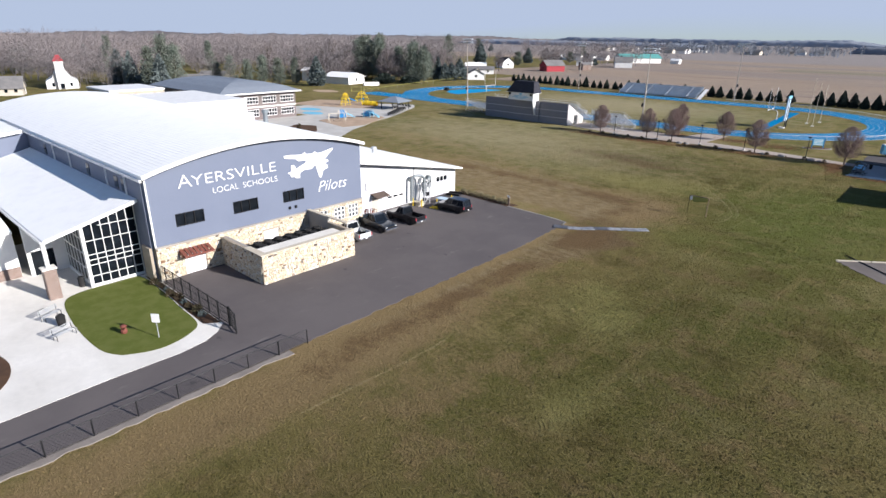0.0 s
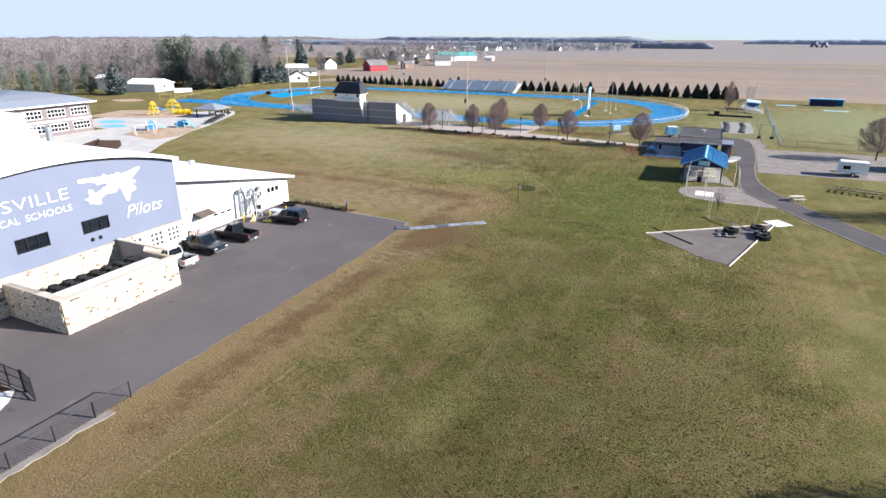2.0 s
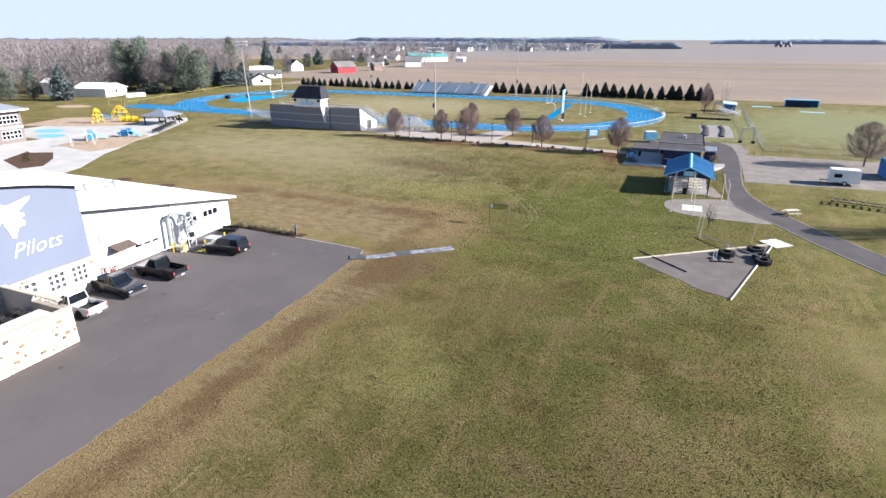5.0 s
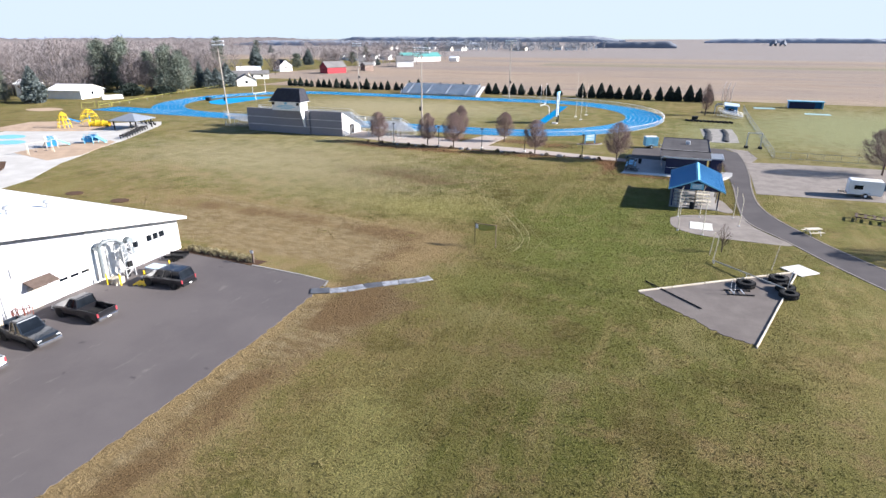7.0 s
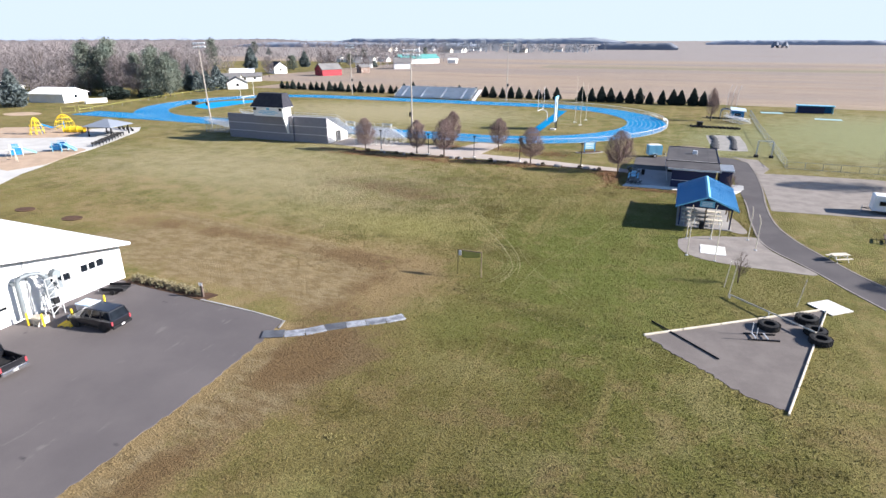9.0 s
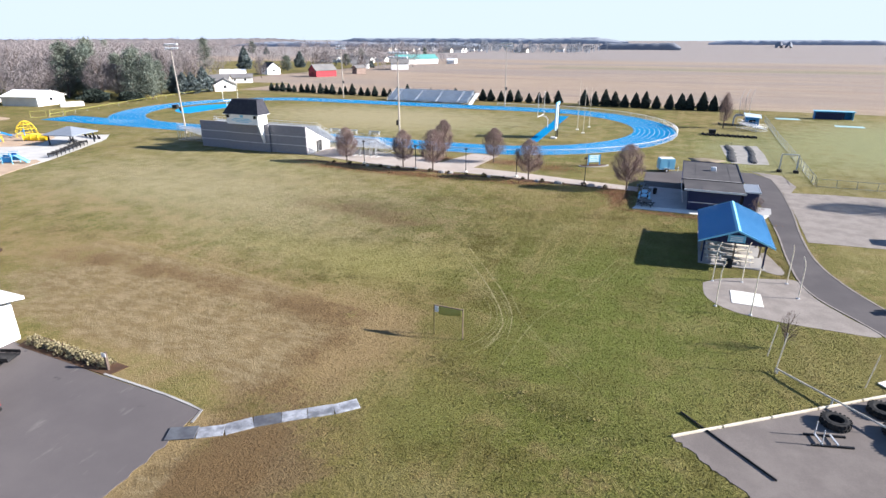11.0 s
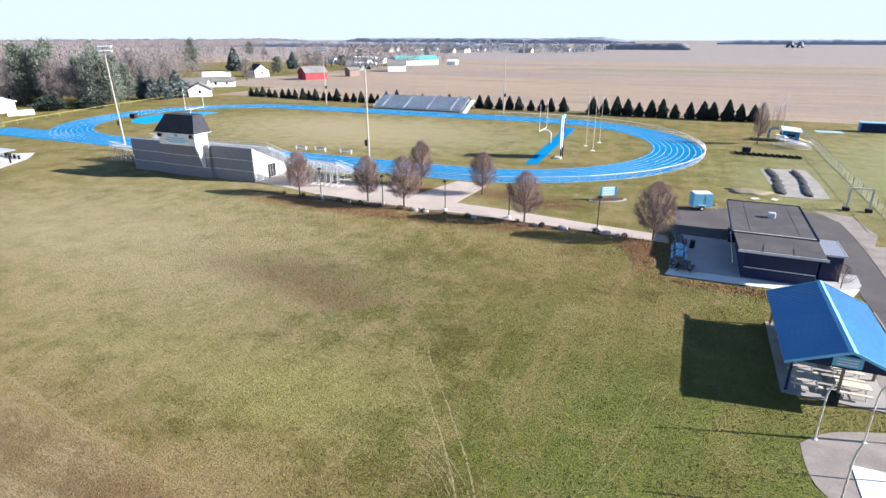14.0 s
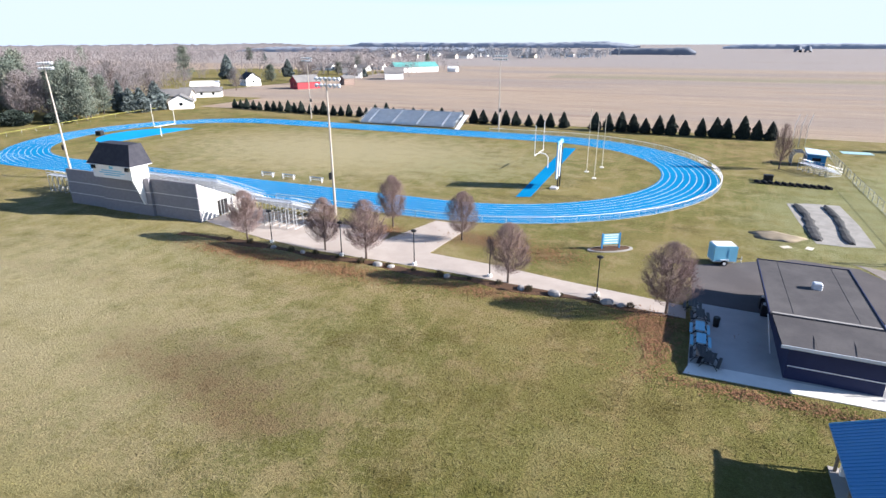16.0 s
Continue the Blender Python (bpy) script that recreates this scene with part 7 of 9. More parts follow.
dt = picnic_table(-137.0, 129.4, 0.02, 10, M_BLACK, M_BLACK, "black picnic table under the playground shelter", "playground tables")
copy_thing(dt, pose(-139.6, 131.0, 0.02, 0, 0, 10))
pb = thing("park_bench", -126.6, 117.4, 0.02, 64, "black slatted bench along the playground edge", "bench", "playground benches")
part("seat", Geo().box(-0.9, 0.9, -0.22, 0.22, 0.42, 0.47), M_BLACK, pb)
part("backrest", Geo().box(-0.9, 0.9, 0.2, 0.26, 0.55, 0.95), M_BLACK, pb)
for s in (-0.75, 0.75):
    part("leg", Geo().box(s - 0.04, s + 0.04, -0.22, 0.24, 0, 0.55), M_BLACK, pb)
for k in range(1, 9):
    copy_thing(pb, pose(-126.6 - 0.95 * k, 117.4 + 1.55 * k, 0.02, 0, 0, 64))
for k in range(4):
    copy_thing(pb, pose(-138.6 - 2.0 * k, 137.0 + 0.35 * k, 0.02, 0, 0, 150))

# ---- forecourt: lawn, hedge bed, railings ----
lawn = spline([(-41.9, 12.5), (-41.0, 14.2), (-40.9, 15.8), (-41.6, 17.6), (-42.9, 18.7), (-47, 19.0), (-51, 19.3), (-56.2, 19.2), (-56.35, 16.6), (-56.2, 14.0), (-55.0, 12.4), (-51, 11.7), (-47, 11.5), (-43.6, 11.7), (-41.9, 12.5)], 5)[:-1]


def lawn_patch():
    g = Geo().prism(lawn, -0.05, 0.075)
    me = recalc(g.mesh("lawn", M_LAWN))
    return tagged(new("lawn", me), "green mown lawn beside the school entrance", "lawn", kind="structure")


lawn_patch()
sheet("mulch_bed", [(-42.3, 18.95), (-41.5, 20.1), (-53.3, 20.0), (-55.9, 19.6), (-51, 19.42), (-47, 19.12)], 0.085, M_MULCH, "brown mulch bed along the railing", "planting bed")
sheet("round_bed", [(-46.6 + 4.4 * math.cos(a), 3.4 + 3.1 * math.sin(a)) for a in np.linspace(0, 2 * math.pi, 30)[:-1]], 0.09, M_MULCH, "round brown planting bed in the forecourt", "planting bed")


for k in range(9):
    shrub(-43.6 - k * 1.2, 19.55 + 0.12 * math.sin(k * 2.1), 0.08, 0.42 + 0.1 * math.sin(k * 1.7), M_SHRUB if k % 3 else M_SPRUCE, 300 + k, "low clipped brown and green shrub in the mulch bed", "shrubs by the railing")
hedge_first = [shrub(-54.2, 64.95, 0.0, 0.6, M_SHRUB_PALE, 400 + k, "small round brown shrub in a dark bed", "hedge beside the yard") for k in range(2)]
hedge_first[0].matrix_basis, hedge_first[1].matrix_basis = pose(-54.2, 66.0, 0.05), pose(-53.0, 65.9, 0.05, 0, 0, 70)
for k in range(2, 8):
    copy_thing(hedge_first[k % 2], pose(-54.2 + 1.2 * k, 66.0 - 0.03 * k, 0.05, 0, 0, 47 * k))
solid("lot_edge", strip([(-45.0, 65.0), (-42.0, 64.93), (-38.8, 64.82), (-36.6, 64.62), (-35.2, 64.4), (-34.85, 63.2)], 0.18, 0.0, 0.06), M_KERB_WORN, "pale worn concrete edge of the car park", "kerb", kind="structure")
sheet("hedge_bed", [(-55, 65.2), (-44.6, 64.9), (-44.2, 66.4), (-55.4, 67.0)], 0.05, M_MULCH, "dark mulch bed beside the yard", "planting bed")
post_ = thing("marker_post", -45.2, 65.5, label="dark square post at the end of the hedge", category="post")
part("post", Geo().soft(-0.1, 0.1, -0.1, 0.1, 0, 1.5, 0.02), M_BARK, post_)
part("plate", Geo().box(-0.2, 0.2, -0.13, -0.1, 1.2, 1.5), M_WHITE, post_)

rail = thing("black_railing", -47, 20.35, label="black picket railing along the school lawn", category="fence")
for k in range(9):
    x = -7.3 + k * 1.72
    part("post", Geo().box(x - 0.04, x + 0.04, -0.04, 0.04, 0, 1.75), M_BLACK, rail)
for z in (0.2, 1.0, 1.65):
    part("bar", Geo().box(-7.3, 6.5, -0.025, 0.025, z - 0.025, z + 0.025), M_BLACK, rail)
g = Geo()
for k in range(int(13.8 / 0.16)):
    x = -7.25 + k * 0.16
    g.box(x - 0.008, x + 0.008, -0.008, 0.008, 0.2, 1.7)
tagged(part("pickets", g, M_BLACK, rail), kind="stuff")
leaf = thing("railing_gate", -40.3, 20.35, rz=-12, label="open black steel gate leaf at the end of the railing", category="gate")
for x in (0, 1.5):
    part("stile", Geo().box(x - 0.05, x + 0.05, -0.05, 0.05, 0.05, 1.85), M_BLACK, leaf)
for z in (0.2, 1.0, 1.75):
    part("bar", Geo().box(0, 1.5, -0.03, 0.03, z - 0.03, z + 0.03), M_BLACK, leaf)
for k in range(9):
    part("picket", Geo().box(0.15 + k * 0.15, 0.17 + k * 0.15, -0.01, 0.01, 0.2, 1.75), M_BLACK, leaf)
rk_ = random.Random(6)
kerb = [(-33.62, -60), (-33.62, 21.5)] + [(-32.95 + rk_.uniform(-0.2, 0.16), y) for y in np.linspace(21.5, -60, 130)]
sheet("kerb_strip", kerb, 0.06, M_GRAVEL, "pale concrete strip under the drive fence", "kerb")
drive = thing("drive_fence", -33.5, 0.0, label="low black chain-link fence along the school drive", category="fence")
wire = Geo()
for k in range(20):
    y = 23.1 - 2.52 * k
    part("post", Geo().tube((0, y, 0), (0, y, 1.24), 0.07 if k == 1 else 0.045, n=6), M_BLACK, drive)
for m in range(240):
    y = 23.1 - 0.2 * m
    wire.tube((0, y, 0.06), (0, y - 0.8, 1.2), 0.006, n=3, caps=False).tube((0, y - 0.8, 0.06), (0, y, 1.2), 0.006, n=3, caps=False)
part("top_rail", Geo().tube((0, -25.5, 1.22), (0, 23.1, 1.22), 0.032, n=6), M_BLACK, drive)
part("bottom_wire", Geo().tube((0, -25.5, 0.08), (0, 23.1, 0.08), 0.01, n=4), M_BLACK, drive)
part("wire_mesh", wire, M_BLACK, drive, "thin dark wire mesh")
sg = thing("lawn_sign", -42.6, 15.5, 0.07, 40, "small white sign on a thin post in the lawn", "sign")
part("post", Geo().tube((0, 0, 0), (0, 0, 1.9), 0.035), M_STEEL, sg)
part("plate", Geo().box(-0.32, 0.32, -0.06, -0.035, 1.35, 2.1), M_WHITE, sg)
stump = thing("red_planter", -45.3, 13.9, 0.07, label="small rust-red iron ornament on the lawn", category="ornament")
part("body", Geo().turned([(0.22, 0), (0.26, 0.2), (0.18, 0.45), (0.28, 0.6), (0.1, 0.72)], 10), M_RUST, stump)
part("arm", Geo().tube((-0.5, 0, 0.45), (0.4, 0, 0.5), 0.08), M_RUST, stump)
fb = thing("forecourt_bench", -52.3, 10.7, 0.05, 118, "thin grey slatted metal bench on the forecourt", "bench", "forecourt benches")
for k in range(4):
    part("slat", Geo().box(-0.9, 0.9, -0.24 + k * 0.13, -0.18 + k * 0.13, 0.43, 0.45), M_STEEL, fb)
for z in (0.62, 0.76, 0.9):
    part("back_slat", Geo().box(-0.9, 0.9, 0.27, 0.29, z - 0.03, z + 0.03), M_STEEL, fb)
for s in (-0.75, 0.75):
    part("leg", Geo().pipe([(s, -0.22, 0), (s, -0.22, 0.43), (s, 0.26, 0.43), (s, 0.3, 0.95)], 0.025).tube((s, 0.24, 0), (s, 0.26, 0.43), 0.025), M_BLACK, fb)
copy_thing(fb, pose(-48.0, 10.5, 0.05, 0, 0, 108))
bn = thing("waste_bin", -50.3, 10.9, 0.05, label="dark round waste bin between the benches", category="litter bin")
part("drum", Geo().turned([(0.3, 0), (0.34, 0.75), (0.36, 0.8), (0.2, 1.0)], 14), M_DARK, bn)
eb = thing("entrance_bin", -57.6, 14.6, 0.05, label="dark bin beside the entrance glazing", category="litter bin")
part("drum", Geo().turned([(0.28, 0), (0.3, 0.85), (0.2, 0.98)], 12), M_DARK, eb)


for cx, cy in ((-90.3, 78.3), (-80.1, 77.9)):
    sheet("tree_ring", [(cx + 1.5 * math.cos(a), cy + 1.1 * math.sin(a)) for a in np.linspace(0, 2 * math.pi, 20)[:-1]], 0.06, M_MULCH, "small dark mulch ring on the grass", "planting bed")


# ---- vehicles ----
def wheel(t, x, y, side, r=0.38):
    w = part("wheel", Geo().turned([(r * 0.55, 0.0), (r * 0.95, 0.0), (r, 0.05), (r, 0.19), (r * 0.95, 0.24), (r * 0.55, 0.24)], 18).moved(pose(x, y - (0.0 if side > 0 else 0.0), r, -90 * side, 0, 0)), M_DARK, t, "black rubber tyre")
    part("rim", Geo().turned([(r * 0.6, 0.17), (r * 0.56, 0.2), (r * 0.2, 0.22), (0.05, 0.24)], 14).moved(pose(x, y, r, -90 * side, 0, 0)), M_CHROME, w, "silver rim")


def vehicle(name, x, y, rz, paint, label, kind, length=5.6, width=1.95):
    """The front points along +x in the vehicle's own frame."""
    t = thing(name, x, y, 0.03, rz, label, "car" if kind == "suv" else "pickup truck", "vehicles in the yard")
    L, W = length, width / 2
    h0, hood, roof = 0.42, 1.02 if kind == "truck" else 0.98, 1.86 if kind == "truck" else 1.80
    sect = lambda px_, z0, z1, w: [(px_, -w * 0.92, z0), (px_, -w, z0 + 0.18), (px_, -w, z1 - 0.16), (px_, -w * 0.93, z1), (px_, w * 0.93, z1), (px_, w, z1 - 0.16), (px_, w, z0 + 0.18), (px_, w * 0.92, z0)]
    if kind == "truck":
        back = -L * 0.09
        part("lower_body", Geo().loft([sect(back, h0, 1.12, W), sect(L * 0.16, h0, 1.12, W), sect(L * 0.2, h0, hood + 0.06, W), sect(L * 0.44, h0, hood - 0.05, W * 0.97), sect(L * 0.49, h0 + 0.1, hood - 0.22, W * 0.9)]), paint, t)
        for s in (-1, 1):
            y0, y1 = sorted((s * W, s * (W - 0.1)))
            part("bed_side", Geo().soft(-L * 0.485, back - 0.01, y0, y1, h0, 1.14, 0.03), paint, t)
        part("bed_floor", Geo().box(-L * 0.485, back - 0.01, -W + 0.11, W - 0.11, h0, 0.62), M_DARK, t)
        part("tailgate", Geo().soft(-L * 0.497, -L * 0.478, -W + 0.11, W - 0.11, h0 + 0.1, 1.12, 0.01), paint, t)
        cab = (back + 0.02, L * 0.17)
    else:
        part("lower_body", Geo().loft([sect(-L * 0.495, h0 + 0.1, 1.0, W * 0.94), sect(-L * 0.47, h0, 1.14, W), sect(L * 0.16, h0, 1.14, W), sect(L * 0.22, h0, hood + 0.06, W), sect(L * 0.43, h0, hood - 0.06, W * 0.96), sect(L * 0.49, h0 + 0.1, hood - 0.25, W * 0.88)]), paint, t)
        cab = (-L * 0.48, L * 0.18)
    a, b = cab
    base, up = 1.08, roof
    fw, rw = 0.62, 0.12 if kind == "truck" else 0.22
    bot = [(a, -W * 0.92, base), (b, -W * 0.92, base), (b, W * 0.92, base), (a, W * 0.92, base)]
    top = [(a + rw, -W * 0.76, up), (b - fw, -W * 0.76, up), (b - fw, W * 0.76, up), (a + rw, W * 0.76, up)]
    part("glasshouse", Geo().loft([bot, top]), M_DARKGLASS, t, "dark glass")
    crown = [(p[0], p[1], p[2] + 0.07) for p in [(a + rw + 0.12, -W * 0.7, up), (b - fw - 0.12, -W * 0.7, up), (b - fw - 0.12, W * 0.7, up), (a + rw + 0.12, W * 0.7, up)]]
    part("roof", Geo().loft([[(p[0] + (0.03 if k in (1, 2) else -0.03), p[1] * 1.03, p[2] - 0.03) for k, p in enumerate(top)], [(p[0], p[1], p[2] + 0.03) for p in top], crown]), paint, t)
    for s in (-1, 1):
        def edge(f):
            p0 = Vector((a + (b - a) * f, s * W * 0.93, base))
            p1 = Vector((a + rw + (b - fw - a - rw) * f, s * W * 0.775, up))
            return p0, p1
        for f in (0.0, 0.34, 0.66, 1.0) if kind == "suv" else (0.0, 0.5, 1.0):
            part("pillar", Geo().tube(*edge(f), 0.055, n=5), paint, t)
        part("mirror", Geo().soft(b - 0.55, b - 0.38, min(s * (W + 0.02), s * (W + 0.2)), max(s * (W + 0.02), s * (W + 0.2)), 1.12, 1.3, 0.03), M_BLACK, t)
        part("headlight", Geo().soft(L * 0.455, L * 0.488, min(s * W * 0.58, s * W * 0.9), max(s * W * 0.58, s * W * 0.9), 0.66, 0.86, 0.02), M_LAMP, t)
        part("tail_light", Geo().soft(-L * 0.502, -L * 0.485, min(s * W * 0.84, s * W * 0.99), max(s * W * 0.84, s * W * 0.99), 0.72, 1.06, 0.01), M_RED, t)
        part("sill", Geo().box(-L * 0.2, L * 0.2, min(s * (W - 0.06), s * (W + 0.03)), max(s * (W - 0.06), s * (W + 0.03)), 0.36, 0.44), M_BLACK, t)
        for px_ in (-L * 0.29, L * 0.315):
            wheel(t, px_, s * (W - 0.22), s)
            part("wheel_arch", Geo().tube((px_, s * (W - 0.28), 0.42), (px_, s * (W + 0.012), 0.42), 0.47, n=18), M_BLACK, t)
    part("front_bumper", Geo().soft(L * 0.455, L * 0.505, -W * 0.94, W * 0.94, 0.4, 0.62, 0.03), M_CHROME if kind == "truck" else M_BLACK, t)
    part("grille", Geo().box(L * 0.47, L * 0.494, -W * 0.55, W * 0.55, 0.64, 0.86), M_BLACK, t)
    part("rear_bumper", Geo().soft(-L * 0.525, -L * 0.49, -W * 0.94, W * 0.94, 0.42, 0.64, 0.03), M_CHROME if kind == "truck" else M_BLACK, t)
    part("number_plate", Geo().box(-L * 0.53, -L * 0.5251, -0.16, 0.16, 0.5, 0.62), M_WHITE, t)
    return t


P_BLACK, P_BLUE, P_WHITE = car_paint("black_car_paint", (0.014, 0.014, 0.018)), car_paint("slate_blue_car_paint", (0.022, 0.030, 0.042)), car_paint("white_car_paint", (0.75, 0.75, 0.74))
vehicle("parked_suv", -49.2, 58.0, 184, P_BLACK, "black sport utility car parked in the yard", "suv", 5.0)
vehicle("pickup_truck", -50.6, 50.2, 181, P_BLACK, "black pickup truck parked facing the workshop", "truck", 5.7)
vehicle("pickup_truck", -50.9, 45.6, -2, P_BLUE, "slate blue pickup truck parked facing out of the yard", "truck", 5.7)
vehicle("pickup_truck", -50.6, 41.2, 180, P_WHITE, "white pickup truck parked behind the stone enclosure", "truck", 5.5)
tl = thing("utility_trailer", -53.6, 63.2, 0.03, 200, "dark flat utility trailer beside the workshop end", "trailer")
part("bed", Geo().box(-1.5, 1.5, -0.9, 0.9, 0.5, 0.6), M_BLACK, tl)
for s in (-0.95, 0.95):
    part("wheel", Geo().tube((0, s - 0.1, 0.32), (0, s + 0.1, 0.32), 0.32, n=14), M_DARK, tl)
    part("side_rail", Geo().box(-1.5, 1.5, s - 0.06, s - 0.02, 0.6, 1.0), M_BLACK, tl)
tl.scale = (0.7, 0.7, 0.7)
part("drawbar", Geo().tube((1.5, 0, 0.5), (2.7, 0, 0.42), 0.05), M_BLACK, tl)
part("stand", Geo().tube((2.6, 0, -0.02), (2.6, 0, 0.5), 0.04), M_STEEL, tl)

# ---- dust collector and clutter by the workshop ----
dust = thing("dust_collector", -54.6, 57.9, 0.03, label="silver dust collector with an arched duct on a braced steel stand", category="dust collector")
for x in (-0.6, 0.6):
    for y in (-0.6, 0.6):
        part("leg", Geo().box(x - 0.05, x + 0.05, y - 0.05, y + 0.05, 0, 2.2), M_STEEL, dust)
for x in (-0.6, 0.6):
    for y in (-0.6, 0.6):
        part("upper_leg", Geo().box(x - 0.04, x + 0.04, y - 0.04, y + 0.04, 2.2, 4.3), M_STEEL, dust)
for z in (1.1, 2.2, 3.2, 4.3):
    part("ring_beam", Geo().pipe([(-0.6, -0.6, z), (0.6, -0.6, z), (0.6, 0.6, z), (-0.6, 0.6, z), (-0.6, -0.6, z)], 0.045, 4), M_STEEL, dust)
for z in (0.3, 1.3, 2.4, 3.3):
    for s_ in (-0.6, 0.6):
        part("brace", Geo().tube((s_, -0.6, z), (s_, 0.6, z + 0.8), 0.03).tube((-0.6, s_, z + 0.8), (0.6, s_, z), 0.03), M_STEEL, dust)
part("hopper", Geo().turned([(0.12, 1.2), (0.42, 2.3), (0.45, 2.4)], 14), M_DUST, dust)
part("cyclone", Geo().turned([(0.45, 2.4), (0.45, 3.5), (0.25, 3.7)], 16), M_DUST, dust)
part("duct", Geo().pipe([(0, 0, 3.6), (0, -0.1, 4.5), (-0.2, -0.5, 4.9), (-0.5, -1.3, 5.0), (-0.7, -2.0, 4.9), (-0.8, -2.3, 4.5), (-0.8, -2.4, 0.6)], 0.24, 12), M_DUST, dust)
part("wall_duct", Geo().tube((-0.8, -2.35, 4.2), (-1.7, -2.35, 4.2), 0.22, n=12), M_DUST, dust)
part("motor", Geo().soft(-0.35, 0.45, 0.65, 1.25, 2.7, 3.5, 0.08), M_DUST, dust)
part("control_box", Geo().soft(0.62, 0.82, -0.3, 0.3, 1.4, 2.1, 0.03), M_BLACK, dust)
part("fan_housing", Geo().tube((-0.35, 0.9, 4.35), (0.35, 0.9, 4.35), 0.45, n=14), M_DUST, dust)
part("drum", Geo().turned([(0.3, 0.0), (0.32, 0.9), (0.28, 0.95)], 12), M_BLACK, dust)
dust.scale = (0.85, 0.85, 0.82)
for x, y in ((-54.6, 55.6), (-53.3, 56.0), (-51.9, 57.6), (-51.8, 60.6)):
    b = thing("bollard", x, y, 0.03, label="yellow steel bollard guarding the dust collector", category="bollard", group="yellow bollards")
    part("tube", Geo().turned([(0.09, 0), (0.09, 1.1), (0.05, 1.16)], 10), M_YELLOW, b)


def pallet(x, y, z, rz, mat, label):
    t = thing("pallet", x, y, z, rz, label, "pallet", "pallets by the workshop")
    for k in range(6):
        part("board", Geo().box(-0.6, 0.6, -0.5 + k * 0.18, -0.4 + k * 0.18, 0.11, 0.14), mat, t)
    for s in (-0.55, 0.0, 0.55):
        part("runner", Geo().box(s - 0.05, s + 0.05, -0.5, 0.5, 0, 0.11), mat, t)
    return t


pallet(-51.7, 57.0, 0.03, 15, M_YELLOW, "yellow painted pallet on the asphalt")
for k in range(4):
    pallet(-54.2, 56.2, 0.03 + 0.145 * k, 6 * k, M_PALEWOOD, "pale timber pallet in a stack")
crate = thing("steel_crate", -52.6, 59.6, 0.03, 5, "blue-lidded steel crate beside the dust collector", "crate")
part("body", Geo().soft(-0.8, 0.8, -0.6, 0.6, 0, 0.7, 0.04), M_ALU, crate)
part("lid", Geo().box(-0.82, 0.82, -0.62, 0.62, 0.7, 0.76), M_PALEBLUE, crate)
scrap = thing("bike_rack", -54.3, 47.4, 0.03, label="tangle of dark bent pipe racks by the workshop wall", category="rack")
g = Geo()
rng = random.Random(9)
for k in range(9):
    x, y = rng.uniform(-0.9, 0.9), rng.uniform(-0.7, 0.7)
    part("pipe", Geo().pipe([(x, y, 0), (x + rng.uniform(-0.2, 0.2), y, 1.2), (x + 0.5, y + rng.uniform(-0.3, 0.3), 1.3), (x + 0.6, y, 0)], 0.035, 5), M_RUST, scrap)

# ---- evergreens, woods and farms beyond ----
def conifer(x, y, h, r, seed, mat, group, label, n=700, name="evergreen", shape=1.5, skirt=0.03, leaf=0.16, wild=1.0):
    """A dense crown: a lumpy core under many small sprays. shape: above 2 rounded, below 1.2 pointed."""
    rng = random.Random(seed)
    t = thing(name, x, y, 0, rng.uniform(0, 360), label, "tree", group)
    part("trunk", Geo().tube((0, 0, -0.05), (0, 0, h * 0.9), h * 0.022, h * 0.004, 6), M_BARK, t)
    lumps = [(rng.uniform(0, 2 * math.pi), rng.uniform(0.1, 0.9), rng.uniform(0.15, 0.5)) for _ in range(22)]

    def radius(a, f):
        low = min(1.0, (f / 0.16) ** 0.5) if shape > 2 else min(1.0, 0.75 + f * 2.5)
        k = (1 - f ** shape) ** (0.62 if shape > 2 else 0.95) * low
        bulge = 0.0
        for la, lf, s in lumps:
            da = math.atan2(math.sin(a - la), math.cos(a - la))
            bulge += s * math.exp(-(da / 0.55) ** 2 - ((f - lf) / 0.10) ** 2)
        k *= 0.82 + bulge * wild
        return r * k + 0.02 * r

    g = Geo()
    at = lambda a, f, q: (radius(a, f) * q * math.cos(a), radius(a, f) * q * math.sin(a), h * (skirt + (1 - skirt) * f))
    g.loft([[at(i * math.pi / 5 + j * 0.3, f, 0.72) for i in range(10)] for j, f in enumerate((0.0, 0.12, 0.28, 0.45, 0.62, 0.8, 0.95))])
    for _ in range(n):
        f, a = rng.random() ** (1.0 if shape > 2 else 1.35) * 0.99, rng.uniform(0, 2 * math.pi)
        p = Vector(at(a, f, rng.uniform(0.72, 1.05)))
        out = Vector((math.cos(a), math.sin(a), rng.uniform(-0.5, 0.6)))
        d = (out + Vector((rng.uniform(-0.8, 0.8), rng.uniform(-0.8, 0.8), rng.uniform(-0.6, 0.5)))).normalized()
        w = d.cross(Vector((rng.uniform(-1, 1), rng.uniform(-1, 1), rng.uniform(-1, 1)))).normalized()
        s = r * leaf * rng.uniform(0.6, 1.3) * (1.15 - 0.6 * f)
        k = len(g.v)
        g.v += [tuple(p - d * s * 0.5 - w * s * 0.45), tuple(p - d * s * 0.5 + w * s * 0.45), tuple(p + d * s)]
        g.f.append((k, k + 1, k + 2))
    ob = new("crown", g.mesh("crown", mat))
    ob.parent = t
    return t


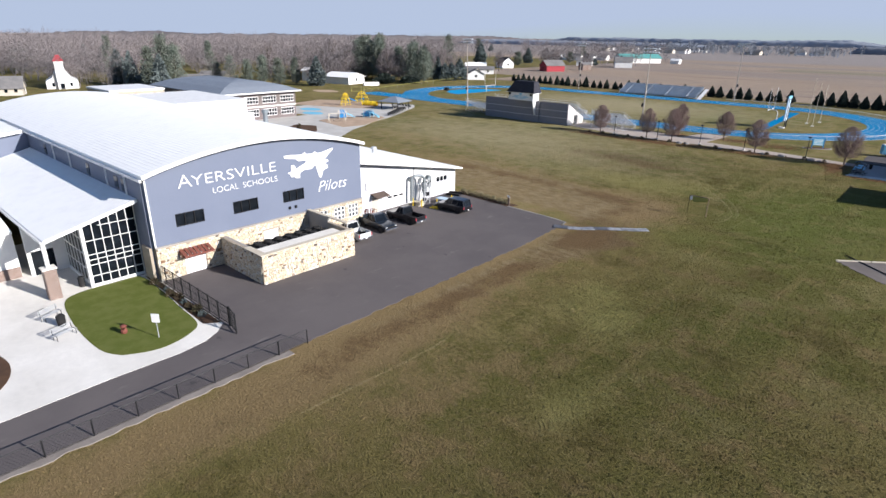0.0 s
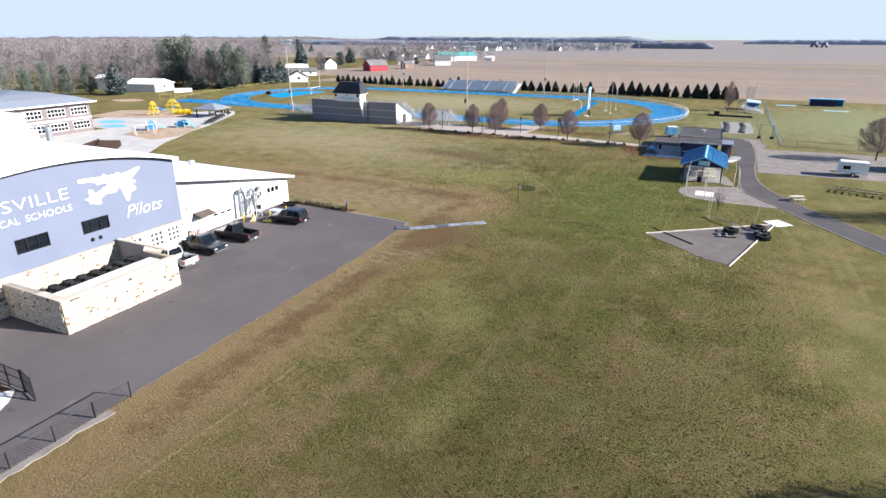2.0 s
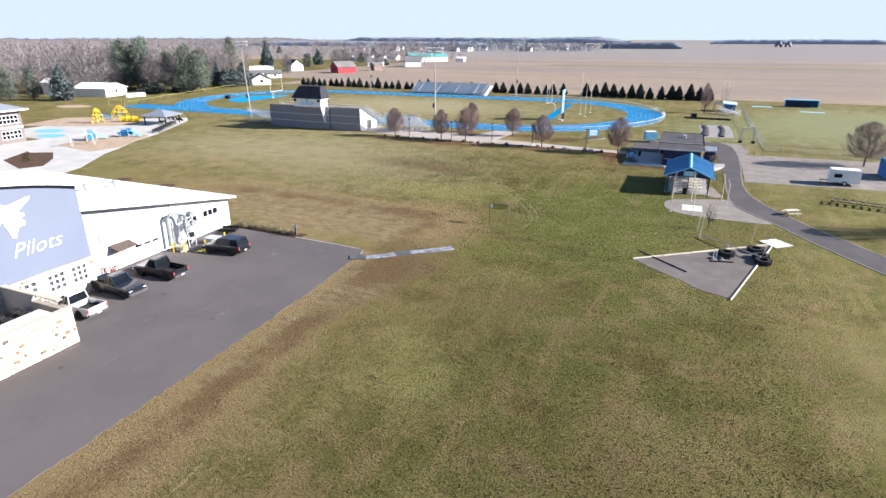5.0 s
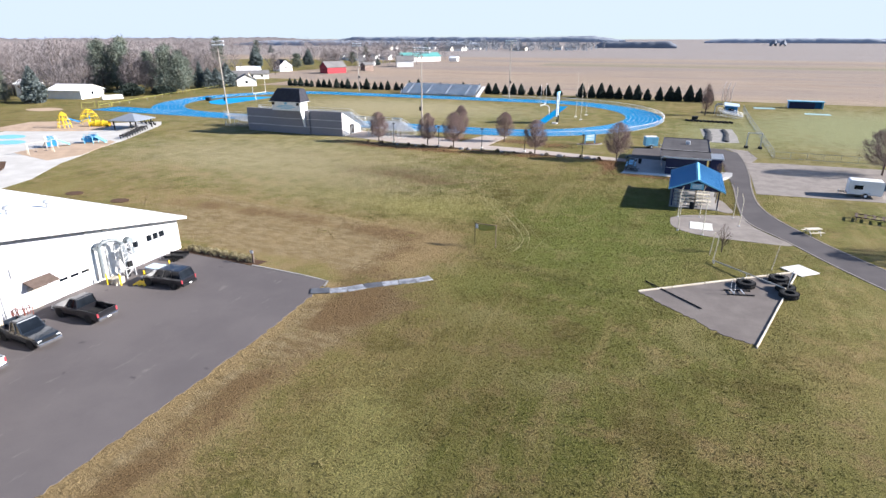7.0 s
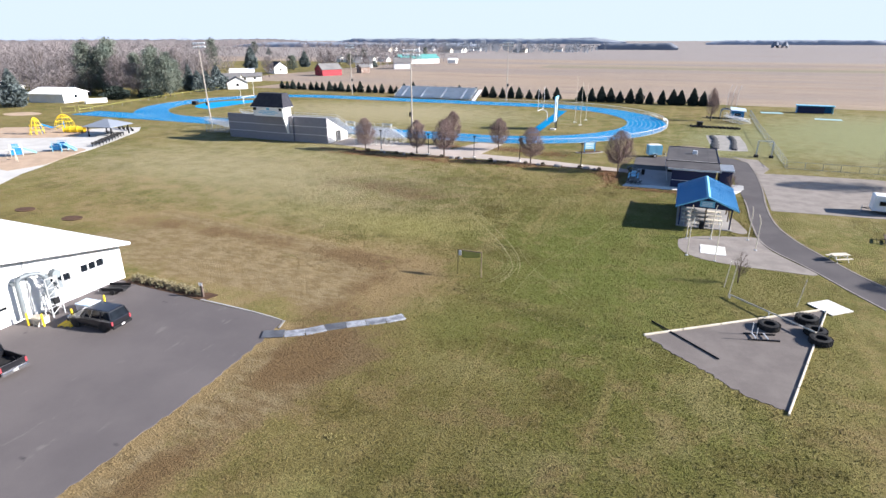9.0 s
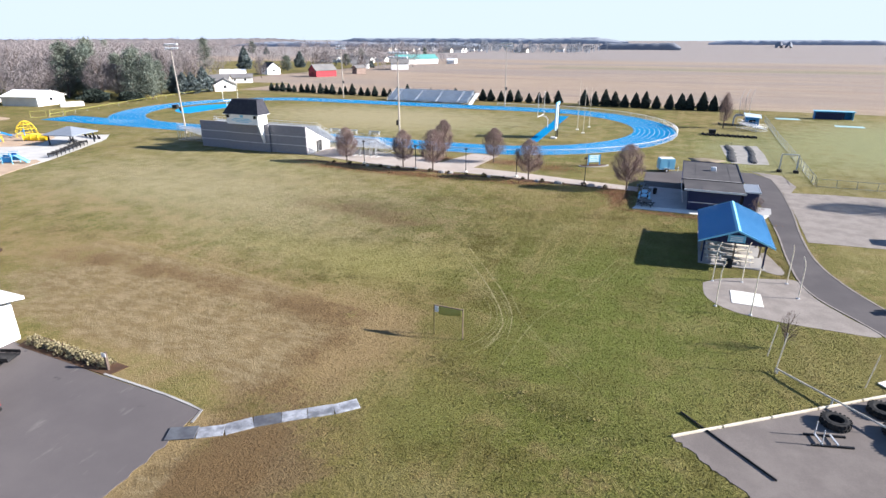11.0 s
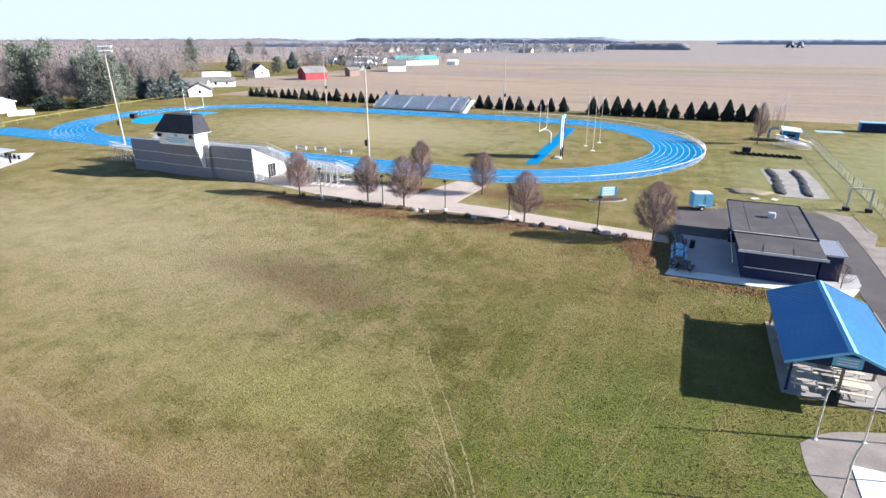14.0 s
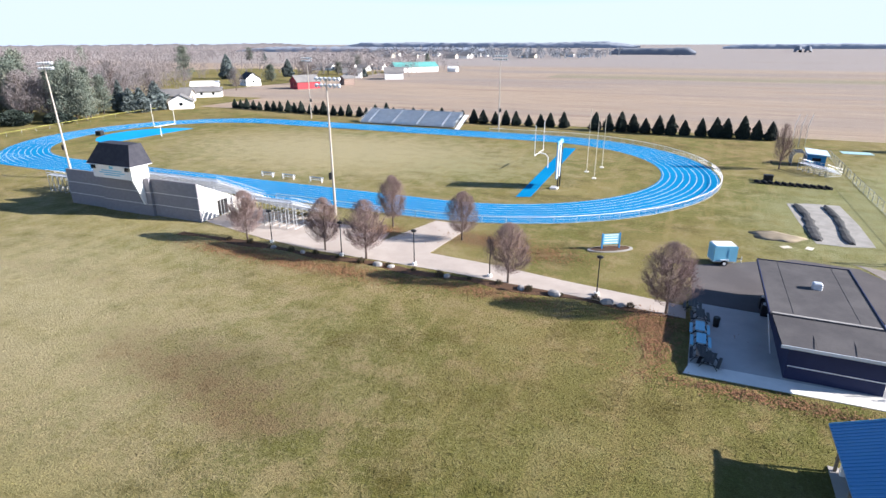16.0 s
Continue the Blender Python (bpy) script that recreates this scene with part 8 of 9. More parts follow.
kinds = [conifer(-40 - k * 4.6, 257, 5.4, 2.35, 500 + k, M_NEEDLE, "hedge of evergreens", "dark conical evergreen in a long row behind the track", 1500, shape=1.55, wild=0.5) for k in range(4)]
SPOTS = [(-186 + 3.6 * k, 261.5 - 5.0 * min(1, k / 12)) for k in range(21)] + [(-110 + 3.62 * k, 255.8) for k in range(17)] + [(-42.4, 255.4), (-38.7, 255.2)] + [(-34.8 + 3.54 * k, 254.4 - 0.1 * k) for k in range(12)]
rng = random.Random(8)
for k, (x, y) in enumerate(SPOTS):
    s = rng.uniform(0.78, 1.10) * (0.8 if x < -120 else 0.82 if x < -50 else 0.98)
    m = pose(x + rng.uniform(-0.5, 0.5), y + rng.uniform(-0.4, 0.4), 0, 0, 0, rng.uniform(0, 360))
    if k < 4:
        ob = kinds[k]
        ob.matrix_basis = m @ Matrix.Diagonal((s * 0.82, s * 0.82, s, 1))
    else:
        ob = copy_thing(kinds[k % 4], m)
        ob.scale = (s * 0.82, s * rng.uniform(0.76, 0.88), s * rng.uniform(0.92, 1.08))

def pine_tree(x, y, h, r, seed, label):
    """A tall pine: bare lower trunk, boughs of fine needle sprays with gaps between them."""
    rng = random.Random(seed)
    t = thing("pine_tree", x, y, 0, rng.uniform(0, 360), label, "tree", "tall evergreens by the houses")
    part("trunk", Geo().tube((0, 0, -0.05), (0.03 * h, 0, h * 0.55), h * 0.018, h * 0.012, 7).tube((0.03 * h, 0, h * 0.55), (0.02 * h, 0, h * 0.96), h * 0.012, h * 0.003, 6), M_BARK, t)
    leaf, wood = Geo(), Geo()
    for k in range(46):
        f = 0.10 + 0.87 * ((k + rng.random()) / 46)
        a = 2.4 * k + rng.uniform(-0.5, 0.5)
        reach = r * (1.0 - max(0.0, f - 0.35) ** 1.4 * 1.5) * min(1.0, 0.55 + f * 1.8) * rng.uniform(0.45, 1.08)
        hub, tip = Vector((0.025 * h, 0, h * f)), Vector((0.025 * h + reach * math.cos(a), reach * math.sin(a), h * f + reach * rng.uniform(-0.25, 0.25)))
        wood.tube(hub, tip, 0.07, 0.02, 3, False)
        for _ in range(125):
            c = hub.lerp(tip, rng.uniform(0.25, 1.0)) + Vector((rng.gauss(0, 0.17 * r), rng.gauss(0, 0.17 * r), rng.gauss(0, 0.035 * h)))
            d = (Vector((math.cos(a), math.sin(a), 0.3)) + Vector((rng.uniform(-1, 1), rng.uniform(-1, 1), rng.uniform(-0.6, 0.9)))).normalized()
            w = d.cross(Vector((rng.uniform(-1, 1), rng.uniform(-1, 1), rng.uniform(-1, 1)))).normalized()
            q = r * 0.095 * rng.uniform(0.6, 1.4)
            m = len(leaf.v)
            leaf.v += [tuple(c - w * q * 0.4), tuple(c + w * q * 0.4), tuple(c + d * q)]
            leaf.f.append((m, m + 1, m + 2))
    part("boughs", wood, M_BARK, t)
    ob = new("crown", leaf.mesh("crown", M_PINE))
    ob.parent = t
    return t


PINES = [(-272, 225, 20, 5.2), (-241, 203, 22, 4.6), (-233, 207, 20, 4.8), (-238, 213, 23, 5.0), (-248, 209, 21, 5.4), (-243, 211, 19, 5.0), (-229, 217, 17, 4.4), (-257, 217, 16, 4.7), (-210, 208, 18, 4.6), (-205, 212, 16, 4.0), (-213, 214, 20, 4.4), (-210, 217, 17, 4.1), (-218, 228, 14, 3.3), (-351, 391, 23, 6.2), (-600, 740, 18, 7.2), (-279, 397, 11, 4.8), (-320, 574, 13, 4.2), (-336, 766, 11, 3.9), (-285, 486, 10, 4.1), (-458, 392, 22, 5.0), (-250, 104, 21, 4.9), (-248, 98, 17, 3.7), (-249, 109, 18, 4.3), (-301, 101, 20, 3.2), (-263, 133, 10, 2.9), (-254, 135, 13, 3.2), (-249, 141, 11, 3.4), (-245, 147, 13, 3.4), (-240, 152, 12, 3.4), (-236, 158, 12, 2.8), (-332, 164, 18, 3.3), (-388, 85, 13, 6.4), (-262, 183, 10, 3.2)]
SPRUCES = [(-328, 409, 17, 4.8), (-216, 234, 12, 2.5), (-211, 234, 9, 3.2), (-209, 237, 9, 3.2), (-210, 245, 11, 3.9), (-581, 748, 11, 3.6), (-304, 447, 13, 3.9), (-219, 455, 9, 3.2), (-246, 462, 6, 2.4), (-395, 119, 15, 3.3), (-374, 122, 15, 3.9), (-283, 98, 15, 4.2), (-266, 97, 15, 2.8), (-260, 100, 9, 2.8), (-246, 101, 14, 3.5), (-225, 162, 13, 3.6)]
BUSHES = [(-214, 194, 5, 3.5), (-208, 203, 3.5, 3.0), (-206, 205, 3, 2.6)]
BIG = [(*q, 1) for q in PINES] + [(*q, 0) for q in SPRUCES] + [(*q, 2) for q in BUSHES]
mats = (M_SPRUCE, M_PINE, M_NEEDLE)
words = ("tall blue-green spruce beside the houses", "tall dark green pine with ragged boughs at the wood's edge", "low dark rounded evergreen bush on a lawn")
protos = {}
for k, (x, y, h, r, sp) in enumerate(BIG):
    r *= (1.1, 1.05, 1.1)[sp]
    key = (sp, k % 3)
    if key not in protos:
        protos[key] = (pine_tree(x, y, h, r, 600 + k, words[1]) if sp == 1 else conifer(x, y, h, r, 600 + k, mats[sp], "tall evergreens by the houses", words[sp], 2400, "tall_evergreen", (1.5, 2.4, 3.0)[sp], 0.02 if sp == 0 else 0.05, 0.22), h, r)
    else:
        p, ph, pr = protos[key]
        ob = copy_thing(p, pose(x, y, 0, 0, 0, 61 * k))
        ob.scale = (r / pr, r / pr, h / ph)


edge_tree = bare_tree(-222, 203, 17, 6.0, 131, "bare trees at the wood's edge", "tall leafless grey tree at the wood's edge", count=1500, twig=M_WOODTWIG, width=1.6)
for k, (x, y, q) in enumerate(((-226, 207, 1.05), (-217, 207, 0.85), (-246, 196, 0.95), (-252, 190, 1.1), (-262, 178, 0.9), (-229, 222, 1.0), (-236, 168, 0.8), (-270, 165, 1.05), (-222, 240, 0.8), (-240, 250, 1.0), (-252, 262, 0.9), (-232, 262, 0.7), (-266, 292, 0.8), (-248, 330, 0.7), (-238, 385, 0.8), (-262, 410, 0.9), (-235, 428, 0.7))):
    copy_thing(edge_tree, pose(x, y, 0, 0, 0, 77 * k)).scale = (q, q, q * (0.9 + 0.05 * (k % 5)))


def fuzzy_tree(g, x, y, h, rng, n, w):
    """A bare rounded crown as a haze of fine twigs on a few limbs, into one mesh."""
    cx, rr = h * 0.55, h * rng.uniform(0.26, 0.42)
    for _ in range(2):
        a = rng.uniform(0, 2 * math.pi)
        k = len(g.v)
        ww = max(w, h * 0.005)
        g.v += [(x - ww, y - ww, 0), (x + ww, y + ww, 0), (x + rr * 0.6 * math.cos(a), y + rr * 0.6 * math.sin(a), h * rng.uniform(0.6, 0.9))]
        g.f.append((k, k + 1, k + 2))
    for _ in range(n):
        a, c, q = rng.uniform(0, 2 * math.pi), rng.uniform(-0.95, 1), rng.random() ** 0.4
        b = math.sqrt(1 - c * c)
        s = Vector((x + rr * q * b * math.cos(a), y + rr * q * b * math.sin(a), cx + h * 0.42 * q * c))
        d = Vector((b * math.cos(a) + rng.uniform(-0.9, 0.9), b * math.sin(a) + rng.uniform(-0.9, 0.9), 0.5 + c * 0.6 + rng.uniform(-0.6, 0.6))).normalized() * h * rng.uniform(0.05, 0.13)
        p = d.cross(Vector((rng.uniform(-1, 1), rng.uniform(-1, 1), rng.uniform(-1, 1)))).normalized() * w * rng.uniform(0.5, 1.1)
        k = len(g.v)
        g.v += [tuple(s - p), tuple(s + p), tuple(s + d)]
        g.f.append((k, k + 1, k + 2))


def woods(name, spots, n, w, mat, label, seed):
    rng, g = random.Random(seed), Geo()
    for x, y, h in spots:
        fuzzy_tree(g, x, y, h, rng, n, w)
    ob = new(name, g.mesh(name, mat))
    return tagged(ob, label, "woods", kind="stuff")


rng = random.Random(21)
near_wood = []
while len(near_wood) < 700:
    x, y = rng.uniform(-520, -228), rng.uniform(70, 420)
    if math.sin(x * 0.045 + 1.3 * math.sin(y * 0.031)) + math.sin(y * 0.052 + x * 0.01) < rng.uniform(-1.5, 0.6) or x > -232 - 0.18 * abs(y - 220) or (y > 300 and x > -300) or (y < 140 and x > -270 and rng.random() < 0.8) or (y > 330 and rng.random() < 0.5):
        continue
    near_wood.append((x, y, rng.choice((9, 12, 14, 16, 18, 20)) * rng.uniform(0.97, 1.2)))
woods("bare_woods", near_wood, 420, 0.085, M_WOODTWIG, "grey-brown leafless woods behind the houses", 31)
farther = []
while len(farther) < 700:
    x, y = rng.uniform(-1100, -230), rng.uniform(-100, 900)
    if x > -420 and y < 470 or (y > 520 and x > -260 - (y - 520) * 0.25) or (-700 < x < -330 and 420 < y < 640):
        continue
    farther.append((x, y, rng.uniform(14, 23)))
woods("distant_woods", farther, 150, 0.22, M_WOODTWIG, "hazy leafless woods in the distance", 32)
# Pale blue-grey base colour holds the distance haze of the far trees.
M_HAZE = surf("haze_tinted_trees", (0.30, 0.325, 0.375), (0.28, 0.305, 0.35), 0.004, 0.06, 0.95, vary=0.2)
# Dimmer tone for the western tree lines, which face the sun.
M_FARWOOD = surf("far_bare_woods", (0.098, 0.088, 0.092), (0.082, 0.076, 0.082), 0.01, 0.1, 0.95, vary=0.3)
# Darker blue-grey, with less distance haze put into the base colour.
M_HAZE2 = surf("haze_tinted_dark_trees", (0.165, 0.18, 0.21), (0.19, 0.205, 0.235), 0.02, 0.3, 0.95, vary=0.25)


def belt(name, x0, x1, y0, y1, h0, h1, mat, label, seed, rows=3, step=7.0):
    """A far tree line: rows of lumpy crowns run together, fading to single trees at the ends."""
    r, g = random.Random(seed), Geo()
    along_x = abs(x1 - x0) > abs(y1 - y0)
    n = int(max(abs(x1 - x0), abs(y1 - y0)) / step)
    for k in range(rows):
        q = (k + 0.5) / rows
        ring, base = [], r.uniform(0.8, 1.0)
        for i in range(n + 1):
            f = i / n
            base += r.uniform(-0.05, 0.05) + 0.08 * (0.9 - base)
            ends = min(1.0, 0.35 + 7 * min(f, 1 - f))
            h = (h0 + (h1 - h0) * (0.35 + 0.3 * r.random())) * base * ends
            d = step * 0.9
            x, y = (x0 + (x1 - x0) * f, y0 + (y1 - y0) * q) if along_x else (x0 + (x1 - x0) * q, y0 + (y1 - y0) * f)
            x, y = x + r.uniform(-1, 1) * step * 0.2, y + r.uniform(-1, 1) * step * 0.2
            o = (0, 1) if along_x else (1, 0)
            ring.append([(x + o[0] * s * d, y + o[1] * s * d, z) for s, z in ((-1.2, 0), (-1.1, h * 0.5), (-0.45, h * 0.92), (0, h), (0.45, h * 0.92), (1.1, h * 0.5), (1.2, 0))])
        g.loft(ring, False, False)
    ob = new(name, g.mesh(name, mat, True))
    return tagged(ob, label, "woods", kind="stuff")


def grove(name, x0, x1, y0, y1, h0, h1, count, mat, label, seed, n=26, w=2.0):
    r = random.Random(seed)
    return woods(name, [(r.uniform(x0, x1), r.uniform(y0, y1), r.uniform(h0, h1)) for _ in range(count)], n, w, mat, label, seed)


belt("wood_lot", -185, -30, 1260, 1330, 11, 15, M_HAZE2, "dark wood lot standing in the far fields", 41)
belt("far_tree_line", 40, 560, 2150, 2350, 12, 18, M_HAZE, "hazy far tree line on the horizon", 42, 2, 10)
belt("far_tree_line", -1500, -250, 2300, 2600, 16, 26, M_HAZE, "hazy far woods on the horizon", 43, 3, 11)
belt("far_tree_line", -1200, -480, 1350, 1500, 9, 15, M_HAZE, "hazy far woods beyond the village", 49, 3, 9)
belt("far_tree_line", -1500, -1300, 250, 2000, 16, 26, M_FARWOOD, "hazy far woods on the horizon", 44, 3, 10)
belt("far_tree_line", -2600, -1400, -500, -300, 22, 34, M_FARWOOD, "hazy far woods on the horizon", 50, 3, 11)
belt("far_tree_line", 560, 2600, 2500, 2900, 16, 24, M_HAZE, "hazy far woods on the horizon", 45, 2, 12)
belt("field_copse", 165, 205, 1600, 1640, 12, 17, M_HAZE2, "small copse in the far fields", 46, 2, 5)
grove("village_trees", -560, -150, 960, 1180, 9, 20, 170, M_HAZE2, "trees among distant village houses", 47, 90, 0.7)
grove("village_trees", -420, -215, 470, 620, 7, 16, 80, M_WOODTWIG, "leafless garden trees by the farmhouses", 48, 160, 0.14)


def house(name, x, y, rz, lx, ly, h, ridge, wall, roof, label, group, windows=3, chimney=False):
    t = thing(name, x, y, 0, rz, label, "house" if "house" in name else "barn" if "barn" in name else "shed", group)
    part("wall", Geo().loft([[(px_, -ly / 2, 0), (px_, ly / 2, 0), (px_, ly / 2, h), (px_, 0, ridge - 0.15), (px_, -ly / 2, h)] for px_ in (-lx / 2, lx / 2)]), wall, t)
    o = 0.5
    drop = (ridge - h) * o / (ly / 2)
    for s in (-1, 1):
        pr = [(0, ridge), (s * (ly / 2 + o), h - drop), (s * (ly / 2 + o), h - drop + 0.2), (0, ridge + 0.22)]
        part("roof_slope", Geo().loft([[(px_, q, z) for q, z in pr] for px_ in (-lx / 2 - o, lx / 2 + o)]), roof, t)
    for k in range(windows):
        wx = -lx / 2 + lx * (k + 0.7) / (windows + 0.4)
        for s in (-1, 1):
            part("window", Geo().box(wx - 0.5, wx + 0.5, *sorted((s * (ly / 2 + 0.02), s * (ly / 2 + 0.06))), h * 0.4, h * 0.4 + 1.2), M_DARKGLASS, t)
    for s in (-1, 1):
        part("end_window", Geo().box(*sorted((s * (lx / 2 + 0.02), s * (lx / 2 + 0.06))), -0.6, 0.6, h * 0.45, h * 0.45 + 1.2), M_DARKGLASS, t)
    part("door", Geo().box(lx / 2 + 0.02, lx / 2 + 0.07, ly * 0.2, ly * 0.2 + 1.0, 0, 2.1), M_WHITE, t)
    if chimney:
        part("chimney", Geo().box(-0.4, 0.4, -0.4, 0.4, ridge - 0.5, ridge + 0.9), M_BRICK, t)
    return t


V = "houses beyond the field"
house("white_metal_shed", -229, 181, 12, 15, 12, 3.2, 5.0, M_WHITE, M_ROOF, "long low white metal building beside the woods", V, 0)
house("small_shed", -252, 178, 12, 7, 6, 5.0, 6.4, M_WHITE, M_ROOF, "small white outbuilding behind the metal shed", V, 0)
house("farm_house", -205.5, 253, -46, 8, 9, 3.0, 5.4, M_WHITE, M_SHINGLE, "white gabled garage with a grey roof", V, 1)
house("farm_house", -228, 271, 30, 14, 9, 3.0, 5.4, M_BEIGE, M_SHINGLE, "beige bungalow with a grey roof", V)
house("farm_house", -236, 294, 40, 18, 8, 2.8, 4.4, M_WHITE, M_SHINGLE, "long low white house with a grey roof", V)
house("farm_house", -262, 322, 40, 14, 8, 3.0, 5.0, M_WHITE, M_ROOF, "low white house with a pale roof", V)
house("farm_house", -268, 364, -30, 12, 9, 4.2, 7.6, M_WHITE, M_SLATE, "white two-storey farmhouse with a dark roof", V)
house("red_barn", -222, 357, 62, 14, 10, 4.0, 7.2, M_RED, M_SHINGLE, "bright red barn with a grey gabled roof", V, 0)
house("small_shed", -214.5, 389, 62, 7, 6, 4.0, 5.4, M_BRICK, M_SHINGLE, "small brown shed in the field", V, 0)
house("grey_barn", -214, 449, 30, 13, 10, 4.8, 8.0, M_WHITE, M_SHINGLE, "white-ended grey barn beside the field", V, 0)
house("farm_house", -250, 452, 25, 13, 8, 3.8, 6.4, M_WHITE, M_SHINGLE, "white farmhouse beside the field", V)
house("teal_barn", -246, 545, 50, 40, 16, 4.6, 8.0, M_WHITE, M_TEAL, "long barn with a teal metal roof", V, 0)
house("small_shed", -215, 560, 0, 8, 6, 3.0, 4.4, M_WHITE, M_ROOF, "small white shed beside the teal barn", V, 0)
house("farm_house", -262, 205, 15, 12, 8, 3.2, 5.6, M_WHITE, M_SLATE, "low dark-roofed house beside the woods", V)
house("farm_house", -258, 120, 60, 12, 8, 2.8, 4.8, M_WHITE, M_SHINGLE, "low white house among pines", V)
house("farm_house", -275, 138, 40, 12, 8, 2.8, 4.8, M_BEIGE, M_SHINGLE, "beige house with a grey roof among pines", V)
house("farm_house", -262, 52, 70, 10, 8, 2.8, 6.4, M_BEIGE, M_SHINGLE, "beige gabled house beyond the school", V)
church = thing("white_church", -276, 73.5, rz=-15, label="white steepled church with a red-topped tower", category="church")
part("nave", Geo().loft([[(px_, -5.6, 0), (px_, 5.6, 0), (px_, 5.6, 3.0), (px_, 3.2, 4.6), (px_, 1.4, 7.6), (px_, -1.4, 7.6), (px_, -3.2, 4.6), (px_, -5.6, 3.0)] for px_ in (-14, 0)]), M_WHITE, church)
part("tower", Geo().box(-0.1, 1.8, -1.6, 1.6, 0, 10.8), M_WHITE, church)
part("spire", Geo().loft([[(-0.4, -1.9, 10.8), (2.1, -1.9, 10.8), (2.1, 1.9, 10.8), (-0.4, 1.9, 10.8)], [(0.4, -0.6, 13.2), (1.3, -0.6, 13.2), (1.3, 0.6, 13.2), (0.4, 0.6, 13.2)]]), M_RED, church)
for y in (-3.6, 2.6):
    part("window", Geo().box(0.02, 0.08, y, y + 0.9, 1.0, 2.4), M_DARKGLASS, church)
part("door", Geo().box(1.81, 1.88, -0.7, 0.7, 0.1, 2.2), M_DARKGLASS, church)
rng = random.Random(77)
for k in range(26):
    x, y = rng.uniform(-560, -190), rng.uniform(930, 1120)
    house("far_house", x, y, rng.uniform(-20, 20), rng.uniform(11, 22), 10, 4, 7.2, M_WHITE if k % 3 else M_BEIGE, M_SHINGLE, "small distant village house", "distant village", 0)
for k in range(10):
    x, y = -345 + 12 * (k % 5) + rng.uniform(-2, 2), 545 + 30 * (k // 5)
    house("far_house", x, y, 0, 10, 9, 3, 5.5, M_WHITE, M_SHINGLE, "small white house in a distant row", "distant row of houses", 0)
# rope line and posts along the lane west of the track
wf = thing("yellow_cap_fence", -187, 158, label="low fence with a yellow cap west of the track", category="fence")
pts = [(-187.0, 158), (-193, 179), (-198.5, 199), (-204, 222), (-207.5, 247)]
g = Geo()
for a, b in zip(pts, pts[1:]):
    g.tube((*a, 1.2), (*b, 1.2), 0.06, n=5)
    for k in range(4):
        p = Vector((*a, 0)).lerp(Vector((*b, 0)), k / 4)
        wpart("post", Geo().tube(p, p + Vector((0, 0, 1.2)), 0.03, n=5), M_STEEL, wf)
wpart("cap", g, M_NET, wf, "yellow plastic cap")
sheet("sand_patch", [(-202 + 6.5 * math.cos(a) + 0.5 * math.sin(3 * a), 149.5 + 4.2 * math.sin(a)) for a in np.linspace(0, 2 * math.pi, 26)[:-1]], 0.015, M_CHIPS, "worn pale sand patch in the grass", "sand")
small_goal = thing("small_goal", -190.6, 157.0, 0, 60, "small yellow tubular goal frame on the grass", "goal frame", "small goals")
for x in (-2.0, 2.0):
    part("post", Geo().tube((x, 0, 0), (x, 0, 2.0), 0.045), M_NET, small_goal)
    part("stay", Geo().tube((x, 0, 2.0), (x, 1.3, 0), 0.05), M_NET, small_goal)
part("crossbar", Geo().tube((-2.05, 0, 2.0), (2.05, 0, 2.0), 0.045), M_NET, small_goal)
part("ground_bar", Geo().tube((-2.0, 1.3, 0.05), (2.0, 1.3, 0.05), 0.05), M_NET, small_goal)
copy_thing(small_goal, pose(-188.4, 161.6, 0, 0, 0, 66))
solid("storage_bunker", Geo().soft(-3.6, 3.6, -1.3, 1.3, -0.02, 1.5, 0.08), M_WHITE, "long low white storage box beside the sheds", "storage box", at=pose(-211, 182.5, 0, 0, 0, 62))
# trees beside the lane whose shade falls on the grass and the road
bare_tree(32.0, 96.6, 9.0, 4.0, 91, "trees beside the lane", "leafless tree beside the lane", count=3000)
bare_tree(21.5, 35.6, 8.0, 3.0, 92, "trees beside the lane", "leafless tree beside the practice ground", count=2200)

# ---- grass tufts on the practice ground ----
def inside(px_, py_, poly):
    hit = np.zeros(len(px_), bool)
    for (x0, y0), (x1, y1) in zip(poly, poly[1:] + poly[:1]):
        if y0 != y1:
            hit ^= ((y0 > py_) != (y1 > py_)) & (px_ < (x1 - x0) * (py_ - y0) / (y1 - y0) + x0)
    return hit


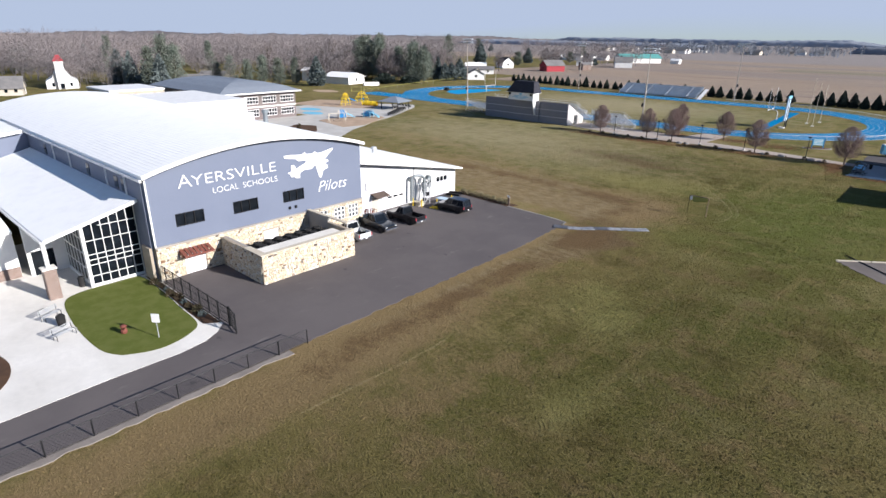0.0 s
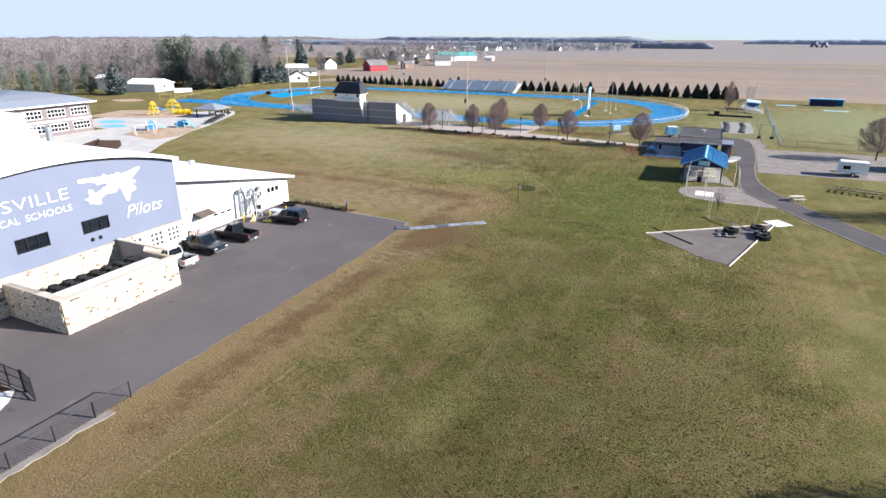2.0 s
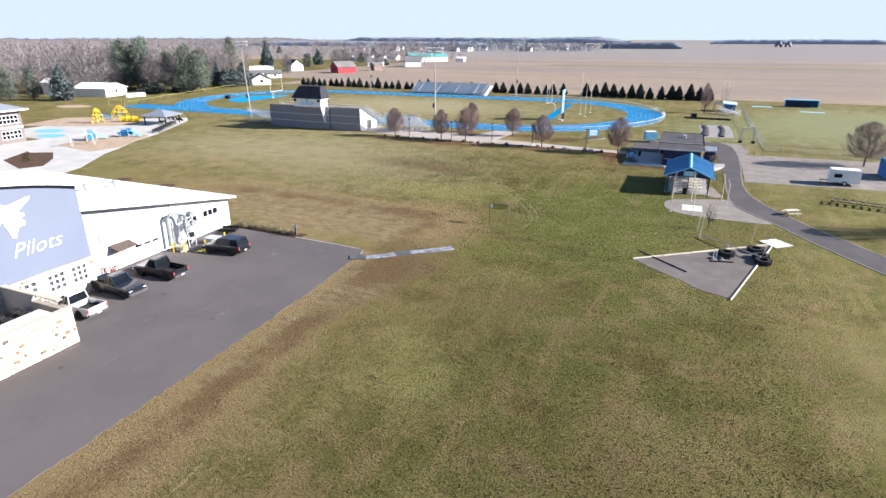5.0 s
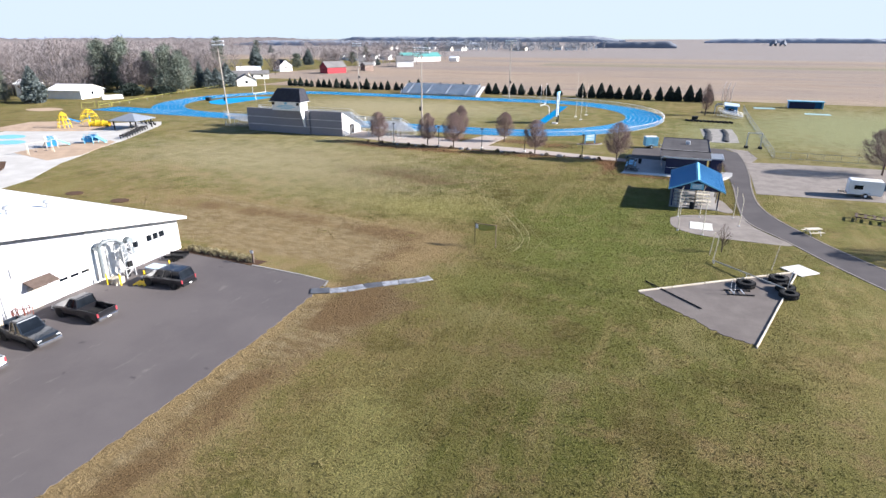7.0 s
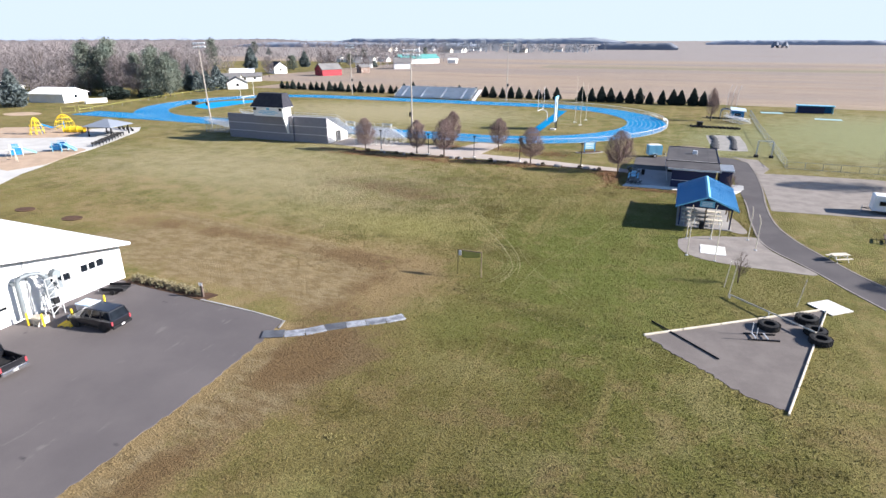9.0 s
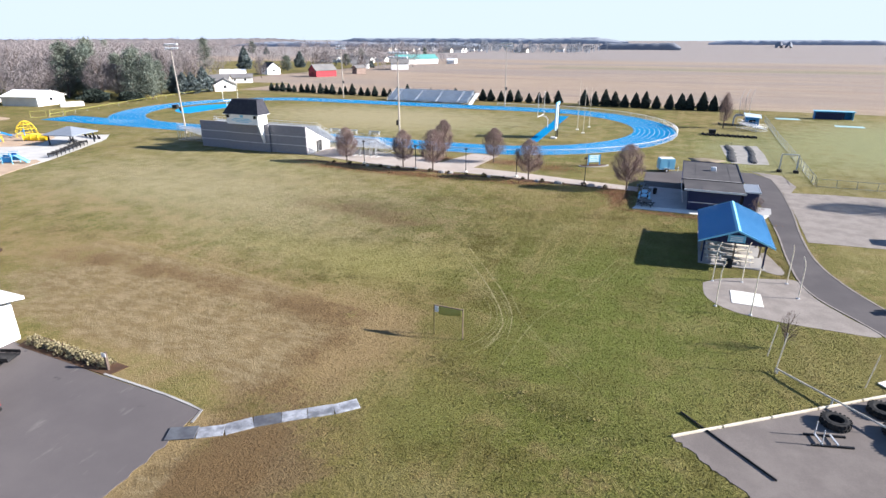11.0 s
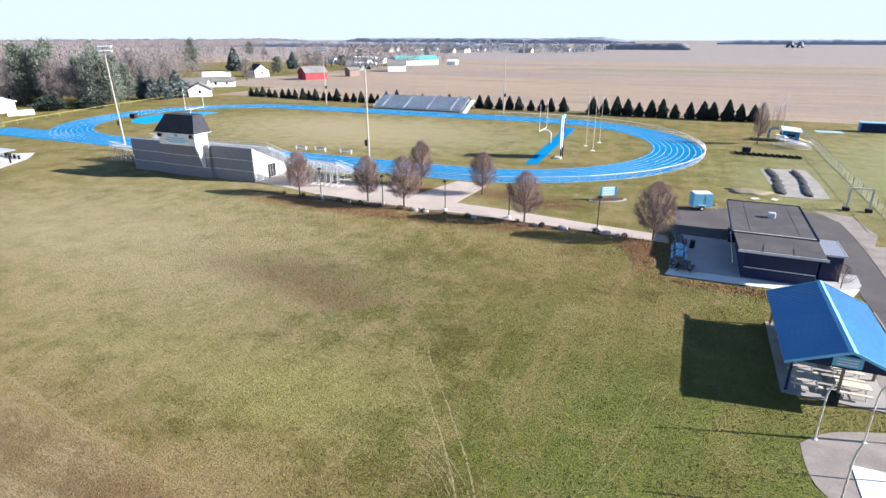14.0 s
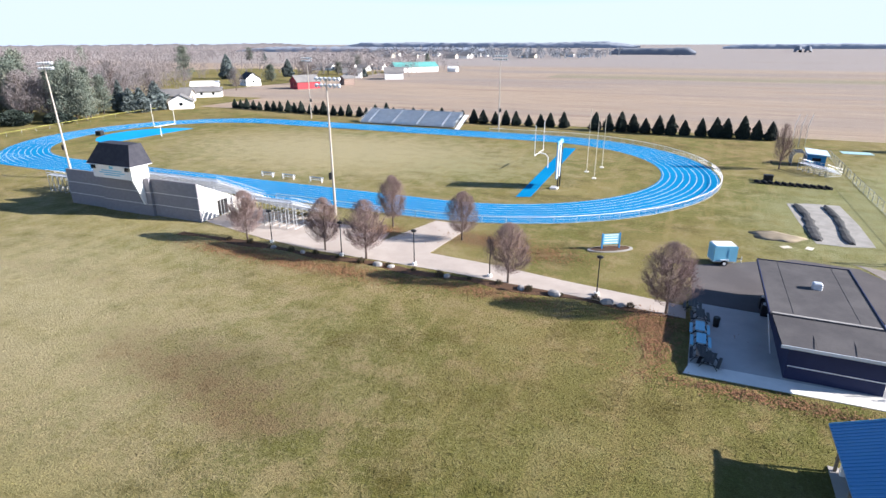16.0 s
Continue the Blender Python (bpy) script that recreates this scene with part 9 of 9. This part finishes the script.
def grass_tufts():
    r = np.random.default_rng(4)
    xs, ys = [], []
    for x0, x1, y0, y1, per in ((-33, 12, -6, 30, 46), (-34, 16, 30, 75, 62), (-110, 12, 75, 137, 58)):
        n = int((x1 - x0) * (y1 - y0) * per)
        xs.append(r.uniform(x0, x1, n))
        ys.append(r.uniform(y0, y1, n))
    x, y = np.concatenate(xs), np.concatenate(ys)
    keep = r.random(len(x)) < np.exp(-(np.maximum(0, x - 3) / 5) ** 2) * np.exp(-(np.maximum(0, -42 - x) / 26) ** 2) * np.exp(-(np.maximum(0, y - 95) / 34) ** 2)
    for poly in PAVED:
        keep &= ~inside(x, y, [(float(a), float(b)) for a, b in poly])
    keep &= ~((x > -33.7) & (x < -32.5) & (y < 22))
    keep &= r.random(len(x)) > 0.9 * ground_masks(x, y)["earth"]
    x, y = x[keep], y[keep]
    n = len(x)
    a, h = r.uniform(0, 2 * np.pi, n), r.uniform(0.03, 0.085, n) * (0.6 + 0.7 * r.random(n))
    w, lean = r.uniform(0.02, 0.06, n), r.uniform(0.02, 0.12, n)
    b = r.uniform(0, 2 * np.pi, n)
    c, s = np.cos(a) * w, np.sin(a) * w
    v = np.empty((n, 3, 3), np.float32)
    v[:, 0] = np.stack([x - c, y - s, np.full(n, -0.005)], 1)
    v[:, 1] = np.stack([x + c, y + s, np.full(n, -0.005)], 1)
    v[:, 2] = np.stack([x + np.cos(b) * lean, y + np.sin(b) * lean, h], 1)
    me = bpy.data.meshes.new("grass_tufts")
    me.vertices.add(3 * n)
    me.vertices.foreach_set("co", v.ravel())
    me.loops.add(3 * n)
    me.loops.foreach_set("vertex_index", np.arange(3 * n, dtype=np.int32))
    me.polygons.add(n)
    me.polygons.foreach_set("loop_start", np.arange(0, 3 * n, 3, dtype=np.int32))
    me.update(calc_edges=True)
    me.materials.append(M_GROUND)
    flat = v.reshape(-1, 3)
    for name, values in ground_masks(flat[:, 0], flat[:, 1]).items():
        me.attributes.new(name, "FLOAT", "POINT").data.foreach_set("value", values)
    return tagged(new("grass_tufts", me), "short uneven tufts of winter grass on the practice ground", "grass", kind="stuff")


grass_tufts()


def worn_lines():
    """Ragged ribbons of paler turf: wheel lines and the edge of the dry ground."""
    r = random.Random(14)
    arc = lambda cx, cy, q, a0, a1: [(cx + q * math.cos(radians(a)), cy + q * math.sin(radians(a))) for a in np.linspace(a0, a1, 7)]
    lines = [([(-31.4, 101.4), (-29.8, 98.2), (-26.3, 93.7), (-23.1, 89.0), (-20.7, 84.4), (-20.3, 81.7), (-20.5, 78.9)], 0.09, 0.6),
             ([(-30.2, 101.6), (-29.1, 99.5), (-25.3, 94.2), (-22.1, 89.4), (-20.1, 85.2), (-19.3, 80.9)], 0.09, 0.6),
             ([(-12.0, 103.5), (-13.3, 101.8), (-15.2, 93.0), (-17.9, 85.4), (-18.7, 75.8)], 0.07, 0.4),
             ([(-11.0, 103.6), (-12.3, 101.4), (-14.2, 93.4), (-16.8, 86.2)], 0.06, 0.35),
             ([(-21.6, 90.0), (-18.6, 84.4), (-14.7, 79.7), (-11.8, 76.5)], 0.06, 0.4),
             ([(-18.4, 82.5), (-15.7, 81.3), (-12.8, 78.3), (-11.4, 77.1)], 0.06, 0.35),
             ([(-74.0, 86.0), (-63.3, 86.1), (-57.2, 85.4), (-45.8, 83.5), (-39.6, 82.8), (-34.5, 82.6)], 0.30, 0.45),
             ([(-26.2, 32.0), (-26.0, 28.8), (-26.1, 24.9), (-26.3, 22.0), (-26.5, 16.6)], 0.14, 0.4)]
    lines += [(arc(-29.3, 82.6, 7.8 + 0.4 * k + r.uniform(-0.1, 0.1), -30 + r.uniform(-10, 16), 84 + r.uniform(-26, 6)), 0.06, 0.28 + 0.1 * (k % 3)) for k in range(5)]
    verts, faces, amounts = [], [], []
    for pts, half, amount in lines:
        line = spline(pts, 30)
        last = None
        for i, p in enumerate(line):
            q0, q1 = line[max(0, i - 1)], line[min(len(line) - 1, i + 1)]
            L = math.hypot(q1[0] - q0[0], q1[1] - q0[1])
            nx, ny = -(q1[1] - q0[1]) / L, (q1[0] - q0[0]) / L
            ends = min(1.0, 8 * min(i, len(line) - 1 - i) / len(line) + 0.02)
            a, b = half * ends * r.uniform(0.4, 1.3), half * ends * r.uniform(0.4, 1.3)
            k = len(verts)
            verts += [(p[0] - nx * a, p[1] - ny * a, 0.004), (p[0], p[1], 0.012), (p[0] + nx * b, p[1] + ny * b, 0.004)]
            amounts += [amount * 0.5, amount, amount * 0.5]
            if last is not None and r.random() > 0.07:
                faces += [(last, last + 1, k + 1, k), (last + 1, last + 2, k + 2, k + 1)]
            last = k
    me = bpy.data.meshes.new("worn_lines")
    me.from_pydata(verts, [], faces)
    me.materials.append(M_GROUND)
    flat = np.array(verts)
    masks = ground_masks(flat[:, 0], flat[:, 1])
    masks["pale"] = np.array(amounts, np.float32) + 0.25
    masks["deep"] = masks["deep"] * 0.6
    for name, values in masks.items():
        me.attributes.new(name, "FLOAT", "POINT").data.foreach_set("value", values)
    return tagged(new("worn_lines", me), "faint pale wheel lines worn into the grass", "worn turf", kind="stuff")


worn_lines()


def straw_scraps():
    r, g = random.Random(15), Geo()
    for cx, cy, rad, n in ((-44.3, 77.6, 0.6, 120), (-33.3, 79.9, 0.45, 90), (-29.8, 125.2, 0.9, 120), (-21.3, 42.5, 0.35, 120), (-5.5, 25.5, 0.25, 60), (-23.0, 53.0, 0.35, 120), (-28.6, 67.0, 0.5, 120), (-40.0, 92.0, 0.6, 120), *((-24.0 + 1.35 * k + 0.6 * math.sin(k * 5.1), 76.2 - 0.4 * k + 0.7 * math.sin(k * 2.3), 0.3, 50) for k in range(11))):
        for _ in range(n):
            x, y, a, l = cx + r.gauss(0, rad), cy + r.gauss(0, rad * 0.7), r.uniform(0, 6.3), r.uniform(0.03, 0.08)
            c, s = math.cos(a) * l, math.sin(a) * l
            g.add([(x - c, y - s, 0.01), (x + c, y + s, 0.02), (x - s * 0.4, y + c * 0.4, r.uniform(0.04, 0.10))], [(0, 1, 2)])
    ob = new("straw_scraps", g.mesh("straw_scraps", M_STRAW))
    return tagged(ob, "small scraps of pale straw on the grass", "straw", kind="stuff")


straw_scraps()

# ---- stones of the walls ----
def lay_stones():
    count, rest = {}, {}
    for parent, rings in STONES:
        k = count[parent] = count.get(parent, 0) + 1
        if k <= 300:
            g = Geo().loft(rings)
            wpart("stone", g, M_STONE, parent)
        else:
            rest.setdefault(parent, Geo()).loft(rings)
    for parent, g in rest.items():
        tagged(wpart("stones", g, M_STONE, parent), kind="stuff")


lay_stones()
